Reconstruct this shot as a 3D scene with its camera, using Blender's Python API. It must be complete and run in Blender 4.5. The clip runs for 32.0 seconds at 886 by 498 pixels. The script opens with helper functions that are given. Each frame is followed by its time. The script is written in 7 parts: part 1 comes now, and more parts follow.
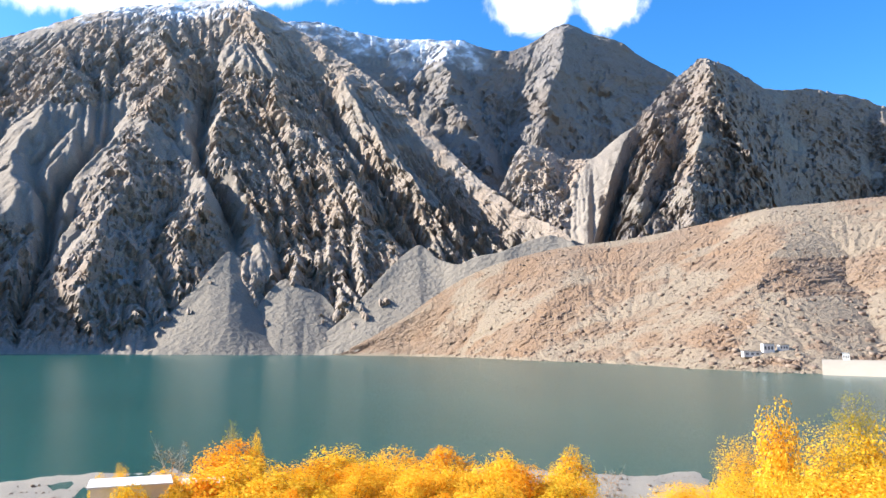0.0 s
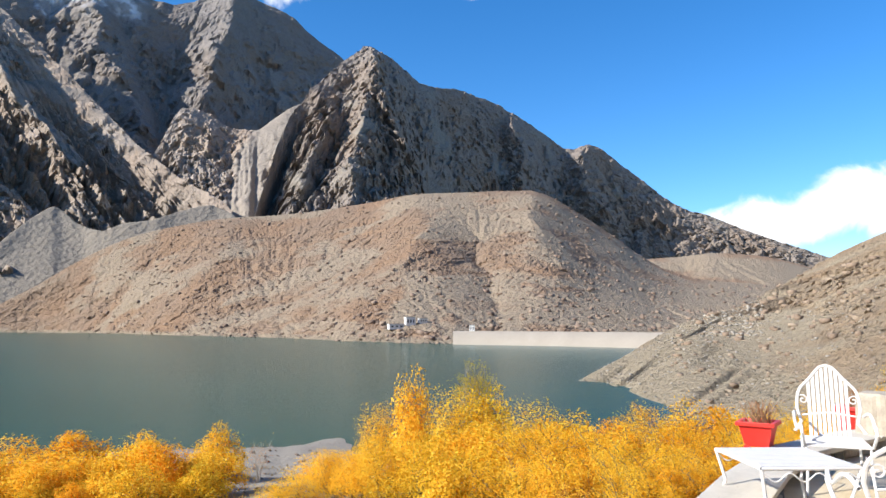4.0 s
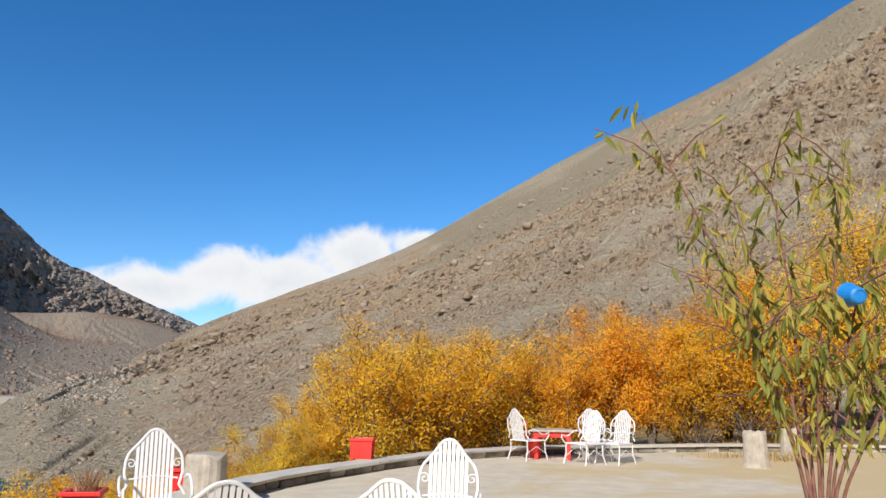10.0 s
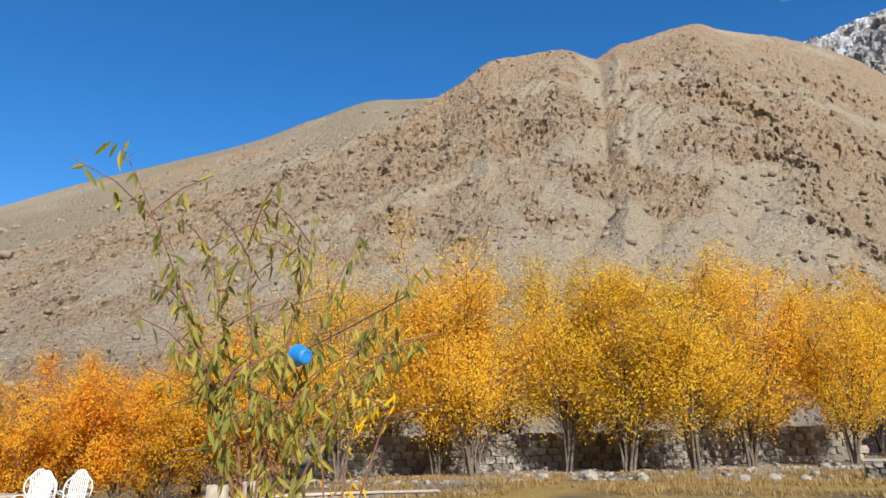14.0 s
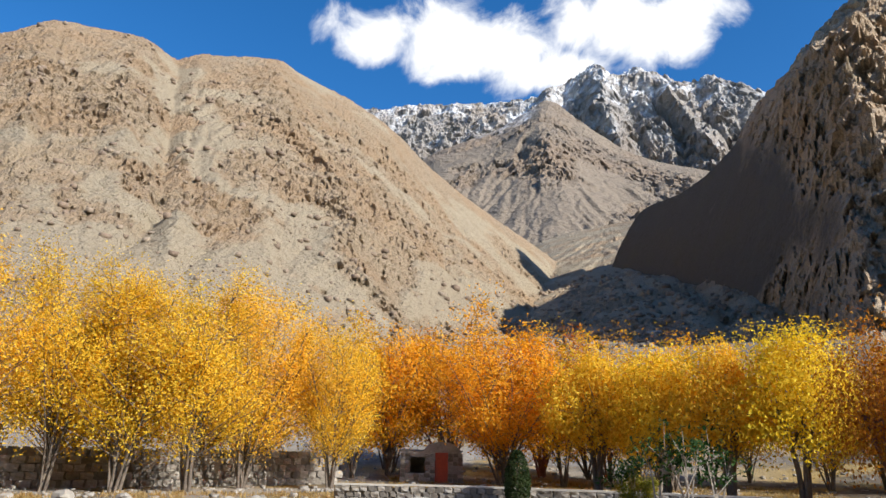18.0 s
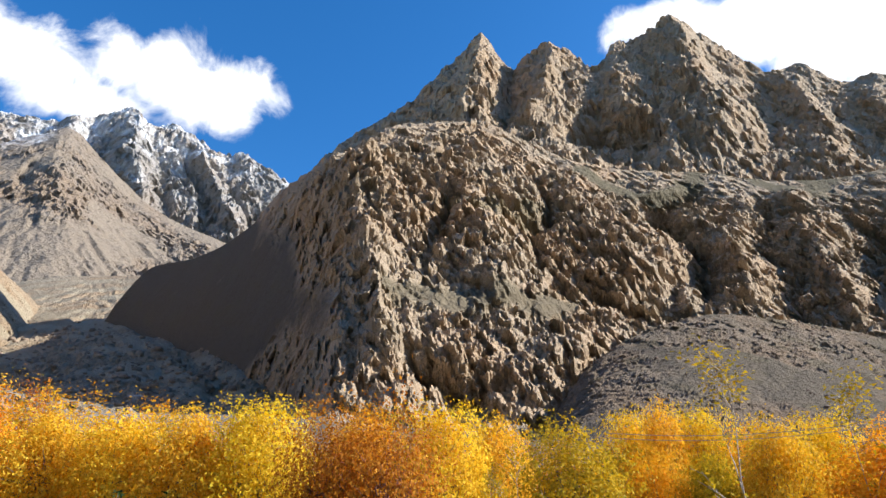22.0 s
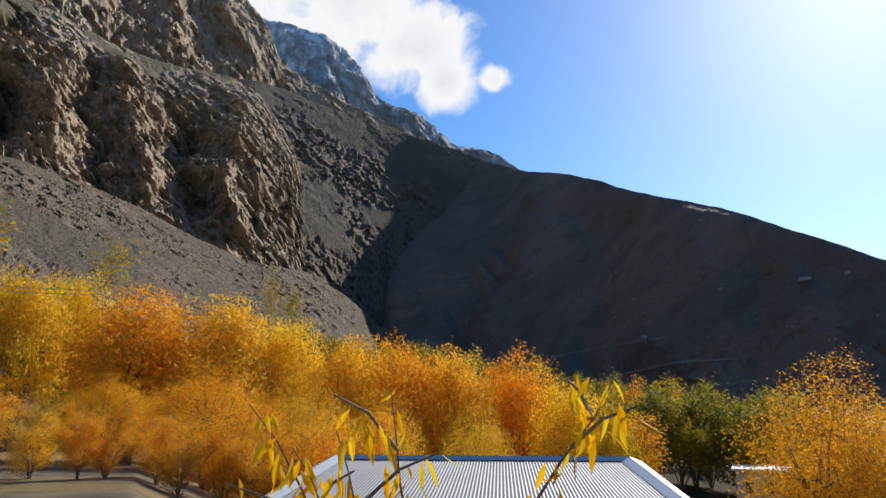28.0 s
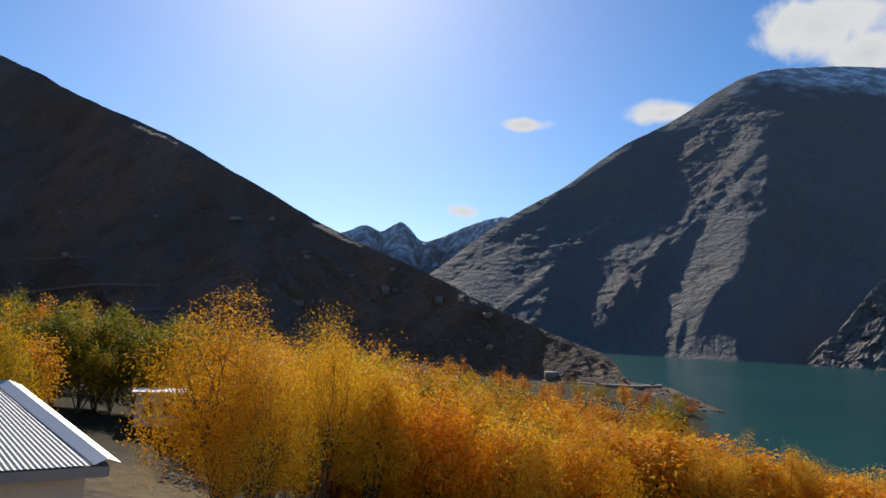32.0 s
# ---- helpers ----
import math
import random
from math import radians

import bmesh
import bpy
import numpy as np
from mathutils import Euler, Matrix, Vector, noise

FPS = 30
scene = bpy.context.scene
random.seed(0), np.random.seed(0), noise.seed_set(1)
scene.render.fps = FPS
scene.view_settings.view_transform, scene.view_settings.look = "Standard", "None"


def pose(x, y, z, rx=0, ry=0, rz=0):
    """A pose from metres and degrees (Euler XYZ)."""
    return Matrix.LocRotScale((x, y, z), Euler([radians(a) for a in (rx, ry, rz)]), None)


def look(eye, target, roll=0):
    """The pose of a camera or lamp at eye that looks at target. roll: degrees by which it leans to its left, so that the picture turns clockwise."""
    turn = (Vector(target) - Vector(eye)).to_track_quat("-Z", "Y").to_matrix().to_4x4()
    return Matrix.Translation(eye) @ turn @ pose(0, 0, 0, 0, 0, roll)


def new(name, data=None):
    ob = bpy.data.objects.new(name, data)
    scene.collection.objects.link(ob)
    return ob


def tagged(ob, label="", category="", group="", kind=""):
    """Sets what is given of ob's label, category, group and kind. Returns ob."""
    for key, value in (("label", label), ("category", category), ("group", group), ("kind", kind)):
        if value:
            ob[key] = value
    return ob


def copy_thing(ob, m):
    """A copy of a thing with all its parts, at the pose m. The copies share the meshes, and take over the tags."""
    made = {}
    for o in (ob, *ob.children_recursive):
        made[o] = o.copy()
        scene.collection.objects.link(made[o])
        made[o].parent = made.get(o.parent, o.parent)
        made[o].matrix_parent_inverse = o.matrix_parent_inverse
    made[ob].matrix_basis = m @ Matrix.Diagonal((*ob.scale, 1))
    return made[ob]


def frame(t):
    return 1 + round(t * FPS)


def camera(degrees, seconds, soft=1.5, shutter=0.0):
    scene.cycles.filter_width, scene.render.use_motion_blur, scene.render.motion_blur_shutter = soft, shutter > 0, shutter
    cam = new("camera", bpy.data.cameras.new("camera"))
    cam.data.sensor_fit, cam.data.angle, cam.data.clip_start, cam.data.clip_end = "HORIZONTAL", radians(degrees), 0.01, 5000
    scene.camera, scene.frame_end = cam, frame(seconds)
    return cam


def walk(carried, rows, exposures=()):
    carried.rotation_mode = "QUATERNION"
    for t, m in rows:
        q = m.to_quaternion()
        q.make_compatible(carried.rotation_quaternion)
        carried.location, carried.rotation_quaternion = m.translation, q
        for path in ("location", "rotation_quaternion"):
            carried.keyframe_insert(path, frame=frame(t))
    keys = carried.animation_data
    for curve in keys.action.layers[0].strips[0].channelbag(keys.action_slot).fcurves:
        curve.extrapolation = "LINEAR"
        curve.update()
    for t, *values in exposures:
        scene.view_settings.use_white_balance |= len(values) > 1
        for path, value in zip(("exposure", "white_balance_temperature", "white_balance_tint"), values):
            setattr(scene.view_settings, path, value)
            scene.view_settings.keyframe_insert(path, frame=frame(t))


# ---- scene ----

# ---------------------------------------------------------------- camera
cam = camera(63.0, 32.0)
EYE = 1.5
ARM = 0.3
# seconds, tilt up, lean, turn: the camera is held at arm's length and swung round to the right
PATH = (
    (0.0, 7.75, -0.25, -0.03), (0.5, 6.54, -0.11, -3.00), (1.0, 5.86, 0.16, -4.87), (1.5, 4.77, 0.01, -7.68), (2.0, 4.01, -0.33, -10.73),
    (2.5, 4.30, 0.31, -16.99), (3.0, 4.22, 0.50, -18.86), (3.5, 4.95, 0.19, -22.72), (5.5, 7.41, -0.32, -36.99), (6.0, 7.94, -0.68, -41.43),
    (6.5, 8.14, -0.11, -44.90), (7.0, 8.78, -0.15, -48.41), (7.5, 8.60, -0.31, -52.02), (8.0, 9.23, -0.60, -56.05), (8.5, 9.49, -0.77, -59.08),
    (9.0, 9.69, -1.13, -64.29), (9.5, 10.29, -1.29, -69.83), (10.0, 11.01, -0.79, -73.46), (10.5, 11.95, -0.63, -76.68), (11.0, 13.31, -0.56, -81.23),
    (11.5, 14.09, -0.26, -85.72), (12.0, 13.75, -0.59, -89.33), (12.5, 14.49, 0.33, -96.21), (13.0, 14.29, 0.15, -100.26), (13.5, 14.69, 0.28, -106.32),
    (14.0, 15.31, 0.31, -112.04), (14.5, 14.89, -0.27, -115.98), (16.5, 14.88, -0.84, -135.56), (17.0, 15.66, -1.75, -139.41), (17.5, 16.11, -1.68, -143.38),
    (18.0, 17.19, -1.38, -148.95), (18.5, 17.74, -1.10, -152.12), (19.0, 18.70, -1.54, -156.15), (19.5, 19.41, -1.34, -162.30), (20.0, 20.68, -0.51, -168.09),
    (20.5, 22.24, -0.02, -172.60), (21.0, 22.13, 0.48, -179.57), (21.5, 23.44, 0.42, -184.19), (22.0, 22.70, 0.72, -188.01), (22.5, 22.59, 0.88, -193.44),
    (23.0, 21.75, 0.23, -199.49), (23.5, 20.77, 0.25, -203.80), (24.0, 19.50, 0.51, -207.66), (24.5, 18.41, 0.19, -212.66), (25.0, 17.13, -0.26, -217.93),
    (25.5, 16.60, -0.87, -224.69), (27.5, 12.01, -0.42, -239.14), (28.0, 11.54, 0.14, -241.94), (28.5, 11.86, 0.07, -246.48), (29.0, 11.21, -0.16, -250.77),
    (29.5, 10.82, -0.56, -255.34), (30.0, 9.59, -1.09, -260.32), (30.5, 8.74, -1.68, -264.88), (31.0, 7.74, -1.83, -272.13), (31.5, 7.13, -2.29, -279.09),
    (32.0, 6.86, -2.82, -285.40),
)


def arm_pose(tilt, lean, turn):
    a = radians(-turn)
    return pose(ARM * math.sin(a), ARM * math.cos(a), EYE, 90 + tilt, lean, turn)


walk(cam, [(t, arm_pose(p, r, y)) for t, p, r, y in PATH],
     exposures=((0.0, 1.33), (2.0, 1.31), (3.5, 0.96), (6.0, 0.42), (8.0, 0.3), (10.0, 0.24), (12.0, 0.3), (14.0, 0.4), (18.0, 0.58), (20.0, 0.76), (21.0, 0.82), (23.0, 0.92), (25.0, 0.5), (28.0, 0.28), (30.0, -0.06), (32.0, -0.12)))

# ---------------------------------------------------------------- sky and sun
SUN_AZ, SUN_EL = -84.5, 32.5


def heading(az, el=0.0):
    """Unit direction from a compass turn to the right of the first view and a height angle, in degrees."""
    a, e = radians(az), radians(el)
    return Vector((math.sin(a) * math.cos(e), math.cos(a) * math.cos(e), math.sin(e)))


def at(az, r, z=0.0):
    a = radians(az)
    return Vector((math.sin(a) * r, math.cos(a) * r, z))


# cumulus: turn, height angle, half width, half height (degrees)
CLOUDS = (
    (60, 8.0, 9, 2.6), (67, 10, 5, 2.6), (51, 7, 6, 1.7), (71, 11.3, 3.0, 1.6),
    (142.5, 33.4, 4.2, 3.0), (148.5, 33.4, 5.2, 3.6), (154, 32.2, 4, 2.8), (163.5, 34.2, 5, 3.4), (169.3, 33.6, 3.6, 3.0), (158, 30.8, 5, 1.7),
    (-150, 37.8, 5, 2.2), (-143, 36, 6, 3.6), (-133, 32.5, 8, 5.5), (-127, 29.5, 7, 4.6), (-121, 27, 5, 3.6), (-118, 24.4, 3, 2.2), (-113.6, 24.7, 1.4, 1.2),
    (-73.5, 9.9, 2.2, 0.9), (-68.7, 16.8, 2.1, 0.6), (-58, 17.6, 3, 1.1), (-48, 23, 5, 2.4), (-44, 20.5, 2.4, 1.6),
    (-30, 25, 10, 2.6), (-17, 27.5, 9, 2.0), (-4, 28, 5, 1.5), (7.5, 26, 3.2, 2.2), (13.5, 26, 2.6, 2.0), (29, 26, 2.2, 1.4),
)


def build_sky():
    world = bpy.data.worlds.new("sky")
    scene.world = world
    world.use_nodes = True
    nt = world.node_tree
    nt.nodes.clear()
    N, Lk = nt.nodes.new, nt.links.new
    sky = N("ShaderNodeTexSky")
    sky.sky_type = 'NISHITA'
    sky.sun_disc = False
    sky.sun_elevation, sky.sun_rotation = radians(SUN_EL), radians(SUN_AZ)
    sky.altitude, sky.air_density, sky.dust_density, sky.ozone_density = 1800, 1.0, 1.3, 3.0
    clear = N("ShaderNodeBackground")
    clear.inputs["Strength"].default_value = 0.125
    deep = N("ShaderNodeHueSaturation")
    deep.inputs["Hue"].default_value, deep.inputs["Saturation"].default_value, deep.inputs["Value"].default_value = 0.502, 1.31, 1.08
    Lk(sky.outputs[0], deep.inputs["Color"])
    Lk(deep.outputs[0], clear.inputs["Color"])
    co = N("ShaderNodeTexCoord")
    norm = N("ShaderNodeVectorMath")
    norm.operation = 'NORMALIZE'
    Lk(co.outputs["Generated"], norm.inputs[0])
    d = norm.outputs[0]
    total = None
    for az, el, w, h in CLOUDS:
        c = heading(az, el)
        right = heading(az + 90)
        up = heading(az, el + 90)
        comb = N("ShaderNodeCombineXYZ")
        for k, (vec, scale) in enumerate(((right, 1 / math.sin(radians(w))), (up, 1 / math.sin(radians(h))), (c, 0))):
            dot = N("ShaderNodeVectorMath")
            dot.operation = 'DOT_PRODUCT'
            Lk(d, dot.inputs[0])
            if k < 2:
                dot.inputs[1].default_value = vec * scale
                Lk(dot.outputs["Value"], comb.inputs[k])
            else:
                dot.inputs[1].default_value = vec
                far = N("ShaderNodeMath")
                far.operation = 'MULTIPLY_ADD'
                Lk(dot.outputs["Value"], far.inputs[0])
                far.inputs[1].default_value, far.inputs[2].default_value = -8, 8
                Lk(far.outputs[0], comb.inputs[2])
        ln = N("ShaderNodeVectorMath")
        ln.operation = 'LENGTH'
        Lk(comb.outputs[0], ln.inputs[0])
        if total is None:
            total = ln.outputs["Value"]
        else:
            mn = N("ShaderNodeMath")
            mn.operation = 'SMOOTH_MIN'
            mn.inputs[2].default_value = 0.25
            Lk(total, mn.inputs[0])
            Lk(ln.outputs["Value"], mn.inputs[1])
            total = mn.outputs[0]
    puff = N("ShaderNodeTexNoise")
    puff.inputs["Scale"].default_value, puff.inputs["Detail"].default_value, puff.inputs["Roughness"].default_value = 13, 10, 0.58
    puff.inputs["Distortion"].default_value = 0.4
    Lk(d, puff.inputs["Vector"])
    edge = N("ShaderNodeMath")
    edge.operation = 'MULTIPLY_ADD'
    Lk(puff.outputs["Fac"], edge.inputs[0])
    edge.inputs[1].default_value = 2.0
    edge.inputs[2].default_value = -1.0
    add = N("ShaderNodeMath")
    add.operation = 'ADD'
    Lk(total, add.inputs[0])
    Lk(edge.outputs[0], add.inputs[1])
    dens = N("ShaderNodeMapRange")
    dens.interpolation_type = 'SMOOTHSTEP'
    dens.inputs["From Min"].default_value, dens.inputs["From Max"].default_value = 1.08, 0.5
    Lk(add.outputs[0], dens.inputs["Value"])
    shade = N("ShaderNodeMapRange")
    shade.inputs["From Min"].default_value, shade.inputs["From Max"].default_value = -0.2, 1.0
    Lk(add.outputs[0], shade.inputs["Value"])
    tint = N("ShaderNodeMix")
    tint.data_type = 'RGBA'
    tint.inputs["A"].default_value = (0.76, 0.79, 0.84, 1)
    tint.inputs["B"].default_value = (1.0, 1.0, 1.0, 1)
    Lk(shade.outputs[0], tint.inputs["Factor"])
    cloud = N("ShaderNodeBackground")
    cloud.inputs["Strength"].default_value = 0.84
    Lk(tint.outputs["Result"], cloud.inputs["Color"])
    mix = N("ShaderNodeMixShader")
    Lk(dens.outputs[0], mix.inputs[0])
    Lk(clear.outputs[0], mix.inputs[1])
    Lk(cloud.outputs[0], mix.inputs[2])
    out = N("ShaderNodeOutputWorld")
    Lk(mix.outputs[0], out.inputs["Surface"])


build_sky()
sun_data = bpy.data.lights.new("sun", 'SUN')
sun_data.energy, sun_data.angle, sun_data.color = 4.8, radians(0.53), (1.0, 0.95, 0.87)
sun = new("sun", sun_data)
sun.matrix_world = look(heading(SUN_AZ, SUN_EL) * 100, (0, 0, 0))

# ---------------------------------------------------------------- numpy noise
_rng = np.random.RandomState(7)
_perm = _rng.permutation(256)
_perm = np.concatenate([_perm, _perm, _perm])
_ang = _rng.normal(size=(256, 3))
_grad = (_ang / np.linalg.norm(_ang, axis=1, keepdims=True)).astype(np.float32)


_hash = _rng.uniform(size=(256, 4)).astype(np.float32)


def gnoise(p):
    """Gradient noise, about -1 to 1, at an (n, 3) array."""
    p = p.astype(np.float32)
    i = np.floor(p).astype(np.int32)
    f = p - i
    i &= 255
    u = f * f * f * (f * (f * 6 - 15) + 10)
    res = np.zeros(len(p), np.float32)
    for dx in (0, 1):
        wx = u[:, 0] if dx else 1 - u[:, 0]
        px = _perm[i[:, 0] + dx]
        for dy in (0, 1):
            wy = wx * (u[:, 1] if dy else 1 - u[:, 1])
            py = _perm[px + i[:, 1] + dy]
            for dz in (0, 1):
                w = wy * (u[:, 2] if dz else 1 - u[:, 2])
                g = _grad[_perm[py + i[:, 2] + dz]]
                res += w * (g[:, 0] * (f[:, 0] - dx) + g[:, 1] * (f[:, 1] - dy) + g[:, 2] * (f[:, 2] - dz))
    return res * 1.5


def fbm(p, octaves=5, gain=0.5, lac=2.03):
    out, a = np.zeros(len(p), np.float32), 1.0
    for k in range(octaves):
        out += a * gnoise(p + 17.3 * k)
        p, a = p * lac, a * gain
    return out


def ridged(p, octaves=6, gain=0.5, lac=2.07):
    out, a, w = np.zeros(len(p), np.float32), 1.0, 1.0
    for k in range(octaves):
        n = (1 - np.abs(gnoise(p + 31.7 * k))) ** 2
        out += a * n * w
        w = np.clip(n * 1.6, 0, 1)
        p, a = p * lac, a * gain
    return out - 0.9


def cells(p, seed=0):
    """Angular blocks at an (n, 3) array: each Worley cell has its own height and its own tilted face."""
    p = p.astype(np.float32)
    i = np.floor(p).astype(np.int32)
    best = np.full(len(p), 9.0, np.float32)
    val = np.zeros(len(p), np.float32)
    for dx in (-1, 0, 1):
        for dy in (-1, 0, 1):
            for dz in (-1, 0, 1):
                cx, cy, cz = i[:, 0] + dx, i[:, 1] + dy, i[:, 2] + dz
                h = _hash[(_perm[(_perm[(cx + seed) & 255] + cy) & 255] + cz) & 255]
                ox, oy, oz = p[:, 0] - cx - h[:, 0], p[:, 1] - cy - h[:, 1], p[:, 2] - cz - h[:, 2]
                d = ox * ox + oy * oy + oz * oz
                near = d < best
                best = np.where(near, d, best)
                val = np.where(near, h[:, 3] - 0.5 + 1.5 * (ox * (h[:, 1] - 0.5) + oy * (h[:, 2] - 0.5) + oz * (h[:, 0] - 0.5)), val)
    return val


def sstep(a, b, x):
    t = np.clip((x - a) / (b - a), 0, 1)
    return t * t * (3 - 2 * t)


def curve_through(x, xs, ys):
    """Smooth monotone-ish interpolation (Hermite) through knots."""
    xs, ys = np.asarray(xs, float), np.asarray(ys, float)
    h = np.diff(xs)
    s = np.diff(ys) / h
    m = np.zeros(len(xs))
    m[1:-1] = np.where(s[:-1] * s[1:] > 0, 2 * s[:-1] * s[1:] / np.where(np.abs(s[:-1] + s[1:]) < 1e-9, 1, s[:-1] + s[1:]), 0)
    m[0], m[-1] = s[0], s[-1]
    x = np.clip(x, xs[0], xs[-1])
    k = np.clip(np.searchsorted(xs, x) - 1, 0, len(xs) - 2)
    t = (x - xs[k]) / h[k]
    return ((2 * t**3 - 3 * t**2 + 1) * ys[k] + (t**3 - 2 * t**2 + t) * h[k] * m[k]
            + (-2 * t**3 + 3 * t**2) * ys[k + 1] + (t**3 - t**2) * h[k] * m[k + 1])


# ---------------------------------------------------------------- materials
def material(name):
    m = bpy.data.materials.new(name)
    m.use_nodes = True
    nt = m.node_tree
    return m, nt, nt.nodes["Principled BSDF"]


def node(nt, kind, **values):
    n = nt.nodes.new("ShaderNode" + kind)
    for key, value in values.items():
        n.inputs[key.replace("_", " ")].default_value = value
    return n


def noise_tex(nt, vec, scale, detail=6, rough=0.6, distort=0.0):
    n = node(nt, "TexNoise", Scale=scale, Detail=detail, Roughness=rough, Distortion=distort)
    nt.links.new(vec, n.inputs["Vector"])
    return n.outputs["Fac"]


def ramp(nt, fac, *stops):
    n = nt.nodes.new("ShaderNodeValToRGB")
    els = n.color_ramp.elements
    while len(els) < len(stops):
        els.new(0.5)
    for e, (p, c) in zip(els, stops):
        e.position, e.color = p, (*c, 1) if len(c) == 3 else c
    nt.links.new(fac, n.inputs[0])
    return n.outputs["Color"]


def mixed(nt, fac, a, b, mode='MIX'):
    n = nt.nodes.new("ShaderNodeMix")
    n.data_type, n.blend_type = 'RGBA', mode
    for key, v in (("Factor", fac), ("A", a), ("B", b)):
        sock = n.inputs[key] if key == "Factor" else [s for s in n.inputs if s.name == key and s.type == 'RGBA'][0]
        if isinstance(v, (int, float)):
            sock.default_value = v
        elif isinstance(v, tuple):
            sock.default_value = (*v, 1)
        else:
            nt.links.new(v, sock)
    return [s for s in n.outputs if s.type == 'RGBA'][0]


def bump(nt, height, dist, strength=1.0, chain=None):
    n = node(nt, "Bump", Strength=strength, Distance=dist)
    nt.links.new(height, n.inputs["Height"])
    if chain is not None:
        nt.links.new(chain, n.inputs["Normal"])
    return n.outputs["Normal"]


def position(nt):
    return nt.nodes.new("ShaderNodeNewGeometry").outputs["Position"]


def attribute(nt, name):
    n = nt.nodes.new("ShaderNodeAttribute")
    n.attribute_name = name
    return n.outputs["Fac"]


def terrain_material(name, rock, scree, size, veg=(0.16, 0.13, 0.06), relief=1.0):
    """Rock and loose debris of a mountainside, with snow and thin grass where the mesh says so. size: metres of the coarse grain."""
    m, nt, bsdf = material(name)
    pos = position(nt)
    coarse = noise_tex(nt, pos, 1 / size, 8, 0.62, 0.6)
    fine = noise_tex(nt, pos, 9 / size, 8, 0.7)
    patch = noise_tex(nt, pos, 0.13 / size, 4, 0.55)
    dark = tuple(c * 0.55 for c in rock)
    light = tuple(min(1, c * 1.45) for c in rock)
    col = ramp(nt, coarse, (0.28, dark), (0.5, rock), (0.72, light))
    col = mixed(nt, ramp(nt, fine, (0.3, (0, 0, 0)), (0.75, (1, 1, 1))), col, light, 'MIX')
    col = mixed(nt, 0.45, col, ramp(nt, fine, (0.3, dark), (0.7, light)))
    warm = (rock[0] * 1.2, rock[1] * 0.98, rock[2] * 0.78)
    col = mixed(nt, ramp(nt, patch, (0.42, (0, 0, 0)), (0.6, (1, 1, 1))), col, mixed(nt, 0.4, col, warm))
    loose = ramp(nt, fine, (0.3, tuple(c * 0.75 for c in scree)), (0.7, tuple(min(1, c * 1.15) for c in scree)))
    col = mixed(nt, attribute(nt, "scree"), col, loose)
    grass = ramp(nt, fine, (0.35, tuple(c * 0.7 for c in veg)), (0.65, veg))
    col = mixed(nt, attribute(nt, "veg"), col, grass)
    col = mixed(nt, attribute(nt, "snow"), col, (0.82, 0.85, 0.9))
    nt.links.new(col, bsdf.inputs["Base Color"])
    bsdf.inputs["Roughness"].default_value = 0.93
    bsdf.inputs["Specular IOR Level"].default_value = 0.15
    blocks = node(nt, "TexVoronoi", Scale=2.2 / size, Randomness=1.0)
    crack = node(nt, "TexVoronoi", Scale=7.0 / size, Randomness=1.0)
    wob = nt.nodes.new("ShaderNodeVectorMath")
    wob.operation = 'MULTIPLY_ADD'
    wobble = node(nt, "TexNoise", Scale=1.5 / size, Detail=4.0)
    nt.links.new(pos, wobble.inputs["Vector"])
    nt.links.new(wobble.outputs["Color"], wob.inputs[0])
    wob.inputs[1].default_value = (size * 0.35,) * 3
    nt.links.new(pos, wob.inputs[2])
    for tex in (blocks, crack):
        nt.links.new(wob.outputs[0], tex.inputs["Vector"])
    b0 = bump(nt, blocks.outputs["Distance"], size * 0.35 * relief, 0.55)
    b1 = bump(nt, crack.outputs["Distance"], size * 0.11 * relief, 0.6, bump(nt, coarse, size * 0.5 * relief, 0.8, b0))
    b2 = bump(nt, fine, size * 0.09 * relief, 0.7, b1)
    nt.links.new(b2, bsdf.inputs["Normal"])
    return m


MAT = {}
# Far rock tones allow for haze; the second is darkened for faces in shade.
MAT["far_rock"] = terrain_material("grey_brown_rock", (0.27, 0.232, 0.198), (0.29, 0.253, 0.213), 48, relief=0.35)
MAT["far_shaded_rock"] = terrain_material("shaded_far_rock", (0.19, 0.172, 0.158), (0.24, 0.215, 0.19), 50, relief=0.6)
MAT["pyramid_rock"] = terrain_material("brown_pyramid_rock", (0.22, 0.19, 0.165), (0.27, 0.24, 0.2), 45, relief=0.7)
MAT["cone_scree"] = terrain_material("grey_loose_scree", (0.22, 0.195, 0.165), (0.235, 0.208, 0.172), 30, relief=0.5)
MAT["apron"] = terrain_material("brown_scree_apron", (0.19, 0.15, 0.11), (0.155, 0.128, 0.094), 6, (0.14, 0.12, 0.07), 1.6)
MAT["moraine"] = terrain_material("brown_moraine", (0.225, 0.162, 0.115), (0.295, 0.238, 0.175), 14)
MAT["tan_hill"] = terrain_material("tan_hillside", (0.305, 0.236, 0.16), (0.4, 0.332, 0.232), 7, relief=1.5)
# Debris tone is darkened for the shade on the cliff's left flank.
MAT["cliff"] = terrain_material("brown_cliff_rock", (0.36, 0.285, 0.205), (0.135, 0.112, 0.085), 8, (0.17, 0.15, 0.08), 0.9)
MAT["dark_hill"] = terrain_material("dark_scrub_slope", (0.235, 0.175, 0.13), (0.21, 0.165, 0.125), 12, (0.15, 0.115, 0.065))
MAT["valley_rock"] = terrain_material("brown_valley_rock", (0.21, 0.175, 0.14), (0.27, 0.222, 0.17), 40)
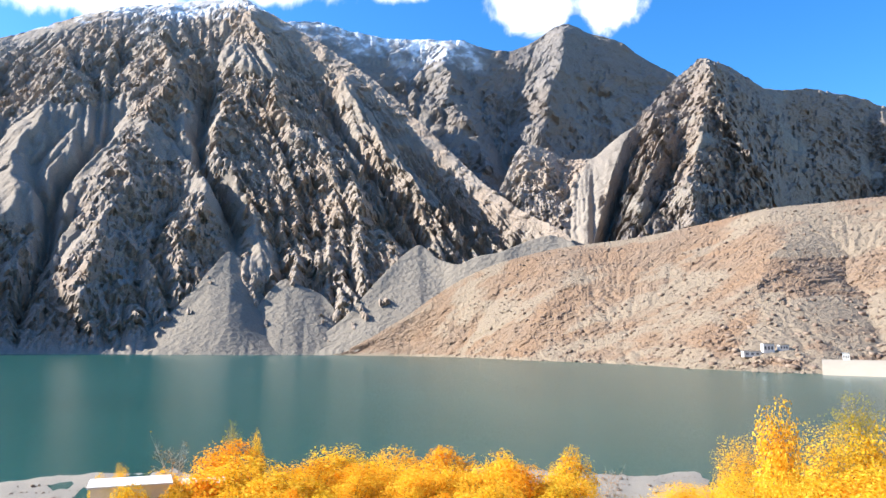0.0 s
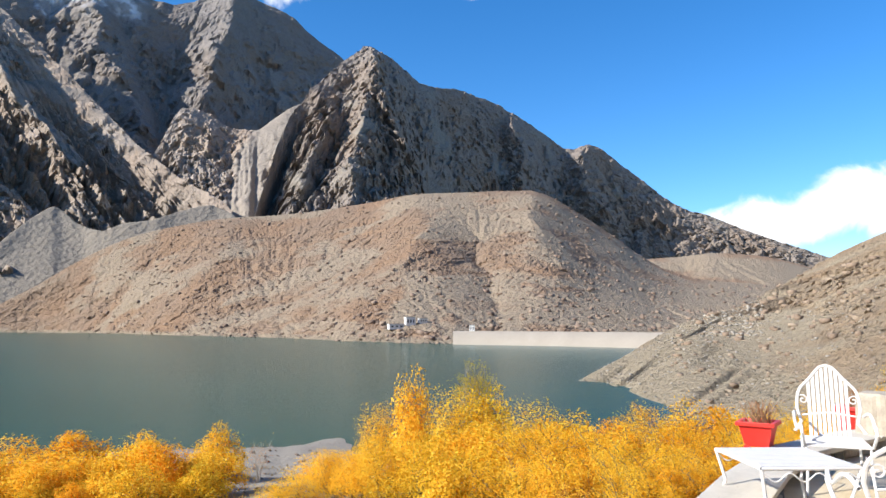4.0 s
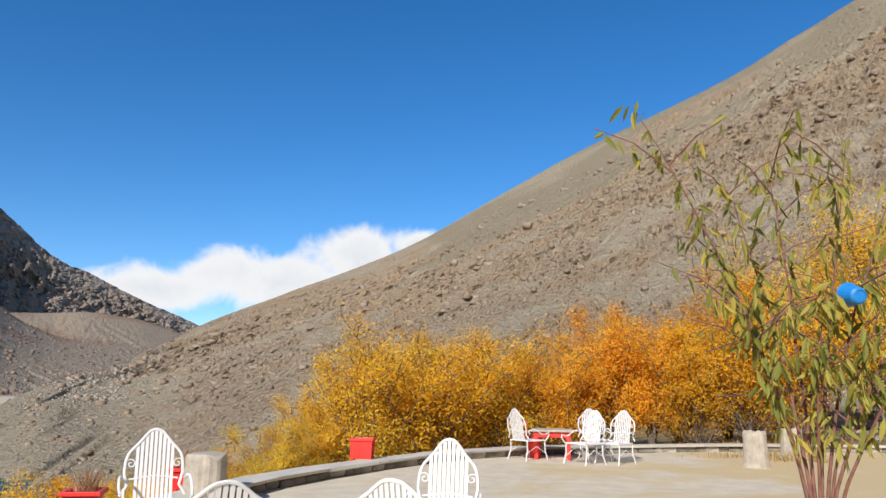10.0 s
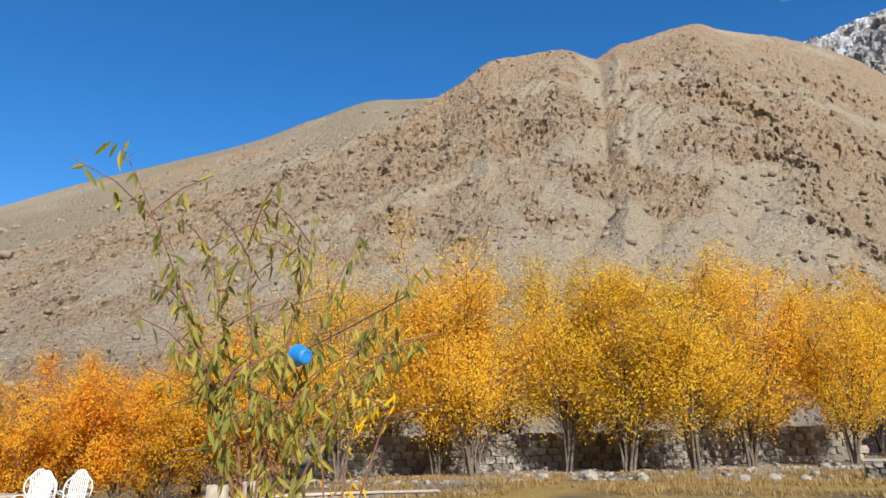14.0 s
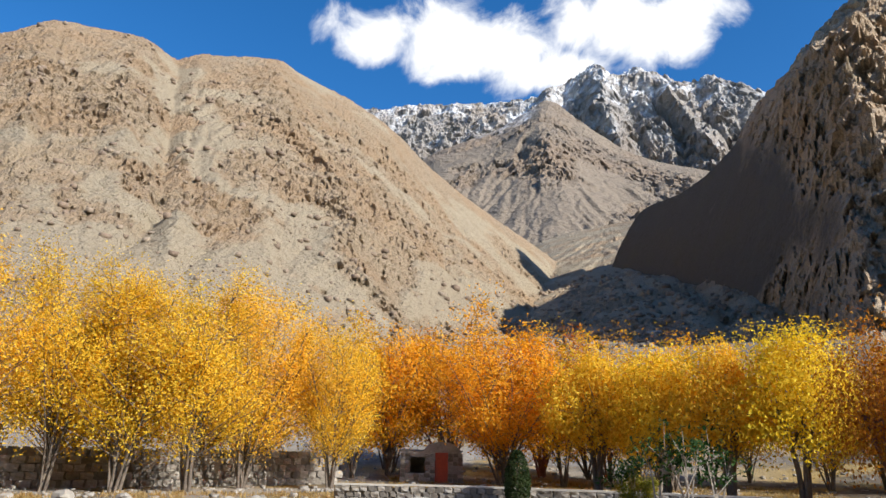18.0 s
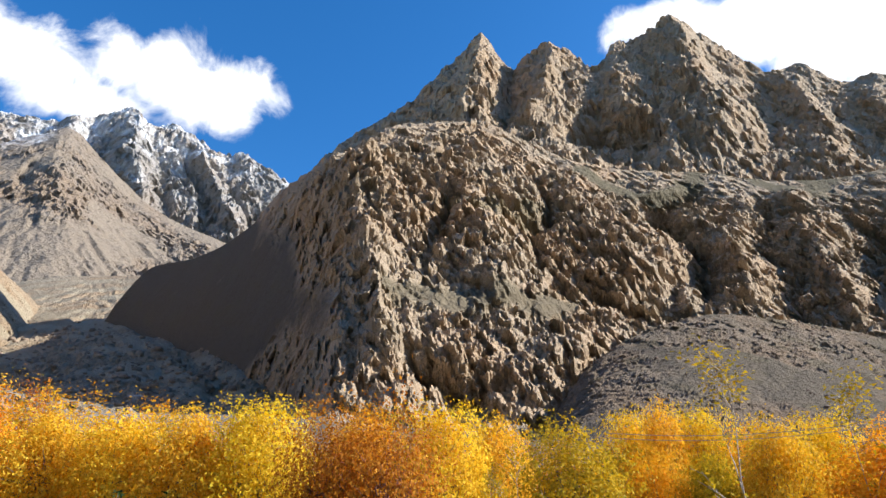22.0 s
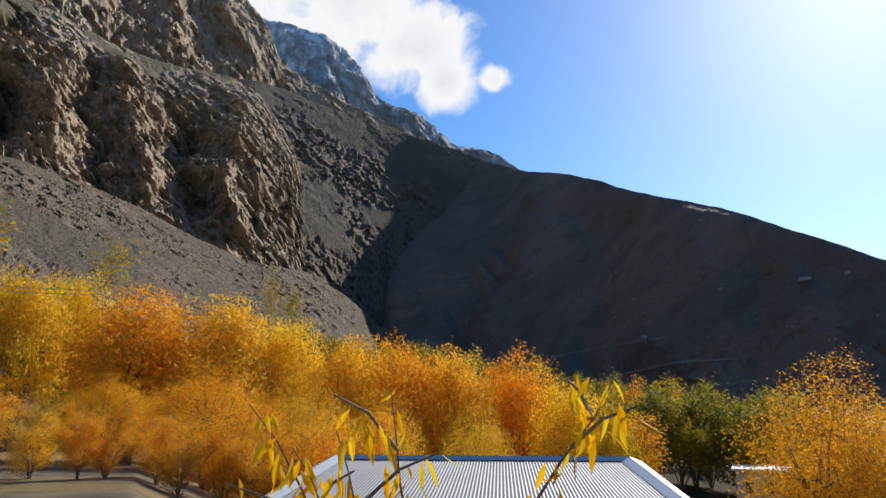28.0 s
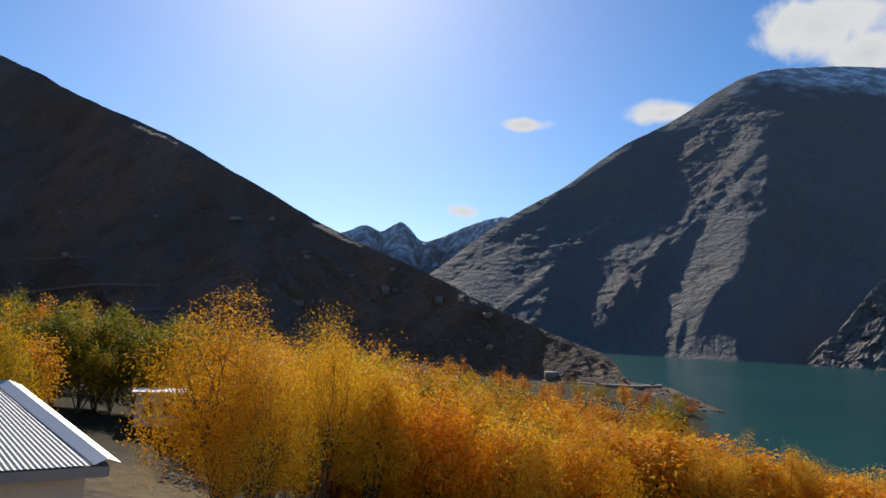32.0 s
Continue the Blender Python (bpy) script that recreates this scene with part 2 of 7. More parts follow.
# Rock tone lifted for the pale haze over the snowy summits.
MAT["snow_rock"] = terrain_material("snowy_grey_rock", (0.27, 0.255, 0.24), (0.29, 0.265, 0.23), 45)

# ---------------------------------------------------------------- large structure: ground, lake, mountains
LAKE_Z = -18.5


def grid_mesh(name, co, nu, nv, attrs=None, wrap=False):
    """A mesh from an (nu * nv, 3) array of grid points, columns first."""
    me = bpy.data.meshes.new(name)
    iu = np.arange(nu if wrap else nu - 1)
    jv = np.arange(nv - 1)
    a = (iu[:, None] * nv + jv[None, :]).ravel()
    b = (((iu + 1) % nu)[:, None] * nv + jv[None, :]).ravel()
    quads = np.stack([a, a + 1, b + 1, b], 1).astype(np.int32)
    me.vertices.add(len(co))
    me.vertices.foreach_set("co", co.astype(np.float32).ravel())
    me.loops.add(quads.size)
    me.loops.foreach_set("vertex_index", quads.ravel())
    me.polygons.add(len(quads))
    me.polygons.foreach_set("loop_start", np.arange(0, quads.size, 4, dtype=np.int32))
    me.polygons.foreach_set("use_smooth", np.ones(len(quads), bool))
    for key, val in (attrs or {}).items():
        at_ = me.attributes.new(key, 'FLOAT', 'POINT')
        at_.data.foreach_set("value", np.clip(val, 0, 1).astype(np.float32))
    me.update()
    me.validate()
    return me


G_AZ = (-180, -140, -120, -105, -95, -75, -60, -48, 34, 44, 52, 62, 80, 100, 120, 150, 180)
G_12 = (0, 0, -3, -4, -4, -4, -4, -3.5, -3.5, -2, -1.2, -0.8, -0.4, -0.06, -0.06, -0.06, 0)
G_40 = (0, -1.5, -5, -6, -7, -9, -10.5, -11, -11, -9, -7, -3.5, -1, 0, 0.3, 0.6, 0.5)
G_100 = (11, 6, 0, -4, -8, -14, -16.5, -17.2, -17.2, -17, -15, -5, 5, 9, 11, 11, 11)
G_250 = (42, 26, 7, -3, -7, -12, -14.5, -25, -28, -28, -24, -6, 10, 20, 32, 42, 44)


def ground_height(az, r):
    """Height of the ground at a turn (degrees) and a distance from the terrace."""
    az = (np.asarray(az, float) + 180) % 360 - 180
    r = np.asarray(r, float)
    cols = [np.interp(az, G_AZ, g) for g in (G_12, G_40, G_100, G_250)]
    z0 = np.full_like(r * 1.0, -0.06)
    z = z0 + (cols[0] - z0) * sstep(4.2, 12, r)
    z = np.where(r > 12, cols[0] + (cols[1] - cols[0]) * np.clip((r - 12) / 28, 0, 1), z)
    z = np.where(r > 40, cols[1] + (cols[2] - cols[1]) * np.clip((r - 40) / 60, 0, 1) ** np.where(np.abs(az) > 95, 1.9, 1.0), z)
    z = np.where(r > 100, cols[2] + (cols[3] - cols[2]) * np.clip((r - 100) / 150, 0, 1), z)
    shore = sstep(-76, -69, az) * (1 - sstep(40, 50, az))
    return z + (-28 - z) * shore * sstep(270, 340, r)


def ground_z(x, y):
    return float(ground_height(math.degrees(math.atan2(x, y)), math.hypot(x, y)))


def part(name, bm, mat, parent=None, label=""):
    me = bpy.data.meshes.new(name)
    if isinstance(bm, bmesh.types.BMesh):
        bm.to_mesh(me)
        bm.free()
    else:
        me.from_pydata(*bm)
    me.materials.append(mat)
    ob = new(name, me)
    if parent is not None:
        ob.parent = parent
    if label:
        tagged(ob, label)
    return ob


def build_ground():
    m, nt, bsdf = material("dry_earth_and_straw_grass")
    pos = position(nt)
    big = noise_tex(nt, pos, 0.12, 5, 0.6)
    mid = noise_tex(nt, pos, 1.1, 8, 0.65)
    fine = noise_tex(nt, pos, 14, 8, 0.7)
    earth = ramp(nt, mid, (0.3, (0.08, 0.065, 0.045)), (0.55, (0.16, 0.13, 0.095)), (0.8, (0.25, 0.215, 0.165)))
    straw = ramp(nt, fine, (0.3, (0.22, 0.14, 0.045)), (0.7, (0.5, 0.36, 0.13)))
    col = mixed(nt, ramp(nt, big, (0.44, (0, 0, 0)), (0.56, (1, 1, 1))), earth, mixed(nt, attribute(nt, "veg"), earth, straw))
    col = mixed(nt, attribute(nt, "scree"), col, ramp(nt, fine, (0.3, (0.2, 0.18, 0.155)), (0.7, (0.4, 0.37, 0.32))))
    col = mixed(nt, attribute(nt, "scrub"), col, ramp(nt, fine, (0.3, (0.035, 0.03, 0.018)), (0.7, (0.1, 0.08, 0.045))))
    nt.links.new(col, bsdf.inputs["Base Color"])
    bsdf.inputs["Roughness"].default_value = 0.95
    bsdf.inputs["Specular IOR Level"].default_value = 0.05
    nt.links.new(bump(nt, fine, 0.05, 0.8, bump(nt, mid, 0.3, 0.8)), bsdf.inputs["Normal"])
    nu, rs = 720, np.concatenate([[0.02], np.geomspace(1.5, 260, 110), np.geomspace(275, 4900, 26)])
    az = np.linspace(-180, 180, nu, endpoint=False)
    A, Rr = [g.ravel() for g in np.meshgrid(az, rs, indexing="ij")]
    z = ground_height(A, Rr)
    x, y = np.sin(np.radians(A)) * Rr, np.cos(np.radians(A)) * Rr
    p = np.stack([x, y, z * 0], 1)
    rough = np.where(np.abs(A) > 95, sstep(46, 90, Rr), sstep(24, 60, Rr))
    z = z + rough * (fbm(p / 18, 4) * 1.1 + fbm(p / 3.1, 3) * 0.25) + 0.03 * sstep(12, 24, Rr) * fbm(p / 0.9, 2)
    veg = sstep(60, 100, np.abs(A)) * (1 - sstep(90, 140, Rr)) * np.where(A > 0, 1, 0.4)
    scree = np.clip(sstep(48, 75, Rr) * 0.9, 0, 1) * np.where(A > 0, 1 - 0.55 * sstep(138, 150, A) - 0.35 * sstep(168, 178, A), sstep(-60, -40, A))
    stony = np.where(A > 0, sstep(88, 100, A) * (1 - sstep(166, 176, A)), 0) * sstep(26, 32, Rr)
    scree = np.maximum(scree, stony * sstep(-0.15, 0.25, fbm(p / 6.0 + 4, 4)) * 0.85)
    scrub = np.where(A < 0, sstep(-140, -125, A) * (1 - sstep(-48, -38, A)), 0) * sstep(40, 60, Rr)
    me = grid_mesh("ground", np.stack([x, y, z], 1), nu, len(rs), {"veg": veg, "scree": scree, "scrub": scrub}, wrap=True)
    me.materials.append(m)
    tagged(new("ground", me), "dry stony ground with straw-coloured grass sloping to the lake", "ground", kind="structure")


build_ground()


def build_lake():
    m, nt, bsdf = material("teal_lake_water")
    pos = position(nt)
    drift = noise_tex(nt, pos, 0.006, 4, 0.55)
    col = ramp(nt, drift, (0.35, (0.012, 0.07, 0.062)), (0.65, (0.018, 0.09, 0.08)))
    nt.links.new(col, bsdf.inputs["Base Color"])
    bsdf.inputs["Roughness"].default_value = 0.2
    bsdf.inputs["IOR"].default_value = 1.33
    bsdf.inputs["Specular IOR Level"].default_value = 0.26
    mp = node(nt, "Mapping")
    mp.inputs["Scale"].default_value = (1, 1.8, 1)
    nt.links.new(pos, mp.inputs["Vector"])
    small = noise_tex(nt, mp.outputs[0], 0.9, 4, 0.6)
    wide = noise_tex(nt, mp.outputs[0], 0.08, 3, 0.6)
    nt.links.new(bump(nt, small, 0.16, 0.4, bump(nt, wide, 0.6, 0.3)), bsdf.inputs["Normal"])
    az, rs = np.linspace(-78, 60, 72), np.array([60, 90, 130, 200, 320, 600, 1100, 1700, 2600])
    A, Rr = [g.ravel() for g in np.meshgrid(az, rs, indexing="ij")]
    co = np.stack([np.sin(np.radians(A)) * Rr, np.cos(np.radians(A)) * Rr, np.full_like(A, LAKE_Z)], 1)
    me = grid_mesh("lake", co, len(az), len(rs))
    me.materials.append(m)
    tagged(new("lake", me), "calm teal mountain lake below the garden", "lake", kind="structure")


build_lake()


def eroded(h, dx, dy, steps, work, keep, talus):
    """Cut gullies into a slope: water runs from row to row, crest to foot; sides steeper than talus slump."""
    h = h.T.copy()
    dx, dy, keep = dx.T, dy.T, keep.T
    diag = np.hypot(dx, dy)
    nv, nu = h.shape
    idx = np.arange(nu)
    k = work / steps
    area = dx * dy
    for s in range(steps):
        area = dx * dy
        rec = np.zeros((nv, nu), int)
        for j in range(nv - 1, 0, -1):
            lo = h[j - 1]
            here = h[j]
            most = (here - lo) / dy[j]
            to = idx.copy()
            for off in (-1, 1):
                fall = np.full(nu, -1e9)
                if off < 0:
                    fall[1:] = (here[1:] - lo[:-1]) / diag[j][1:]
                else:
                    fall[:-1] = (here[:-1] - lo[1:]) / diag[j][:-1]
                w = fall > most
                to[w] = idx[w] + off
                most = np.where(w, fall, most)
            rec[j] = to
            area[j - 1] += np.bincount(to, weights=area[j], minlength=nu)
        for j in range(1, nv):
            f = k * np.sqrt(area[j]) * keep[j] / dy[j]
            h[j] = (h[j] + f * h[j - 1][rec[j]]) / (1 + f)
        for again in range(3):
            d = h[:, 1:] - h[:, :-1]
            slump = np.sign(d) * np.maximum(np.abs(d) - talus * dx[:, 1:], 0) * 0.3
            h[:, :-1] += slump
            h[:, 1:] -= slump
    return h.T, area.T


def near_line(A, E, knots):
    """Distance in degrees from each (turn, height angle) to a line of knots."""
    best = np.full(A.shape, 1e9)
    for (a0, e0), (a1, e1) in zip(knots, knots[1:] if len(knots) > 1 else knots):
        da, de = a1 - a0, e1 - e0
        t = np.clip(((A - a0) * da + (E - e0) * de) / max(da * da + de * de, 1e-6), 0, 1)
        best = np.minimum(best, np.hypot(A - a0 - t * da, E - e0 - t * de))
    return best


def mountain(name, label, mat, ridge, base, step, rows, amp, scale, seed=0, lumps=(), marks=(), snow=None, veg=0.0,
             power=1.0, jag=0.35, tail=0.35, scree_base=0.0, stretch=1.0, lean=0.85, bare=0.0, terrace=0.0, dense=1.0, rocky=-0.9,
             block=0.0, bsize=0.35, swell=0.0, shore=5.0, dip=0.0, facet=True, work=0.0, talus=0.9, gully=0.0, crest_keep=0.9, wander=0.6, wide=1.0):
    """A mountainside. ridge: (turn, distance, height angle) along its crest; base: (turn, distance, height) along its foot.
    lumps: (half width in degrees, metres that it stands out, (turn, height angle), ...) ribs and hollows;
    marks: ('scree', 'rock' or 'veg', half width, strength, (turn, height angle), ...) bands of one kind of surface;
    work: how far running water has cut it; gully: how much debris fills the gullies."""
    raz, rr, re = zip(*ridge)
    baz, br, bz = zip(*base)
    az = np.arange(raz[0], raz[-1] + step * 0.5, step)
    v = np.concatenate([np.linspace(0, 1, rows) ** dense, 1 + np.linspace(0, 1, max(6, rows // 8))[1:]])
    nu, nv = len(az), len(v)
    R = curve_through(az, raz, rr)
    Z = EYE + R * np.tan(np.radians(curve_through(az, raz, re)))
    B, Zb = curve_through(az, baz, br), curve_through(az, baz, bz)
    R = np.maximum(R, B + 12)
    near = 1 - sstep(600, 1100, B)
    Zb = Zb + near * (np.minimum(Zb, np.maximum(ground_height(az, B) - 4, -24)) - Zb)
    A, V = np.meshgrid(az, v, indexing="ij")
    R, Z, B, Zb = [q[:, None] for q in (R, Z, B, Zb)]
    front = np.clip(V, 0, 1)
    back = np.clip(V - 1, 0, 1)
    r = B + (R - B) * front + back * tail * (R - B + 120)
    z = Zb + (Z - Zb) * front**power - back**1.3 * (Z - Zb) * 0.8
    a_rad = np.radians(A)
    sx, sy = np.sin(a_rad), np.cos(a_rad)
    side = a_rad * float(np.mean(R))
    pts = np.stack([(side / wide).ravel(), r.ravel(), ((z + dip * side) * stretch).ravel()], 1) / scale + seed * 13.7
    w1, w2, w3 = fbm(pts * 0.6 + 5, 4), fbm(pts * 0.6 + 40, 4), fbm(pts * 0.6 + 80, 4)
    warp = np.stack([w1, w2, w3], 1) * 0.5
    shape = r.shape
    n2 = fbm(pts * 9 + 3, 4, 0.6).reshape(shape)
    el = np.degrees(np.arctan2(z - EYE, r))
    span = np.degrees(scale / np.mean(R))
    Aw = A + (w1.reshape(shape) * 0.5 + 0.06 * n2) * span * wander
    Ew = el + (w2.reshape(shape) * 0.5 + 0.06 * n2) * span * wander
    slope = np.maximum((Z - Zb) / np.maximum(R - B, 1), 0.05)
    out = swell * fbm(pts * 0.4 + 61, 4).reshape(shape)
    for half, push, *knots in lumps:
        p = np.clip(1 - near_line(Aw, Ew, knots) / half, 0, 1)
        out = out + push * p * (0.45 + 0.55 * p)
    out = out * (1 - back) * sstep(0.0, 0.05, front) * (1 - sstep(0.93, 1.0, front) * (1 - jag))
    cut, flow = np.zeros(shape), np.zeros(shape)
    if work > 0:
        h = z + out * np.minimum(slope, 1.6) + amp * w3.reshape(shape)
        dx = np.maximum(r * radians(step), 0.1)
        dy = np.maximum(np.gradient(r, axis=1), 0.3)
        keep = 1 - sstep(crest_keep - 0.12, crest_keep + 0.1, V)
        low, area = eroded(h[:, :rows], dx[:, :rows], dy[:, :rows], 18, work, keep[:, :rows], talus)
        cut[:, :rows] = np.maximum(h[:, :rows] - low, -amp)
        lg = np.log10(area)
        flow[:, :rows] = sstep(np.percentile(lg, 72), np.percentile(lg, 97), lg)
    scree = np.zeros(shape)
    rock = np.zeros(shape)
    green = np.zeros(shape)
    for what, half, strength, *knots in marks:
        m = strength * sstep(0.0, 0.5, 1 - near_line(Aw, Ew, knots) / half + 0.12 * n2)
        if what == 'scree':
            scree = np.maximum(scree, m)
        elif what == 'rock':
            rock = np.maximum(rock, m)
        else:
            green = np.maximum(green, m)
    if scree_base > 0:
        scree = np.maximum(scree, 1 - sstep(0.3, 1.0, (front + 0.12 * n2) / scree_base))
    outcrop = sstep(rocky - 0.2, rocky + 0.25, fbm(pts * 0.55 + 21, 5, 0.6).reshape(shape))
    smooth = np.maximum(scree, 1 - outcrop)
    smooth = np.maximum(smooth, flow * gully)
    smooth = np.clip(smooth * (1 - rock) + bare, 0, 0.95)
    close = np.clip(r / 450, 0.25, 1)
    n = ridged(pts * 1.6 + warp, 7, 0.5).reshape(shape)
    d = amp * close * (n - 0.45 + 0.2 * n2) * (1 - smooth * 0.85)
    if block > 0:
        q = pts + warp * 0.35
        d = d + close * (block * (1.5 * cells(q / bsize, seed) + 0.6 * cells(q / (bsize * 0.38), seed + 5))).reshape(shape) * (1 - smooth * 0.97)
    d = d + amp * 0.04 * n2
    edge = 1 - (1 - jag) * sstep(0.7, 1.0, front) * (1 - back)
    d = d * edge * sstep(0.0, 0.06, front)
    if terrace > 0:
        q = (z + dip * side + 0.5 * amp * n2) / terrace
        stair = (np.floor(q) + sstep(0.25, 0.75, q - np.floor(q))) - q
        d = d + stair * terrace * 0.4 * (1 - smooth) * edge * close
    steep = slope / (1 + slope)
    cut = cut * close ** 1.5
    r2 = r - out - d * lean + cut * steep / slope
    z2 = z + d * (1 - lean) - cut * (1 - steep)
    co = np.stack([(sx * r2).ravel(), (sy * r2).ravel(), z2.ravel()], 1)
    wash = 1 - sstep(LAKE_Z + shore * 0.6, LAKE_Z + shore, z2 + 2.0 * n2)
    attrs = {"scree": np.maximum(smooth, wash).ravel() * 1.05, "veg": green.ravel(), "snow": np.zeros(co.shape[0])}
    if veg:
        attrs["veg"] = np.maximum(attrs["veg"], sstep(0.1, 0.5, fbm(pts * 2 + 9, 3)) * veg)
    if snow:
        line, soft, a0, a1 = (*snow, -999, 999)[:4] if len(snow) == 2 else snow
        fall = sstep(line - soft, line + soft, z2.ravel() + soft * (1.3 * fbm(pts * 3 + 50, 4) - 0.9 * n.ravel() - 0.8 * flow.ravel()))
        fall *= 0.3 + 0.7 * sstep(-0.12, 0.3, fbm(pts * 7 + 33, 4, 0.6))
        attrs["snow"] = fall * (sstep(a0 - 1, a0 + 1, A) * (1 - sstep(a1 - 1, a1 + 1, A))).ravel()
    me = grid_mesh(name, co, nu, nv, attrs)
    if facet:
        soft_face = np.clip(attrs["scree"], 0, 1).reshape(nu, nv)[:-1, :-1].ravel() > 0.45
        me.polygons.foreach_set("use_smooth", soft_face)
    me.materials.append(mat)
    return tagged(new(name, me), label, "mountain", kind="structure")


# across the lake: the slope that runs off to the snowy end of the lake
mountain("mountain_far_shore", "long shaded mountain slope falling to the lake with snow on its crest", MAT["far_shaded_rock"],
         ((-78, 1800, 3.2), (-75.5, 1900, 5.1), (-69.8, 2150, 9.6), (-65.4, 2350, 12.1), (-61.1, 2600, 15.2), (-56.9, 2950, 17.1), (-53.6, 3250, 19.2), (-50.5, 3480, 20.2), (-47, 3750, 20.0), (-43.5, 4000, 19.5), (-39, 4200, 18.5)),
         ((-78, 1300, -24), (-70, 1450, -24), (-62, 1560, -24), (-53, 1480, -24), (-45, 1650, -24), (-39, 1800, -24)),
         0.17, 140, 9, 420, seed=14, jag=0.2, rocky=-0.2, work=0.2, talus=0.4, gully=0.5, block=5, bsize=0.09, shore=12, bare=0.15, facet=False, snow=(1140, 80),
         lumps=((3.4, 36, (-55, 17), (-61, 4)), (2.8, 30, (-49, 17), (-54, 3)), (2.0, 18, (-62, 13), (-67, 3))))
mountain("shore_crag", "dark rocky rib standing in the lake shore", MAT["far_shaded_rock"],
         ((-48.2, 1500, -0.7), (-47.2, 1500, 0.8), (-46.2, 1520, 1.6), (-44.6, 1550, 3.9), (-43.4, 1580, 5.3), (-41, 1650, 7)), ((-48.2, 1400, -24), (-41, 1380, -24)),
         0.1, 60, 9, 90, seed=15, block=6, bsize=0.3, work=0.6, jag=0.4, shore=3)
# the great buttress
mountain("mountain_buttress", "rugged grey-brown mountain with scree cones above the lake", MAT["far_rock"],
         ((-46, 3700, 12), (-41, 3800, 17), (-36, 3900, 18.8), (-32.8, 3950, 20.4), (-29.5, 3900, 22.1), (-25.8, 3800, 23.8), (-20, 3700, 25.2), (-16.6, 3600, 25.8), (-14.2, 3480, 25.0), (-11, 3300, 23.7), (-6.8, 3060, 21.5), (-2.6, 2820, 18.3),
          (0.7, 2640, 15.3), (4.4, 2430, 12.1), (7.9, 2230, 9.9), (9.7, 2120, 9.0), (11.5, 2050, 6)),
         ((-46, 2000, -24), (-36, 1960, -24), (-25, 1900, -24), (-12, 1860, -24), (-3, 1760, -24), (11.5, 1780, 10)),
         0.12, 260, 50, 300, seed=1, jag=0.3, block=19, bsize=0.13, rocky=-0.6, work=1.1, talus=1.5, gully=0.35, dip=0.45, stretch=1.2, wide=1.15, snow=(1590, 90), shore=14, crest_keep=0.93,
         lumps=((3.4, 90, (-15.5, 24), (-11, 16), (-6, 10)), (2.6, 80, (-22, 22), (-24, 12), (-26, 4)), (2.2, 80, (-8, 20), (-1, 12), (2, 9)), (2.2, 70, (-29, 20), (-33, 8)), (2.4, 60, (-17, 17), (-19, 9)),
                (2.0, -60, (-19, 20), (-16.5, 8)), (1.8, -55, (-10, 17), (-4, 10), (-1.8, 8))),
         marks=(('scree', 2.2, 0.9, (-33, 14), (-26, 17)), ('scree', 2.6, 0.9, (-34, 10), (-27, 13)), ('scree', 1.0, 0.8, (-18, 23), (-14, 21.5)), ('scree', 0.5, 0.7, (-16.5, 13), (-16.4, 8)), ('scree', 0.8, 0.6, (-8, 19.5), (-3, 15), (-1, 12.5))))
for knots, foot in ((((-24.2, 1950, -0.8), (-22.5, 1980, 0.6), (-20.6, 2030, 2.4), (-18, 2120, 5.6), (-16.4, 2190, 7.5), (-15.2, 2150, 5.8), (-13, 2050, 2.6), (-10.8, 1940, -0.8)), ((-24.2, 1900, -24), (-20, 1790, -24), (-16.5, 1765, -24), (-13, 1790, -24), (-10.8, 1880, -24))),
                    (((-16, 1950, 0.2), (-14, 2040, 3.6), (-12.4, 2090, 5.3), (-11, 2060, 4.6), (-9.6, 2040, 4.2), (-8, 1960, 2.2), (-6.5, 1900, -0.8)), ((-16, 1880, -24), (-11.5, 1800, -24), (-6.5, 1830, -24))),
                    (((-12, 1880, -0.8), (-8, 1930, 2.0), (-5.2, 2010, 5.2), (-3, 2090, 7.4), (-1.8, 2110, 8.2), (-0.4, 2060, 6.9), (1.4, 1990, 6.5), (2.4, 1985, 7.1), (4.6, 1985, 7.5), (6.6, 2020, 8.3), (8.8, 2040, 8.8), (10.4, 2000, 8.0)), ((-12, 1840, -24), (-6, 1730, -24), (0, 1720, -10), (10.4, 1750, 100)))):
    mountain("scree_cone", "smooth grey cone of scree below the mountain", MAT["cone_scree"], knots, foot, 0.12, 90, 5, 120, seed=16 + len(knots), rocky=0.9, bare=0.3, jag=0.8, work=0.25, talus=0.3, facet=False, shore=8, power=1.12)
mountain("mountain_back_ridge", "high shaded ridge with patches of snow", MAT["far_shaded_rock"],
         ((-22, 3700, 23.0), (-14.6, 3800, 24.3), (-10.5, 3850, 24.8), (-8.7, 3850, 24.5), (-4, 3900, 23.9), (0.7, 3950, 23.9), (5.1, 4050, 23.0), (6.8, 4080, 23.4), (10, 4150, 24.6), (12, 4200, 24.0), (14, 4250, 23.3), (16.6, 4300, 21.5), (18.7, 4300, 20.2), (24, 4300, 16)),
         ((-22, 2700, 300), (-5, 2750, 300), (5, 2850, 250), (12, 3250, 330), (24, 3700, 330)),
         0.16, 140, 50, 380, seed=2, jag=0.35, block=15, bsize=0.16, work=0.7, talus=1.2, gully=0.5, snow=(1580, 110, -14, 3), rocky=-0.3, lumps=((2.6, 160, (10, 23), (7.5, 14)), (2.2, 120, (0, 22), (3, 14))))
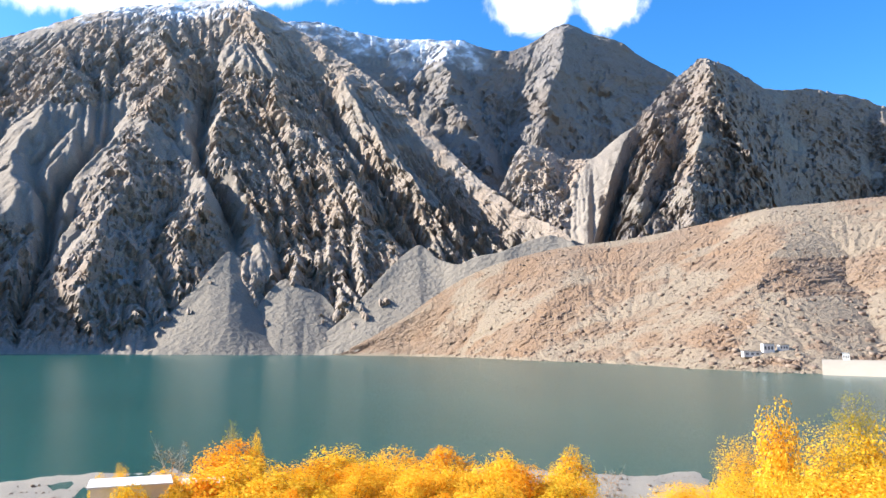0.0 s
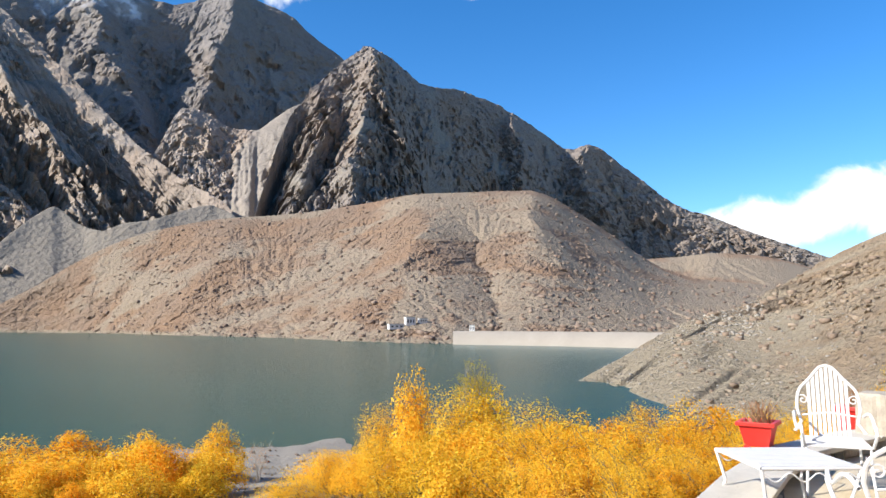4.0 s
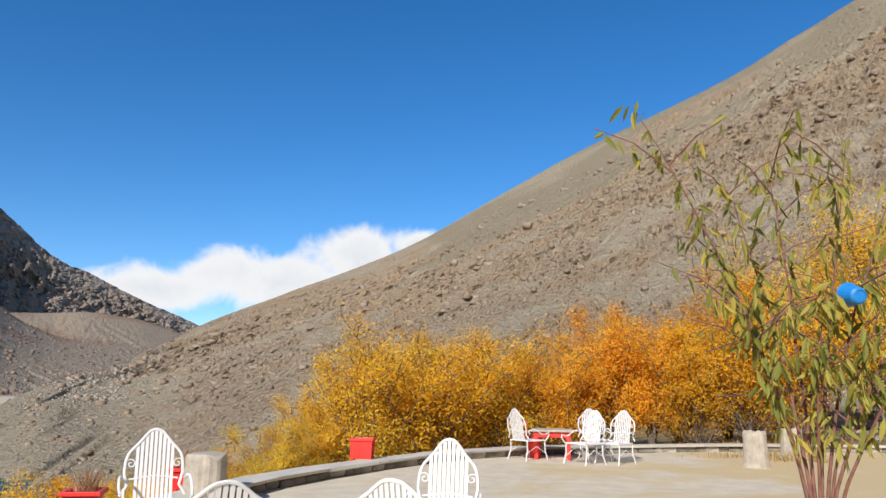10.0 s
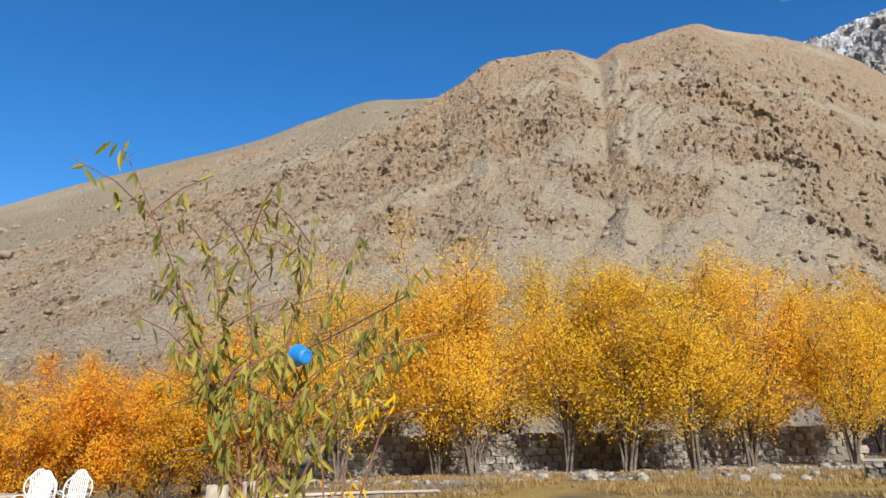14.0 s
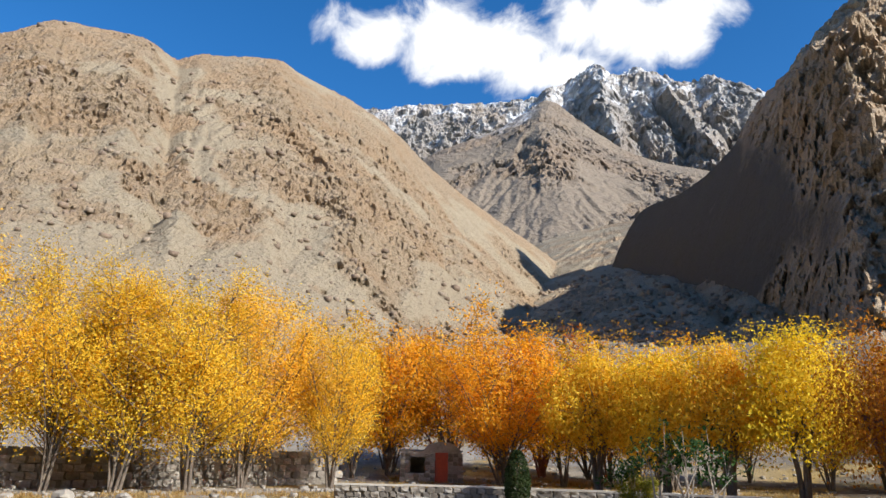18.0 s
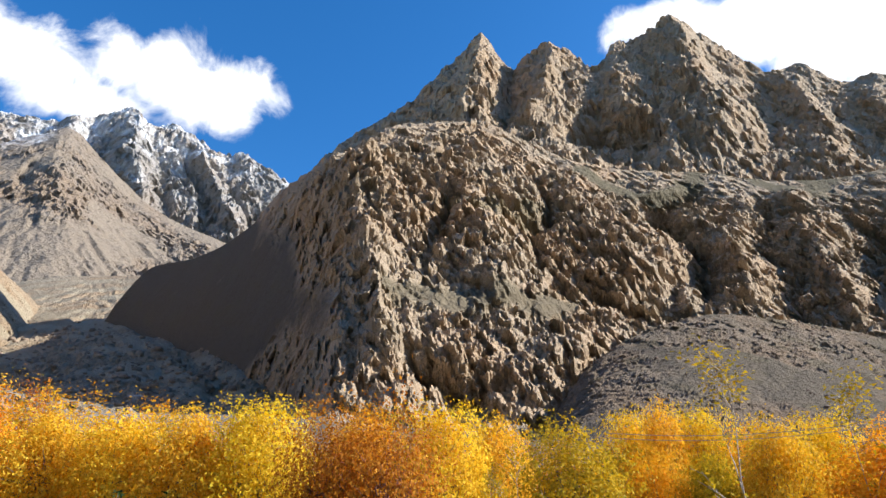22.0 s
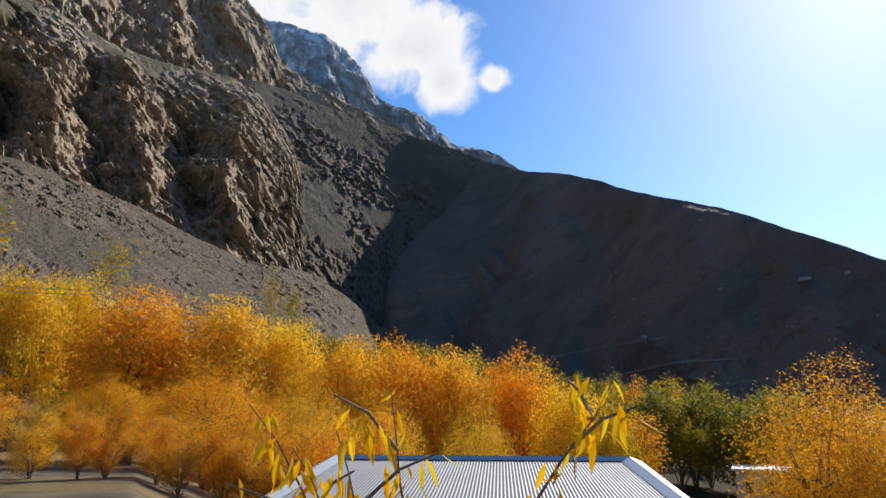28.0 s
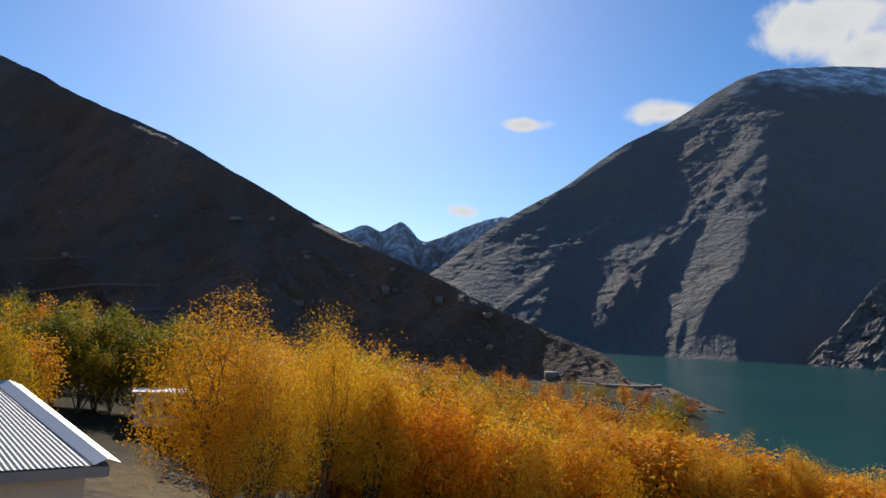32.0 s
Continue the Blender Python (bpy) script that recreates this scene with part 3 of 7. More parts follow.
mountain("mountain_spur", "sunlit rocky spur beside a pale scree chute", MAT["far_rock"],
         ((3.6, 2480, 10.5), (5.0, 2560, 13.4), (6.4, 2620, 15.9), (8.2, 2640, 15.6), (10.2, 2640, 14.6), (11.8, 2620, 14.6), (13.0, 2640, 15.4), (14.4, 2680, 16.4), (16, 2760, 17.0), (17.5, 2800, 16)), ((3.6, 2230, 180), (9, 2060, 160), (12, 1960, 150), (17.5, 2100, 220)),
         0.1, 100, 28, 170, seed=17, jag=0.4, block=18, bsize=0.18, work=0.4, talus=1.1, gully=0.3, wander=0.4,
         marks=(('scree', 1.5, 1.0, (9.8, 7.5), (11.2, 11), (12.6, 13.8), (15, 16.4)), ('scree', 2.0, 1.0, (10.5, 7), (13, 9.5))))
mountain("mountain_pyramid", "pyramid peak of brown rock with a long dark ridge", MAT["pyramid_rock"],
         ((11.9, 2040, 7.5), (12.8, 2150, 11.2), (13.5, 2250, 13.8), (14.5, 2380, 16.0), (15.8, 2550, 17.7), (18.7, 2760, 20.2), (20.6, 2850, 21.2), (22.8, 2950, 20.2), (25.1, 3080, 18.6), (27.7, 3300, 18.2), (30.2, 3500, 17.4), (32.3, 3650, 16.3),
          (34.7, 3800, 14.7), (37, 3950, 13.3), (38.2, 4000, 13.7), (41, 4150, 11.8), (45.2, 4350, 8.5), (46.6, 4400, 8), (50.5, 4500, 6.2), (55.5, 4600, 4.2), (60, 4600, 2)),
         ((11.9, 1850, 130), (15, 1770, 170), (21, 1800, 190), (24.5, 2050, 180), (27, 2550, 180), (33, 3050, 150), (40, 3600, 120), (60, 4150, 50)),
         0.125, 180, 40, 250, seed=3, jag=0.4, block=19, bsize=0.17, rocky=-0.6, work=0.6, talus=1.5, gully=0.25, dip=-0.4, stretch=1.2, crest_keep=0.93,
         lumps=((2.4, 120, (20.6, 20), (23, 15), (25.6, 11)), (1.6, 60, (17, 17), (15.5, 11)), (1.4, 80, (20, 17), (19.5, 10)), (1.6, -26, (18.5, 15), (17, 9.5)), (2, 120, (32.5, 15), (33.5, 10)), (2, 100, (38, 12), (39.5, 8))))
mountain("moraine_hill", "stony brown moraine hill beyond the lake", MAT["moraine"],
         ((-12, 1820, -0.9), (-8.5, 1800, -0.5), (-3.7, 1780, 1.9), (0.7, 1750, 4.9), (3.8, 1720, 6.4), (8.9, 1700, 7.7), (15, 1650, 8.4), (20.4, 1600, 9.3), (25.1, 1520, 10.1), (33.4, 1500, 10.3), (35.5, 1520, 9.6), (37.1, 1540, 8.6), (39, 1560, 7.3), (41, 1580, 5.8),
          (43, 1600, 4.3), (46, 1620, 3.2), (50, 1640, 2.7), (55, 1650, 2.2), (62, 1650, 1)),
         ((-12, 1780, -22), (-3.7, 1640, -22), (9.5, 1040, -22), (27, 625, -22), (30, 640, -20), (43, 640, -12), (62, 640, -6)),
         0.12, 190, 6, 75, seed=4, block=1.5, bsize=0.09, rocky=-0.1, power=1.35, work=0.25, talus=0.35, gully=0.25, dense=1.3, shore=6, wide=1.6,
         lumps=((4.5, 45, (25, 7), (22, 3), (19, 0)), (3.5, 30, (34, 8), (36, 4)), (4, 40, (10, 5), (6, 1)), (3.2, -35, (29, 5), (31, 1.5)), (2.6, 14, (20, 0), (27, -0.4))),
         marks=(('scree', 1.5, 0.95, (24.5, 2.6), (28.5, 2.8), (33, 2.2), (38, 1.8), (45, 1.8), (54, 1.6)), ('scree', 1.1, 0.95, (29, 0.4), (36, 0.4), (46, 0.3)), ('scree', 0.6, 0.8, (16, -0.6), (23, -0.8)), ('scree', 0.35, 0.8, (36.5, 8.2), (41.5, 4.2)),
                ('rock', 0.25, 1.0, (24, 3.8), (30, 3.4)), ('rock', 0.2, 1.0, (33, 2.7), (37.5, 2.1)), ('rock', 0.22, 1.0, (36, 1.35), (37, 1.4))))
mountain("back_hill", "low brown hill behind the dam", MAT["moraine"],
         ((36, 2000, 3.0), (40, 2050, 4.2), (42.7, 2100, 4.75), (44.7, 2100, 4.85), (47.2, 2050, 5.05), (50.3, 2050, 4.75), (55, 2050, 3.4), (62, 2000, 2)), ((36, 1550, 20), (62, 1450, 0)),
         0.15, 70, 6, 110, seed=19, rocky=0.1, work=0.5, talus=0.3, gully=0.4, facet=False, scree_base=0.5)
# the near hillside on the dam's side of the garden
mountain("sunlit_hillside", "sunlit tan hillside of rock and loose scree", MAT["tan_hill"],
         ((36.4, 240, -5.0), (40.4, 300, -2.7), (45.2, 400, 0.0), (49.2, 520, 1.2), (54.7, 700, 4.4), (60.4, 760, 6.9), (67.5, 780, 9.8), (71.4, 770, 11.6), (77.4, 750, 15), (84.8, 740, 18.7), (91, 720, 21.1),
          (96.8, 700, 23.2), (101, 690, 25), (107, 670, 26.9), (111, 660, 27), (114, 640, 28.2), (116.2, 640, 29.7), (122.3, 650, 30.2), (125.7, 690, 29.3), (127.2, 690, 30.1), (133.7, 720, 30.5), (135.5, 740, 29.8),
          (140, 780, 28.4), (143.2, 820, 26.8), (148, 900, 23.0), (152.6, 1000, 19.8), (157.3, 1150, 16.6), (161, 1250, 13.5)),
         ((36.4, 228, -21), (37.9, 168, -21), (42, 122, -20), (50, 105, -17), (60, 110, -6), (75, 120, 0), (100, 130, 2), (120, 150, 5), (140, 190, 12), (152, 300, 38), (161, 420, 70)),
         0.175, 235, 4.5, 62, seed=5, block=3.0, bsize=0.085, rocky=-0.2, shore=8, dip=-0.3, stretch=1.3, wide=2.4, dense=1.5, power=1.2, jag=0.45, work=0.4, talus=0.6, gully=0.35, wander=1.1, terrace=6,
         lumps=((3.6, 13, (134, 29), (140, 20), (145, 13)), (3.4, 11, (122, 29), (124, 22), (126, 16)), (4, 16, (115, 28), (108, 20)), (2.5, -5, (141, 26), (146, 17)), (5, 12, (100, 19), (88, 13))),
         marks=(('rock', 2.3, 0.9, (66, 7), (75, 9), (83, 12.6), (91.6, 17.5), (101, 20), (110.7, 22.5), (115.6, 26.5)), ('rock', 3.2, 0.9, (114, 25), (121, 25)), ('rock', 2.4, 0.8, (112, 18), (120, 21)), ('rock', 3.2, 0.8, (133, 27), (138, 22), (145, 17)),
                ('rock', 1.0, 0.7, (56, 2), (66, 6)), ('scree', 4.4, 1.0, (35, -7), (44, -4), (52, -1.5)), ('rock', 1.5, 0.8, (70, 4.5), (82, 8), (96, 12)), ('scree', 1.2, 0.9, (64, 4), (76, 7), (90, 12.5), (104, 17)), ('scree', 1.0, 0.8, (113, 21.5), (118, 17)),
                ('scree', 1.3, 1.0, (124, 28.4), (127.6, 26.2), (130.4, 21.9), (134.9, 18.7), (139.7, 15.3), (142.5, 10.4)), ('scree', 1.8, 1.0, (121.2, 18.3), (126, 16), (130.6, 13.8), (136, 12)), ('scree', 1.6, 0.9, (146, 15), (152, 13)),
                ('scree', 2.4, 1.0, (70, 12), (78, 14.2), (86, 18), (97, 22.6), (108, 26)), ('scree', 1.5, 0.9, (90, 8), (103, 13), (112, 14)), ('veg', 1.7, 0.3, (72, 11.3), (80, 15), (88, 19), (98, 23), (110, 26.5))))
# up the side valley
mountain("valley_floor", "stony debris slope rising up a side valley", MAT["tan_hill"],
         ((138, 1500, 12), (150, 1500, 15), (156, 1600, 17.6), (160, 1600, 18.6), (166, 1500, 19.4), (172, 1400, 20), (180, 1300, 20)),
         ((138, 180, 22), (160, 230, 36), (180, 230, 38)), 0.2, 170, 5, 45, seed=6, block=2.6, bsize=0.12, wide=1.8, rocky=0.0, power=1.2, dense=1.6, work=0.5, talus=0.3, gully=0.5)
mountain("valley_head", "brown mountain spur at the head of the side valley", MAT["valley_rock"],
         ((140, 2900, 18), (144, 2900, 22.2), (147, 2900, 24.4), (150, 2950, 25.6), (152.8, 3000, 26.5), (155, 3000, 27.6), (157.4, 3000, 28.8), (159.5, 3000, 27.6), (162, 2950, 25.6), (166, 2900, 23.6), (170, 2850, 22.4), (176, 2800, 20)),
         ((140, 1500, 350), (176, 1500, 420)), 0.15, 140, 30, 300, seed=7, block=14, bsize=0.14, rocky=0.1, jag=0.35, work=0.45, talus=0.6, gully=0.4, swell=60, snow=(1500, 120, 146, 156), marks=(('rock', 2.2, 0.9, (157.4, 28), (158, 25)), ('scree', 2.2, 0.9, (152, 22), (157, 20), (163, 21.5))))
# Fresh snow, its cover widened to stand in for pale haze as well.
mountain("snowy_summit", "jagged grey summit dusted with fresh snow", MAT["snow_rock"],
         ((134, 3900, 26), (142.7, 3900, 28.0), (146.7, 3900, 28.5), (152, 3900, 28.6), (157.1, 3850, 29.2), (159.9, 3850, 30.4), (161.3, 3850, 31.0), (163, 3850, 30.2), (164.7, 3850, 30.6), (167.2, 3850, 29.8), (168.7, 3850, 29.0), (171, 3830, 29.3), (173.1, 3800, 28.3), (175.4, 3800, 27.3), (182, 3800, 24)),
         ((134, 2800, 700), (182, 2800, 800)), 0.15, 140, 55, 300, seed=8, block=30, bsize=0.17, snow=(2060, 450), jag=0.6, work=0.9, talus=1.4, gully=0.2, lumps=((1.8, 160, (161.3, 30), (163, 25)), (1.6, 140, (168, 29), (171, 24)), (1.6, 120, (157, 29), (158, 26))))
# the great cliff
mountain("cliff_front", "steep brown rock cliff with ledges and caves", MAT["cliff"],
         ((157, 960, 5), (159, 950, 8), (161, 930, 12.5), (163, 900, 17.4), (165, 860, 20.0), (168, 760, 21.0), (172, 640, 23.8), (174, 590, 26.4), (176.7, 540, 28.5), (181, 490, 31.0), (185.1, 512, 32.6), (190.9, 548, 32.8), (195.5, 582, 31.2), (199.8, 622, 29.1), (204, 670, 27.9), (208.6, 715, 27.1), (216.8, 800, 24.8),
          (220.5, 850, 24.2), (224, 900, 24.0), (226.2, 920, 23.4), (228.2, 935, 21.4), (229.7, 945, 19.2), (230.8, 950, 15.8), (231.6, 950, 11.5), (233, 950, 5)),
         ((157, 930, 120), (158, 915, 120), (161, 850, 110), (165, 720, 80), (170, 540, 60), (174, 410, 50), (180, 262, 40), (187, 275, 38), (200, 335, 34), (209, 405, 38), (215, 470, 40), (226, 590, 40), (233, 700, 20)),
         0.12, 270, 6, 70, seed=9, block=8, bsize=0.15, rocky=-0.9, swell=10, power=0.95, jag=0.35, dip=0.12, stretch=1.15, terrace=11, wander=0.8, veg=0.15, wide=1.25,
         lumps=((4.2, 20, (181, 27), (182.4, 20), (184, 13)), (3, 16, (190, 29), (193, 20)), (4, 22, (200, 26), (204, 20)), (2.4, -52, (207.6, 25), (209.4, 17)), (2.2, -30, (201, 19.5), (206, 18)), (1.6, -26, (214.6, 21.5), (215.6, 16)), (1.8, 26, (217.6, 23), (218.6, 15)), (2.4, -48, (221, 20.5), (222.8, 14)),
                (1.7, 36, (225, 20), (226.6, 11)), (1.0, -20, (228.3, 15), (228.6, 11.5)), (1.5, 22, (212, 22), (212.6, 16.5)), (3.4, -30, (184.5, 14), (190, 12.5)), (1.8, -18, (197, 27), (196, 22)), (1.6, -16, (190, 29), (188, 23)), (3.2, 20, (197, 13), (204, 13.5)), (1.5, 14, (181, 29), (176.5, 25))),
         # The first two bands carry the shade-darkened debris tone of the left flank.
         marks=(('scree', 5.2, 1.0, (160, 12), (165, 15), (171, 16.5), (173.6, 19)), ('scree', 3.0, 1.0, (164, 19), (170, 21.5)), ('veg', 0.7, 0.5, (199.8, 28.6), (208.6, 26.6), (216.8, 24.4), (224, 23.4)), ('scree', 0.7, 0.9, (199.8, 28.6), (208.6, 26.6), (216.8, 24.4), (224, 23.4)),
                ('veg', 1.3, 0.35, (184, 19.4), (191, 19.8), (198, 17.2)), ('scree', 1.0, 0.7, (184, 19.4), (191, 19.8), (198, 17.2)), ('veg', 0.8, 0.6, (189, 26), (196, 25)), ('rock', 2.2, 1.0, (179, 27), (180, 16))))
mountain("cliff_apron", "brown scree apron below the cliff", MAT["apron"],
         ((194, 330, 6), (197, 345, 10), (200, 370, 13.2), (204.2, 410, 15.4), (208.8, 460, 16.2), (213.5, 520, 15.3), (218, 575, 13.9), (222.4, 615, 12.0), (227.1, 645, 10.2), (231, 690, 9.6), (234.5, 740, 7.6), (238, 790, 4.4), (241, 820, 2.4), (243, 830, 1)),
         ((194, 190, 20), (209, 215, 25), (218, 240, 22), (227, 290, 14), (235, 400, 6), (243, 560, 0)),
         0.14, 130, 4, 40, seed=20, block=1.6, bsize=0.1, rocky=0.0, work=0.3, talus=0.3, gully=0.3, jag=0.8, veg=0.5, wide=1.6, marks=(('rock', 2.6, 0.9, (196, 9), (203, 12.5)),))
mountain("debris_slope", "rough debris slope beside the cliff", MAT["apron"],
         ((222, 1020, 23.5), (226, 1040, 23.9), (228.5, 1070, 23.5), (232.2, 1100, 22.4), (236.4, 1150, 21.4), (239, 1180, 20.6), (242.1, 1210, 19.7), (245.8, 1260, 18.2), (247.5, 1280, 16.5)),
         ((222, 600, 20), (231, 690, 15), (236, 800, 8), (240, 900, 0), (247.5, 1050, 0)),
         0.13, 150, 7, 70, seed=21, block=4.5, bsize=0.12, wide=1.5, rocky=-0.15, work=0.4, talus=0.4, gully=0.4, jag=0.3, veg=0.4)
mountain("cliff_peaks", "craggy brown double peak above the cliff", MAT["cliff"],
         ((166, 800, 12), (170, 800, 19), (173, 800, 25.0), (175.6, 805, 27.5), (178.2, 810, 30), (182.1, 820, 32.5), (185.9, 830, 34.6), (188.9, 835, 37.0), (190.6, 840, 37.8), (192.2, 840, 38.8), (193.6, 845, 38.0), (194.8, 850, 37.0), (198.1, 860, 37.7), (200.3, 870, 37.5), (202.7, 885, 35.8), (204.9, 900, 37.3),
          (207, 920, 37.4), (209.6, 950, 38.0), (212.7, 1000, 36.2), (215.1, 1040, 34.2), (217.2, 1070, 32.7), (218.7, 1100, 32.7), (222.2, 1150, 30.6), (224.3, 1180, 30.3), (226.9, 1210, 28.3), (228.5, 1240, 25.6), (233.2, 1290, 23.2), (241, 1350, 20), (247, 1370, 17)),
         ((166, 640, 60), (175, 560, 60), (190, 520, 60), (215, 730, 60), (232, 900, 20), (247, 960, 0)),
         0.14, 200, 10, 85, seed=10, block=9, bsize=0.2, rocky=-0.9, swell=12, dip=0.12, stretch=1.15, jag=0.55, veg=0.12, terrace=12, work=0.25, talus=1.6, wide=1.2,
         lumps=((2.8, -55, (200.5, 32), (206, 30.5)), (2.4, 34, (209.6, 37), (213.5, 30)), (2.2, 30, (192.2, 38), (190, 34)), (1.8, 26, (199, 37), (196.5, 33.5)), (1.5, -26, (195, 36.5), (193.5, 33)), (2.0, 26, (218.5, 31.5), (220.5, 27)), (1.4, -24, (216, 32.5), (216.5, 28)), (2, 24, (224.4, 29.5), (226.5, 26))))
mountain("snow_shoulder", "snow-streaked far mountain behind the ridge", MAT["snow_rock"],
         ((216, 3600, 27), (226.6, 3600, 28.4), (231.2, 3600, 27.9), (234.1, 3600, 26.5), (237, 3600, 23), (240, 3600, 22.2), (242.7, 3600, 20), (245.6, 3600, 19.3), (248.5, 3600, 17.7), (254, 3600, 14)),
         ((216, 2400, 500), (254, 2400, 400)), 0.15, 110, 40, 320, seed=11, block=16, bsize=0.2, snow=(1480, 380), jag=0.6, work=1.5, talus=1.0)
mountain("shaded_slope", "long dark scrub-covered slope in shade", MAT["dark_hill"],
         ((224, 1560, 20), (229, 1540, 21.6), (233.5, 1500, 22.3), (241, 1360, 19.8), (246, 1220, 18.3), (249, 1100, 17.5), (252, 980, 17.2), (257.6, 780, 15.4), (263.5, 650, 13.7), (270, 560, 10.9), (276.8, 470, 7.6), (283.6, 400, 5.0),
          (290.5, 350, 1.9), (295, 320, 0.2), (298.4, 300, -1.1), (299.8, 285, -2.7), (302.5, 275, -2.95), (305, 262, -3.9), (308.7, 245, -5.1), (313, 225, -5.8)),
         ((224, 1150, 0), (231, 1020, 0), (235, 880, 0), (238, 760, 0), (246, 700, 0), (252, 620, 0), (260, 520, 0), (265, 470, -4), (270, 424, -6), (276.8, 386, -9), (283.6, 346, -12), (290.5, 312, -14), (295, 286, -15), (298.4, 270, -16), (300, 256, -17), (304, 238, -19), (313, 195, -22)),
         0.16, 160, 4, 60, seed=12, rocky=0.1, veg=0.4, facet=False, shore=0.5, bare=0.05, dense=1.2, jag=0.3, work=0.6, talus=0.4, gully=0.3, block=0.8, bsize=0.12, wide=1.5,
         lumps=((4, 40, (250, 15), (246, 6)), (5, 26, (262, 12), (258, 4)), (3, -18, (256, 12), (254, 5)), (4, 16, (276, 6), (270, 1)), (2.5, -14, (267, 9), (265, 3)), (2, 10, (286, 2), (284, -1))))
# Snow line also set low to paint in the haze over these peaks.
mountain("far_snow_peaks", "distant snow peaks at the lake's end", MAT["snow_rock"],
         ((270, 4600, 5), (275, 4600, 7.2), (277.2, 4600, 7.8), (278.9, 4600, 8.4), (280, 4600, 8.0), (281.6, 4600, 8.8), (283.5, 4600, 7.4), (286.6, 4600, 8.6), (289.7, 4600, 9.6), (295, 4600, 8)),
         ((270, 3800, 100), (295, 3800, 100)), 0.12, 80, 30, 200, seed=13, snow=(480, 200), jag=0.6, work=1.2)

# ---------------------------------------------------------------- trees
def leaf_material(name, a, b, c):
    m, nt, bsdf = material(name)
    geo = nt.nodes.new("ShaderNodeNewGeometry")
    info = nt.nodes.new("ShaderNodeObjectInfo")
    col = ramp(nt, geo.outputs["Random Per Island"], (0.0, a), (0.5, b), (1.0, c))
    hue = node(nt, "HueSaturation")
    mr = node(nt, "MapRange")
    nt.links.new(info.outputs["Random"], mr.inputs["Value"])
    mr.inputs["To Min"].default_value, mr.inputs["To Max"].default_value = 0.494, 0.505
    nt.links.new(mr.outputs[0], hue.inputs["Hue"])
    nt.links.new(col, hue.inputs["Color"])
    val = node(nt, "MapRange")
    nt.links.new(info.outputs["Random"], val.inputs["Value"])
    val.inputs["To Min"].default_value, val.inputs["To Max"].default_value = 1.03, 0.9
    nt.links.new(val.outputs[0], hue.inputs["Value"])
    col = hue.outputs["Color"]
    nt.links.new(col, bsdf.inputs["Base Color"])
    bsdf.inputs["Roughness"].default_value = 0.6
    bsdf.inputs["Specular IOR Level"].default_value = 0.06
    tr = nt.nodes.new("ShaderNodeBsdfTranslucent")
    deep = node(nt, "Gamma")
    deep.inputs["Gamma"].default_value = 1.35
    nt.links.new(col, deep.inputs["Color"])
    nt.links.new(deep.outputs[0], tr.inputs["Color"])
    mx = nt.nodes.new("ShaderNodeMixShader")
    mx.inputs[0].default_value = 0.47
    nt.links.new(bsdf.outputs[0], mx.inputs[1])
    nt.links.new(tr.outputs[0], mx.inputs[2])
    nt.links.new(mx.outputs[0], nt.nodes["Material Output"].inputs["Surface"])
    return m


def bark_material(name, a, b):
    m, nt, bsdf = material(name)
    co = nt.nodes.new("ShaderNodeTexCoord").outputs["Object"]
    n = noise_tex(nt, co, 9, 8, 0.7)
    nt.links.new(ramp(nt, n, (0.3, a), (0.7, b)), bsdf.inputs["Base Color"])
    nt.links.new(bump(nt, n, 0.02, 0.8), bsdf.inputs["Normal"])
    bsdf.inputs["Roughness"].default_value = 0.9
    return m


MAT["gold"] = leaf_material("golden_leaves", (0.8, 0.47, 0.035), (0.94, 0.62, 0.05), (0.97, 0.74, 0.11))
MAT["orange"] = leaf_material("orange_leaves", (0.8, 0.39, 0.025), (0.9, 0.5, 0.035), (0.95, 0.61, 0.065))
MAT["yellow"] = leaf_material("bright_yellow_leaves", (0.74, 0.5, 0.03), (0.92, 0.68, 0.05), (0.97, 0.8, 0.1))
MAT["olive"] = leaf_material("yellow_green_leaves", (0.42, 0.34, 0.03), (0.62, 0.47, 0.04), (0.76, 0.54, 0.04))
MAT["rust"] = leaf_material("rust_brown_leaves", (0.48, 0.17, 0.03), (0.66, 0.28, 0.04), (0.8, 0.42, 0.06))
MAT["green"] = leaf_material("dull_green_leaves", (0.2, 0.21, 0.035), (0.33, 0.32, 0.05), (0.46, 0.4, 0.06))
MAT["peach_leaf"] = leaf_material("green_yellow_long_leaves", (0.18, 0.2, 0.045), (0.33, 0.33, 0.085), (0.58, 0.47, 0.1))
MAT["bark"] = bark_material("grey_brown_bark", (0.08, 0.062, 0.048), (0.22, 0.18, 0.14))
MAT["pale_bark"] = bark_material("pale_bark", (0.25, 0.21, 0.17), (0.48, 0.43, 0.37))
MAT["red_bark"] = bark_material("reddish_bark", (0.14, 0.06, 0.045), (0.3, 0.14, 0.1))


def raw_mesh(name, verts, quads, mat):
    """A mesh of one kind of polygon from arrays."""
    me = bpy.data.meshes.new(name)
    verts, quads = np.asarray(verts, np.float32), np.asarray(quads, np.int32)
    me.vertices.add(len(verts))
    me.vertices.foreach_set("co", verts.ravel())
    me.loops.add(quads.size)
    me.loops.foreach_set("vertex_index", quads.ravel())
    me.polygons.add(len(quads))
    me.polygons.foreach_set("loop_start", np.arange(0, quads.size, quads.shape[1], dtype=np.int32))
    me.update()
    me.materials.append(mat)
    return me


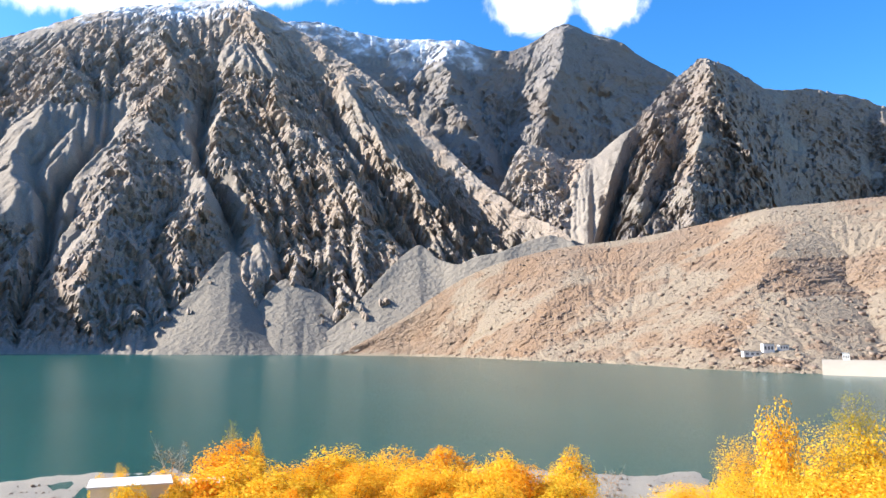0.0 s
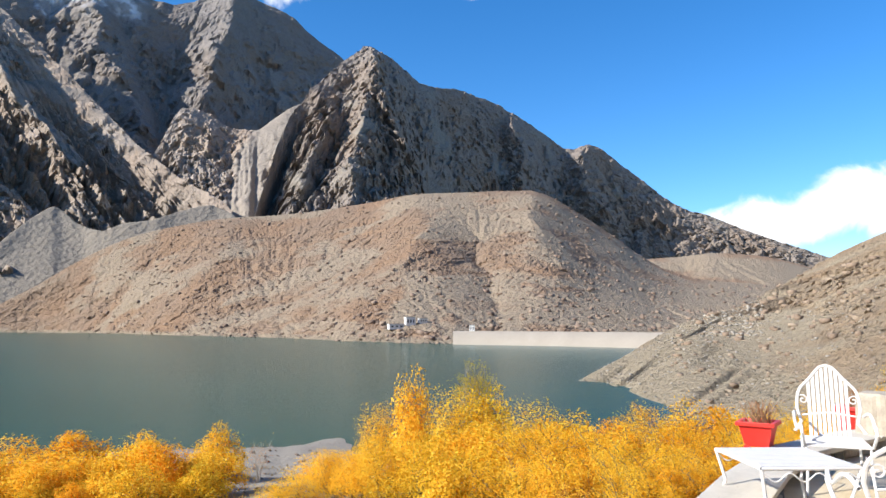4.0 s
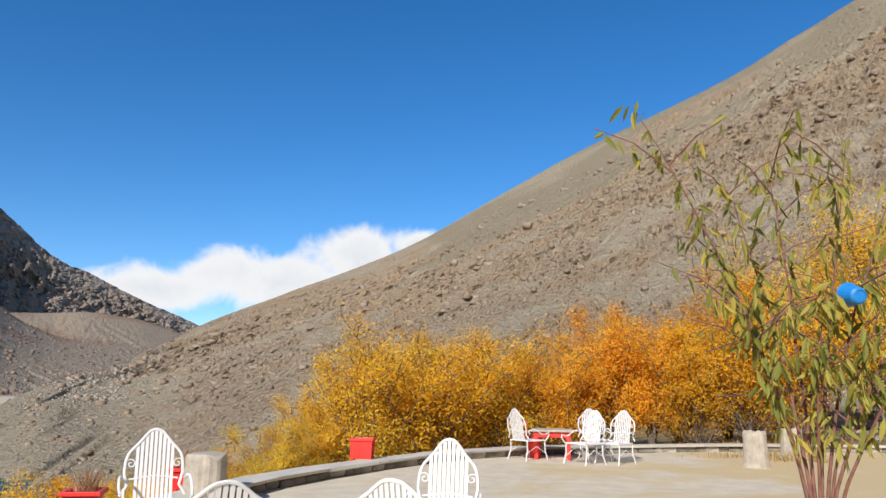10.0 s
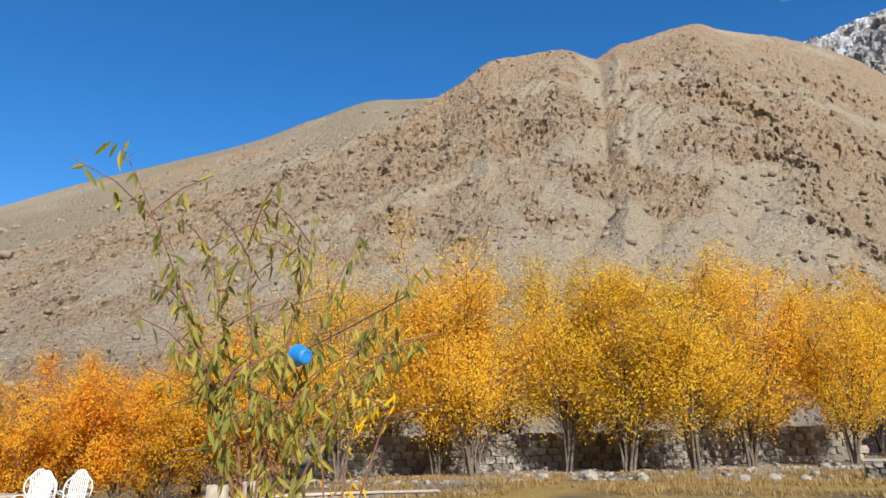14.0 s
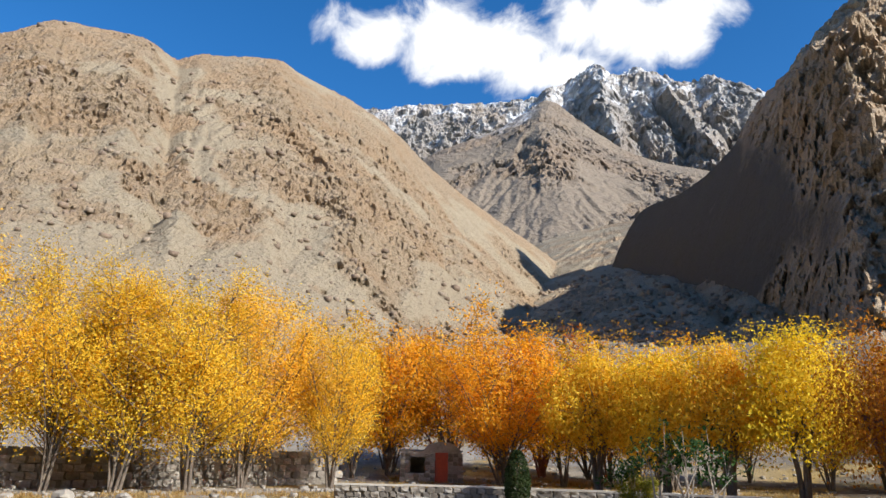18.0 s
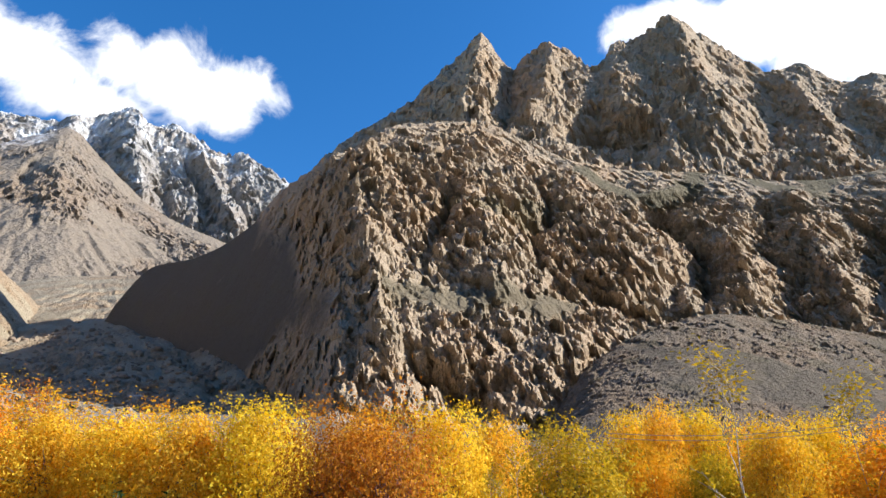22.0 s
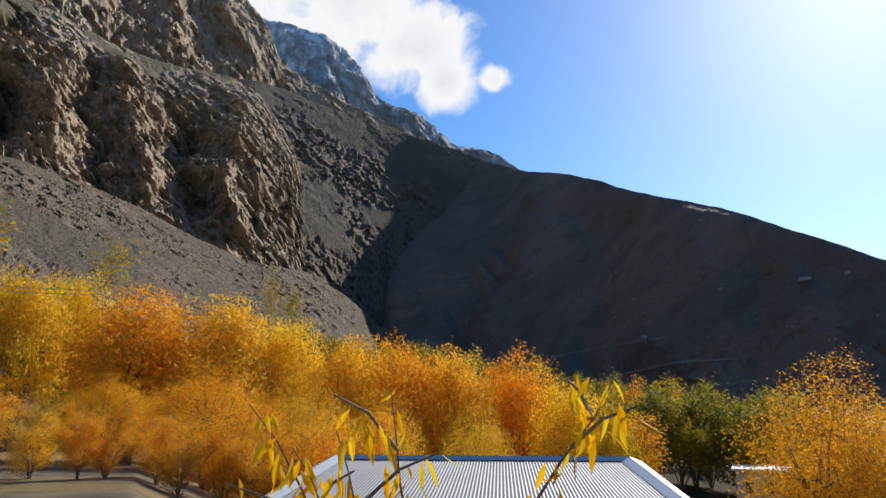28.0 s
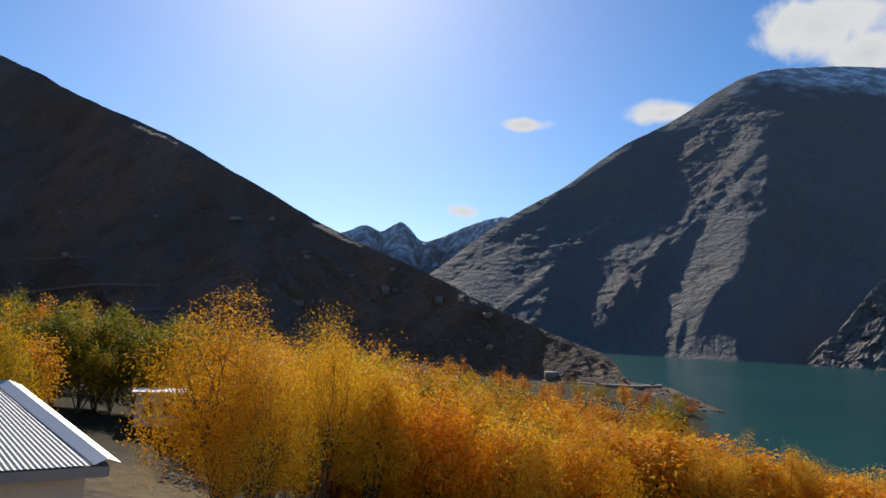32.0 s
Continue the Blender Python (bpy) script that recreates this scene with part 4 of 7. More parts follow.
class Tubes:
    """Collects tapered tubes along polylines in one mesh."""

    def __init__(self, sides=5):
        self.v, self.f, self.n, self.sides = [], [], 0, sides

    def add(self, pts, radii, k=None):
        pts = np.asarray(pts, float)
        k = k or self.sides
        tang = np.gradient(pts, axis=0)
        tang /= np.linalg.norm(tang, axis=1, keepdims=True) + 1e-9
        ref = np.array([0.0, 0.0, 1.0]) if abs(tang[0][2]) < 0.9 else np.array([1.0, 0.0, 0.0])
        a = np.linspace(0, 2 * np.pi, k, endpoint=False)
        for p, t, r in zip(pts, tang, radii):
            u = np.cross(t, ref)
            if np.linalg.norm(u) < 1e-4:
                u = np.cross(t, np.array([0.0, 1.0, 0.0]))
            u /= np.linalg.norm(u)
            w = np.cross(t, u)
            ref = -w
            self.v.append(p + r * (np.cos(a)[:, None] * u + np.sin(a)[:, None] * w))
        m = len(pts)
        base = self.n + np.arange(m - 1)[:, None] * k
        j = np.arange(k)[None, :]
        q = np.stack([base + j, base + (j + 1) % k, base + k + (j + 1) % k, base + k + j], -1).reshape(-1, 4)
        self.f.append(q)
        self.n += m * k

    def mesh(self, name, mat):
        me = raw_mesh(name, np.concatenate(self.v), np.concatenate(self.f), mat)
        me.polygons.foreach_set("use_smooth", np.ones(len(me.polygons), bool))
        return me


def leaf_cloud(rng, centres, size, slim, droop=0.0, bias=0.6):
    """Pointed leaves about the centres, their faces turned more or less to the outside and up."""
    n = len(centres)
    mid = centres.mean(0) - np.array([0, 0, 0.15 * np.ptp(centres[:, 2])])
    away = centres - mid
    away /= np.linalg.norm(away, axis=1, keepdims=True) + 1e-9
    face = away * bias + np.array([0, 0, 0.35 * bias]) + rng.normal(size=(n, 3)) * 0.5
    face /= np.linalg.norm(face, axis=1, keepdims=True) + 1e-9
    d = rng.normal(size=(n, 3))
    d[:, 2] -= droop
    d -= face * np.sum(d * face, 1, keepdims=True)
    d /= np.linalg.norm(d, axis=1, keepdims=True) + 1e-9
    e = np.cross(d, face)
    s = size * rng.uniform(0.65, 1.3, (n, 1))
    a = centres + d * s * 0.6
    b = centres - d * s * 0.4 + e * s * 0.62 * slim
    c = centres - d * s * 0.4 - e * s * 0.62 * slim
    return np.stack([a, b, c], 1).reshape(-1, 3), np.arange(3 * n).reshape(-1, 3)


def make_tree(name, label, seed, height, spread, stems, leaves, leaf, mat, bark, clear=0.12, slim=0.5, top=1.0, category="tree", radius=0.055, upright=0.0, puff=1.0):
    """A tree of several stems that fan out, each with side branches and twigs, and a crown of single leaves."""
    rng = np.random.RandomState(seed)
    wood = Tubes(5)
    twigs = []
    for s in range(stems):
        ang = s * 2 * np.pi / stems + rng.uniform(-0.5, 0.5)
        outw = spread * rng.uniform(0.25, 1.0) * (1 - upright) if stems > 1 else spread * 0.08
        hh = height * rng.uniform(0.72, 1.0) * (1 - 0.22 * outw / max(spread, 0.01)) if s else height
        t = np.linspace(0, 1, 9)
        bend = t ** 1.35
        wob = np.cumsum(rng.normal(scale=0.02 * height, size=(9, 2)), 0) * 0.5
        path = np.stack([np.cos(ang) * outw * bend + wob[:, 0] * t, np.sin(ang) * outw * bend + wob[:, 1] * t, hh * t], 1)
        path[:, :2] += rng.uniform(-0.12, 0.12, 2) * (stems > 1)
        wood.add(path[::2], (radius * height / 6 * (1 - 0.9 * t) * rng.uniform(0.7, 1.1))[::2], 4)
        for b in range(11):
            t0 = rng.uniform(clear + 0.08, 0.96)
            p0 = np.array([np.interp(t0, t, path[:, k]) for k in range(3)])
            ba = ang + rng.uniform(-1.9, 1.9)
            ln = (0.3 * (1 - t0) + 0.1) * height * rng.uniform(0.6, 1.15) * (0.55 + 0.45 * min(1, spread / (0.35 * height)))
            rise = rng.uniform(0.45, 1.1) + upright
            q = np.linspace(0, 1, 5)
            pth = p0 + np.stack([np.cos(ba) * ln * q * 0.75, np.sin(ba) * ln * q * 0.75, ln * rise * q ** 0.9 * 0.8], 1) + rng.normal(scale=0.012 * height, size=(5, 3)) * q[:, None]
            wood.add(pth[::2], (0.012 * height / 6 * (1 - 0.8 * q) + 0.004)[::2], 3)
            for w in range(5):
                q0 = rng.uniform(0.25, 1.0)
                s0 = np.array([np.interp(q0, q, pth[:, k]) for k in range(3)])
                ta = rng.uniform(0, 2 * np.pi)
                tl = height * rng.uniform(0.06, 0.13)
                end = s0 + np.array([np.cos(ta) * tl * 0.7, np.sin(ta) * tl * 0.7, tl * rng.uniform(0.2, 1.0)])
                twigs.append((s0, end))
        for w in range(4):
            q0 = rng.uniform(0.75, 1.0)
            s0 = np.array([np.interp(q0, t, path[:, k]) for k in range(3)])
            end = s0 + np.append(rng.normal(scale=0.03 * height, size=2), height * rng.uniform(0.03, 0.08))
            twigs.append((s0, end))
    for s0, e0 in twigs[::4]:
        wood.add([s0, e0], [0.012, 0.005], 3)
    a = np.array([x for x, _ in twigs])
    b = np.array([y for _, y in twigs])
    idx = rng.randint(0, len(a), leaves)
    u = rng.uniform(0, 1.08, (leaves, 1))
    c = a[idx] + (b[idx] - a[idx]) * u + rng.normal(scale=0.034 * puff * height ** 0.8, size=(leaves, 3)) * np.array([1, 1, 1.3])
    c[:, 2] = np.maximum(c[:, 2], clear * height * 0.7 + rng.uniform(0, 0.1, leaves) * height)
    root = tagged(new(name), label, category)
    v, f = leaf_cloud(rng, c, leaf, slim, 0.25)
    crown = new("crown", raw_mesh("crown", v, f, mat))
    trunk = new("trunk", wood.mesh("trunk", bark))
    crown.parent = trunk.parent = root
    root["tall"] = float(height)
    return root


def round_tree(name, label, seed, height, spread, clumps, leaves, leaf, mat, bark, low=0.22, oval=0.0, loose=0.1, category="tree"):
    """A tree with a full rounded crown: clumps of leaves on boughs that reach out to an uneven dome."""
    rng = np.random.RandomState(seed)
    wood = Tubes(5)
    mid = height * (low + (1 - low) * 0.42)
    k = np.arange(clumps) + 0.5
    up = 1 - 1.75 * k / clumps
    turn = k * 2.39996 + rng.uniform(-0.4, 0.4, clumps)
    flat = np.sqrt(np.maximum(1 - up * up, 0))
    reach = rng.uniform(0.62, 0.93, clumps) * np.where(rng.uniform(size=clumps) < 0.3, 0.7, 1)
    bulge = (1 - 0.2 * np.clip(up, 0, 1)) * (1 + 0.12 * np.sin(turn * 2 + seed) + 0.1 * np.sin(turn * 3 + up * 4 + seed * 2))
    rise = np.where(up > 0, (height - mid) * (1 + oval * 0.1), mid - low * height)
    c = np.stack([np.cos(turn) * flat * spread * reach * bulge, np.sin(turn) * flat * spread * reach * bulge, mid + up * rise * reach], 1)
    stems = 5
    for s in range(stems):
        a = s * 6.283 / stems + rng.uniform(-0.4, 0.4)
        t = np.linspace(0, 1, 4)
        top = np.array([np.cos(a) * spread * 0.35, np.sin(a) * spread * 0.35, mid])
        wood.add(np.outer(t, top) * np.stack([t, t, t ** 0], 1) + np.array([np.cos(a), np.sin(a), 0]) * 0.15, height * 0.017 * (1.1 - 0.7 * t), 5)
        for q in c[s::stems]:
            p0 = top * rng.uniform(0.45, 1.0)
            wood.add([p0, (p0 + q) / 2 + rng.normal(scale=0.04 * height, size=3), q], [0.05, 0.03, 0.01], 3)
    size = spread * (0.26 + loose) * rng.uniform(0.75, 1.25, clumps)
    idx = rng.randint(0, clumps, leaves)
    d = rng.normal(size=(leaves, 3))
    d /= np.linalg.norm(d, axis=1, keepdims=True)
    pts = c[idx] + d * (size[idx] * rng.uniform(0.25, 1.0, leaves) ** 0.5 * (1 + loose * rng.normal(size=leaves)))[:, None] * np.array([1, 1, 1.1])
    pts[:, 2] = np.maximum(pts[:, 2], low * height * 0.5 + rng.uniform(0, 0.08, leaves) * height)
    root = tagged(new(name), label, category)
    v, f = leaf_cloud(rng, pts, leaf, 0.55, 0.2, 0.7)
    crown = new("crown", raw_mesh("crown", v, f, mat))
    trunk = new("trunk", wood.mesh("trunk", bark))
    crown.parent = trunk.parent = root
    root["tall"] = float(height)
    root["reach"] = float(spread)
    return root


KINDS = {
    "round_gold": round_tree("willow_tree", "golden autumn willow with a full rounded crown", 51, 9.0, 3.4, 60, 15840, 0.185, MAT["gold"], MAT["bark"]),
    "round_yellow": round_tree("willow_tree", "bright yellow willow with a rounded crown", 52, 9.0, 3.4, 52, 15840, 0.185, MAT["yellow"], MAT["bark"], oval=0.6),
    "round_orange": round_tree("willow_tree", "orange-gold willow with a full rounded crown", 53, 9.0, 3.4, 56, 15840, 0.185, MAT["orange"], MAT["bark"], loose=0.12),
    "round_olive": round_tree("willow_tree", "olive-yellow willow with a rounded crown", 54, 9.0, 3.4, 56, 13680, 0.185, MAT["olive"], MAT["bark"], loose=0.12),
    "near_gold": round_tree("willow_tree", "golden willow standing near the tin roof", 56, 9.0, 3.4, 64, 26000, 0.1, MAT["gold"], MAT["bark"]),
    "near_orange": round_tree("willow_tree", "orange-gold willow standing near the tin roof", 57, 9.0, 3.4, 66, 26000, 0.1, MAT["orange"], MAT["bark"]),
    "round_rust": round_tree("fruit_tree", "rust-orange tree with a thinning twiggy crown", 55, 8.0, 3.4, 70, 7920, 0.185, MAT["rust"], MAT["red_bark"], loose=0.26),
    "gold_a": make_tree("willow_tree", "golden autumn willow with many bare grey stems", 11, 9.0, 3.6, 11, 30000, 0.09, MAT["gold"], MAT["bark"], clear=0.05, radius=0.042, puff=1.25),
    "gold_b": make_tree("willow_tree", "golden autumn willow with many bare grey stems", 12, 9.0, 3.0, 10, 27000, 0.09, MAT["gold"], MAT["bark"], clear=0.05, radius=0.042, puff=1.25),
    "orange_a": make_tree("willow_tree", "orange autumn willow with a dense round crown", 13, 8.0, 3.2, 10, 21060, 0.108, MAT["orange"], MAT["bark"], clear=0.05, radius=0.042, puff=1.25),
    "orange_b": make_tree("willow_tree", "orange autumn willow with a dense round crown", 14, 8.0, 2.8, 9, 18427, 0.108, MAT["orange"], MAT["bark"], clear=0.05, radius=0.042, puff=1.25),
    "olive_a": make_tree("willow_tree", "yellow-green willow turning in autumn", 15, 8.0, 3.0, 8, 10500, 0.13, MAT["olive"], MAT["bark"], clear=0.06),
    "rust_a": make_tree("fruit_tree", "rust-brown thinning fruit tree with twiggy crown", 16, 7.0, 3.0, 8, 7500, 0.12, MAT["rust"], MAT["red_bark"], clear=0.06),
    "green_a": make_tree("broadleaf_tree", "dull green round tree still in leaf", 17, 8.0, 3.2, 7, 6000, 0.26, MAT["green"], MAT["bark"], clear=0.0, puff=1.5),
    "shrub_a": make_tree("willow_shrub", "golden willow shrub growing from the ground", 18, 4.5, 2.2, 11, 17812, 0.06, MAT["gold"], MAT["bark"], clear=-0.06, category="shrub", radius=0.03),
    "shrub_b": make_tree("willow_shrub", "orange willow shrub growing from the ground", 19, 4.5, 2.4, 11, 17812, 0.06, MAT["orange"], MAT["bark"], clear=-0.06, category="shrub", radius=0.03),
    "far_a": round_tree("lakeside_willow", "bright yellow willow near the lake shore", 21, 6.0, 2.9, 34, 5200, 0.22, MAT["gold"], MAT["bark"], low=0.02, loose=0.12),
    "far_b": round_tree("lakeside_willow", "bright yellow willow near the lake shore", 22, 6.0, 2.6, 30, 5200, 0.22, MAT["gold"], MAT["bark"], low=0.02, loose=0.12),
    "far_o": round_tree("lakeside_willow", "orange willow near the lake shore", 23, 6.0, 2.8, 32, 5200, 0.22, MAT["orange"], MAT["bark"], low=0.02, loose=0.12),
    "gold_m": make_tree("willow_tree", "golden willow in the second row of trees", 31, 9.0, 3.2, 9, 7200, 0.155, MAT["gold"], MAT["bark"], clear=0.05, radius=0.042, puff=1.25),
    "orange_m": make_tree("willow_tree", "orange willow in the second row of trees", 32, 8.0, 3.0, 9, 7200, 0.155, MAT["orange"], MAT["bark"], clear=0.05, radius=0.042, puff=1.25),
    "olive_m": make_tree("willow_tree", "yellow-green willow in the second row of trees", 33, 8.0, 3.0, 7, 7200, 0.155, MAT["olive"], MAT["bark"], clear=0.05),
    "lake_m": round_tree("lakeside_willow", "bright yellow rounded willow above the lake", 27, 9.0, 3.9, 52, 11000, 0.19, MAT["gold"], MAT["bark"], low=0.02, loose=0.12),
    "olive_d": make_tree("willow_tree", "yellow-green willow far down the slope", 34, 8.0, 3.0, 5, 1700, 0.3, MAT["olive"], MAT["bark"], clear=0.03, puff=1.5),
    "orange_d": make_tree("willow_tree", "orange willow far down the slope", 35, 8.0, 3.0, 5, 1700, 0.3, MAT["orange"], MAT["bark"], clear=0.03, puff=1.5),
    "rust_d": make_tree("fruit_tree", "rust-brown tree far down the slope", 36, 7.0, 3.0, 5, 1500, 0.28, MAT["rust"], MAT["red_bark"], clear=0.03, puff=1.5),
    "bare": make_tree("bare_shrub", "leafless grey shrub near the lake shore", 24, 4.5, 1.5, 6, 160, 0.1, MAT["rust"], MAT["pale_bark"]),
    "poplar": make_tree("poplar_tree", "slim upright poplar with sparse leaves", 25, 14.0, 0.9, 4, 1700, 0.2, MAT["olive"], MAT["pale_bark"], clear=0.1, upright=0.6, radius=0.03),
    "sapling": make_tree("poplar_sapling", "thin young poplar with few yellow leaves", 26, 7.0, 0.35, 1, 520, 0.12, MAT["olive"], MAT["pale_bark"], clear=0.2, upright=0.5, radius=0.03),
}
USED = {}


def plant(kind, az, dist, top_el=None, tall=None, rng=None):
    """Stand a tree on the ground at a turn and a distance, so tall that its top reaches a height angle."""
    src = KINDS[kind]
    p = at(az, dist)
    z = ground_z(p.x, p.y)
    if tall is None:
        tall = EYE + dist * math.tan(radians(top_el)) - z
    tall = max(1.2, tall)
    k = tall / src["tall"]
    turn = (rng or random).uniform(0, 6.28)
    wide = k * (rng or random).uniform(0.95, 1.3) * (1.25 if kind.startswith('far') else 1.0)
    m = Matrix.LocRotScale((p.x, p.y, z - 0.05), Euler((0, 0, turn)), (wide, wide, k))
    if kind not in USED:
        USED[kind] = True
        src.matrix_basis = m
        return src
    src_scale = src.scale.copy()
    inv = Matrix.Diagonal((1 / src_scale.x, 1 / src_scale.y, 1 / src_scale.z, 1))
    return copy_thing(src, m @ inv)


def crown_tree(kind, az, dist, top_el, across, turn=0.0, group=""):
    """Stand a round tree with its top at a height angle and its crown so many degrees across."""
    src = KINDS[kind]
    p = at(az, dist)
    z = ground_z(p.x, p.y)
    k = max(1.5, EYE + dist * math.tan(radians(top_el)) - z) / src["tall"]
    w = 1.25 * dist * math.tan(radians(across * 0.5)) / src["reach"]
    m = Matrix.LocRotScale((p.x, p.y, z - 0.05), Euler((0, 0, turn or az)), (w, w, k))
    if kind not in USED:
        USED[kind] = True
        src.matrix_basis = m
        ob = src
    else:
        ob = copy_thing(src, m @ Matrix.Diagonal((1 / src.scale.x, 1 / src.scale.y, 1 / src.scale.z, 1)))
    return tagged(ob, group=group)


def tree_row(kinds, az0, az1, count, d0, d1, tops, seed, wobble=0.8, group="", skip=(0, 0)):
    """A row of trees from one turn to another; tops: (turn, height angle) knots."""
    rng = random.Random(seed)
    xs, ys = zip(*tops)
    for k in range(count):
        f = (k + rng.uniform(0.2, 0.8)) / count
        az = az0 + (az1 - az0) * f
        dist = d0 + (d1 - d0) * f + rng.uniform(-0.07, 0.07) * d0
        el = float(np.interp(az, xs, ys)) + rng.uniform(-wobble, 0.6 * wobble) + 0.5
        kind = kinds[rng.randrange(len(kinds))]
        if skip[0] < az < skip[1]:
            continue
        ob = plant(kind, az, dist, el, rng=rng)
        if group:
            tagged(ob, group=group)


LAKE = "willows below the garden"
for kind, az, d, el, w in (
        ("far_a", -24.5, 86, -8.8, 1.0), ("far_b", -23.2, 86, -8.3, 1.2), ("far_a", -20.4, 86, -8.8, 2.9), ("far_o", -16.2, 86, -6.7, 4.5), ("far_a", -14.0, 86, -6.5, 1.3), ("far_b", -7.9, 86, -7.5, 5.3),
        ("far_a", -3.6, 86, -7.7, 4.1), ("far_o", 0.3, 86, -7.3, 4.5), ("far_a", 4.7, 86, -7.9, 3.3), ("far_b", 9.8, 86, -7.5, 2.7), ("far_a", -15.0, 78, -8.1, 5.8), ("far_o", -10.2, 78, -8.2, 4.5),
        ("far_a", -18.9, 78, -9.2, 4.1), ("far_b", -1.8, 78, -8.8, 6.6), ("far_a", 2.9, 78, -9.1, 4.9), ("far_o", -6.2, 78, -8.6, 4.9), ("far_a", -12.0, 72, -9.5, 5.8), ("far_b", 7.7, 72, -9.6, 4.5),
        ("far_a", -22.6, 72, -9.5, 2.5)):
    crown_tree(kind, az, d, el, w, group=LAKE)
for kind, az, d, el, w in (
        ("lake_m", 21.7, 76, -6.5, 3.3), ("lake_m", 27.7, 76, -5.4, 5.3), ("far_b", 30.2, 76, -5.2, 3.7), ("lake_m", 18.4, 70, -9.7, 5.8), ("far_b", 24.2, 70, -4.0, 3.2), ("lake_m", 15.1, 62, -11.7, 4.5),
        ("lake_m", 33.4, 62, -6.4, 5.3), ("far_b", 36.2, 62, -7.1, 4.9), ("lake_m", 30.4, 62, -7.7, 5.3), ("far_o", 38.8, 52, -7.0, 5.3), ("lake_m", 41.9, 52, -6.6, 4.9), ("lake_m", 28.6, 52, -9.8, 4.9),
        ("far_b", 26.7, 46, -9.7, 3.9), ("lake_m", 44.4, 36, -6.1, 4.9), ("far_o", 47.1, 36, -5.9, 5.3), ("lake_m", 36.5, 36, -10.0, 6.2), ("lake_m", 33.2, 36, -10.9, 4.5)):
    crown_tree(kind, az, d, el, w, group=LAKE)
FAR = ("far_a", "far_b", "far_a", "far_b", "far_o")
tree_row(FAR, -20, 11, 17, 76, 76, ((-20, -10.2), (-12, -9.4), (8, -9.2), (11, -9.8)), 32, 0.7, LAKE)
tree_row(FAR, -19, 10, 13, 68, 68, ((-19, -11), (10, -10.8)), 37, 0.6, LAKE)
tree_row(("lake_m", "far_b", "lake_m"), 17, 40, 15, 66, 54, ((17, -10.6), (22, -9.4), (28, -8.8), (40, -8.4)), 34, 0.7, LAKE)
tree_row(("shrub_b", "shrub_a"), 32, 56, 20, 46, 26, ((32, -8.6), (40, -7.4), (50, -6.6), (56, -6.0)), 35, 0.7, LAKE)
tree_row(("shrub_b", "shrub_a"), 40, 60, 16, 26, 18, ((40, -9.2), (48, -8), (60, -5.0)), 36, 0.6, LAKE)
for az, el in ((28.4, -3.6), (29.1, -3.4), (29.9, -3.5), (-15.8, -5.7)):
    tagged(plant("poplar", az, 96, el), group="bare poplars by the lake")
plant("bare", -19.6, 88, -6.2)
plant("bare", 12.6, 80, -8.4)
plant("bare", 6.0, 84, -8.6)
for az, d, el in ((36.6, 17, -11.5), (38.4, 16, -12.5)):
    tagged(plant("rust_a", az, d, el), "reddish twiggy shrub with few leaves", "shrub", LAKE)

EDGE = "willow shrubs behind the terrace kerb"
tree_row(("shrub_a", "shrub_b"), 58, 84, 15, 19, 25, ((58, -3.8), (62, -2), (68, 4.2), (72, 5.2), (78, 4.2), (81, 3.6), (84, 5.2)), 41, 0.9, EDGE)
tree_row(("shrub_b", "orange_b"), 82, 99, 9, 26, 26, ((82, 4.5), (86, 6.8), (90, 5), (96, 8.5), (99, 9)), 42, 0.9, EDGE)

GARDEN = "autumn willows in the garden"
tree_row(("gold_a", "gold_b", "gold_a"), 98, 143, 9, 33, 42, ((98, 10), (104, 13.5), (108, 15.8), (113, 14.5), (117, 17.2), (122, 14.5), (128, 14.5), (132, 13.4), (136, 13.6), (143, 11)), 43, 0.8, GARDEN)
tree_row(("gold_m", "gold_m"), 102, 142, 9, 42, 48, ((102, 10), (117, 12.5), (142, 10.5)), 44, 1.2, GARDEN)
tree_row(("orange_m", "olive_m", "orange_m", "gold_m"), 141, 168, 9, 52, 48, ((141, 11), (146, 10.6), (150, 12), (154.5, 11.9), (160, 9.8), (168, 9.6)), 45, 0.9, GARDEN, skip=(145, 151.6))
for kind, az, d, el in (("orange_m", 145.0, 55, 10.4), ("orange_m", 149.6, 56, 11.8), ("orange_a", 153.4, 47, 11.6)):
    tagged(plant(kind, az, d, el), group=GARDEN)
tree_row(("rust_a", "olive_m", "gold_m", "orange_m"), 143, 200, 15, 58, 50, ((143, 10.4), (155, 10.6), (160, 8.8), (172, 9.0), (186, 8.8), (200, 7.6)), 47, 0.6, GARDEN)
tree_row(("olive_m", "gold_m", "orange_m"), 194, 226, 10, 58, 52, ((194, 7.0), (204, 8.0), (216, 7.2), (226, 5.6)), 49, 0.8, GARDEN)
tree_row(("gold_m", "orange_m", "olive_m"), 232, 257, 10, 52, 46, ((232, 4.4), (243, 2.4), (250, 1.6), (257, -1.4)), 51, 0.7, GARDEN)
tree_row(("shrub_a", "shrub_b"), 188, 226, 9, 33, 31, ((188, 1.2), (226, 1.0)), 63, 0.8, GARDEN, skip=(202.5, 210.2))
tree_row(("green_a", "olive_m", "green_a"), 246, 268, 16, 66, 74, ((246, 1.2), (252, 0.2), (258, 0.4), (268, -0.2)), 53, 0.5, "green trees beyond the tin roof")
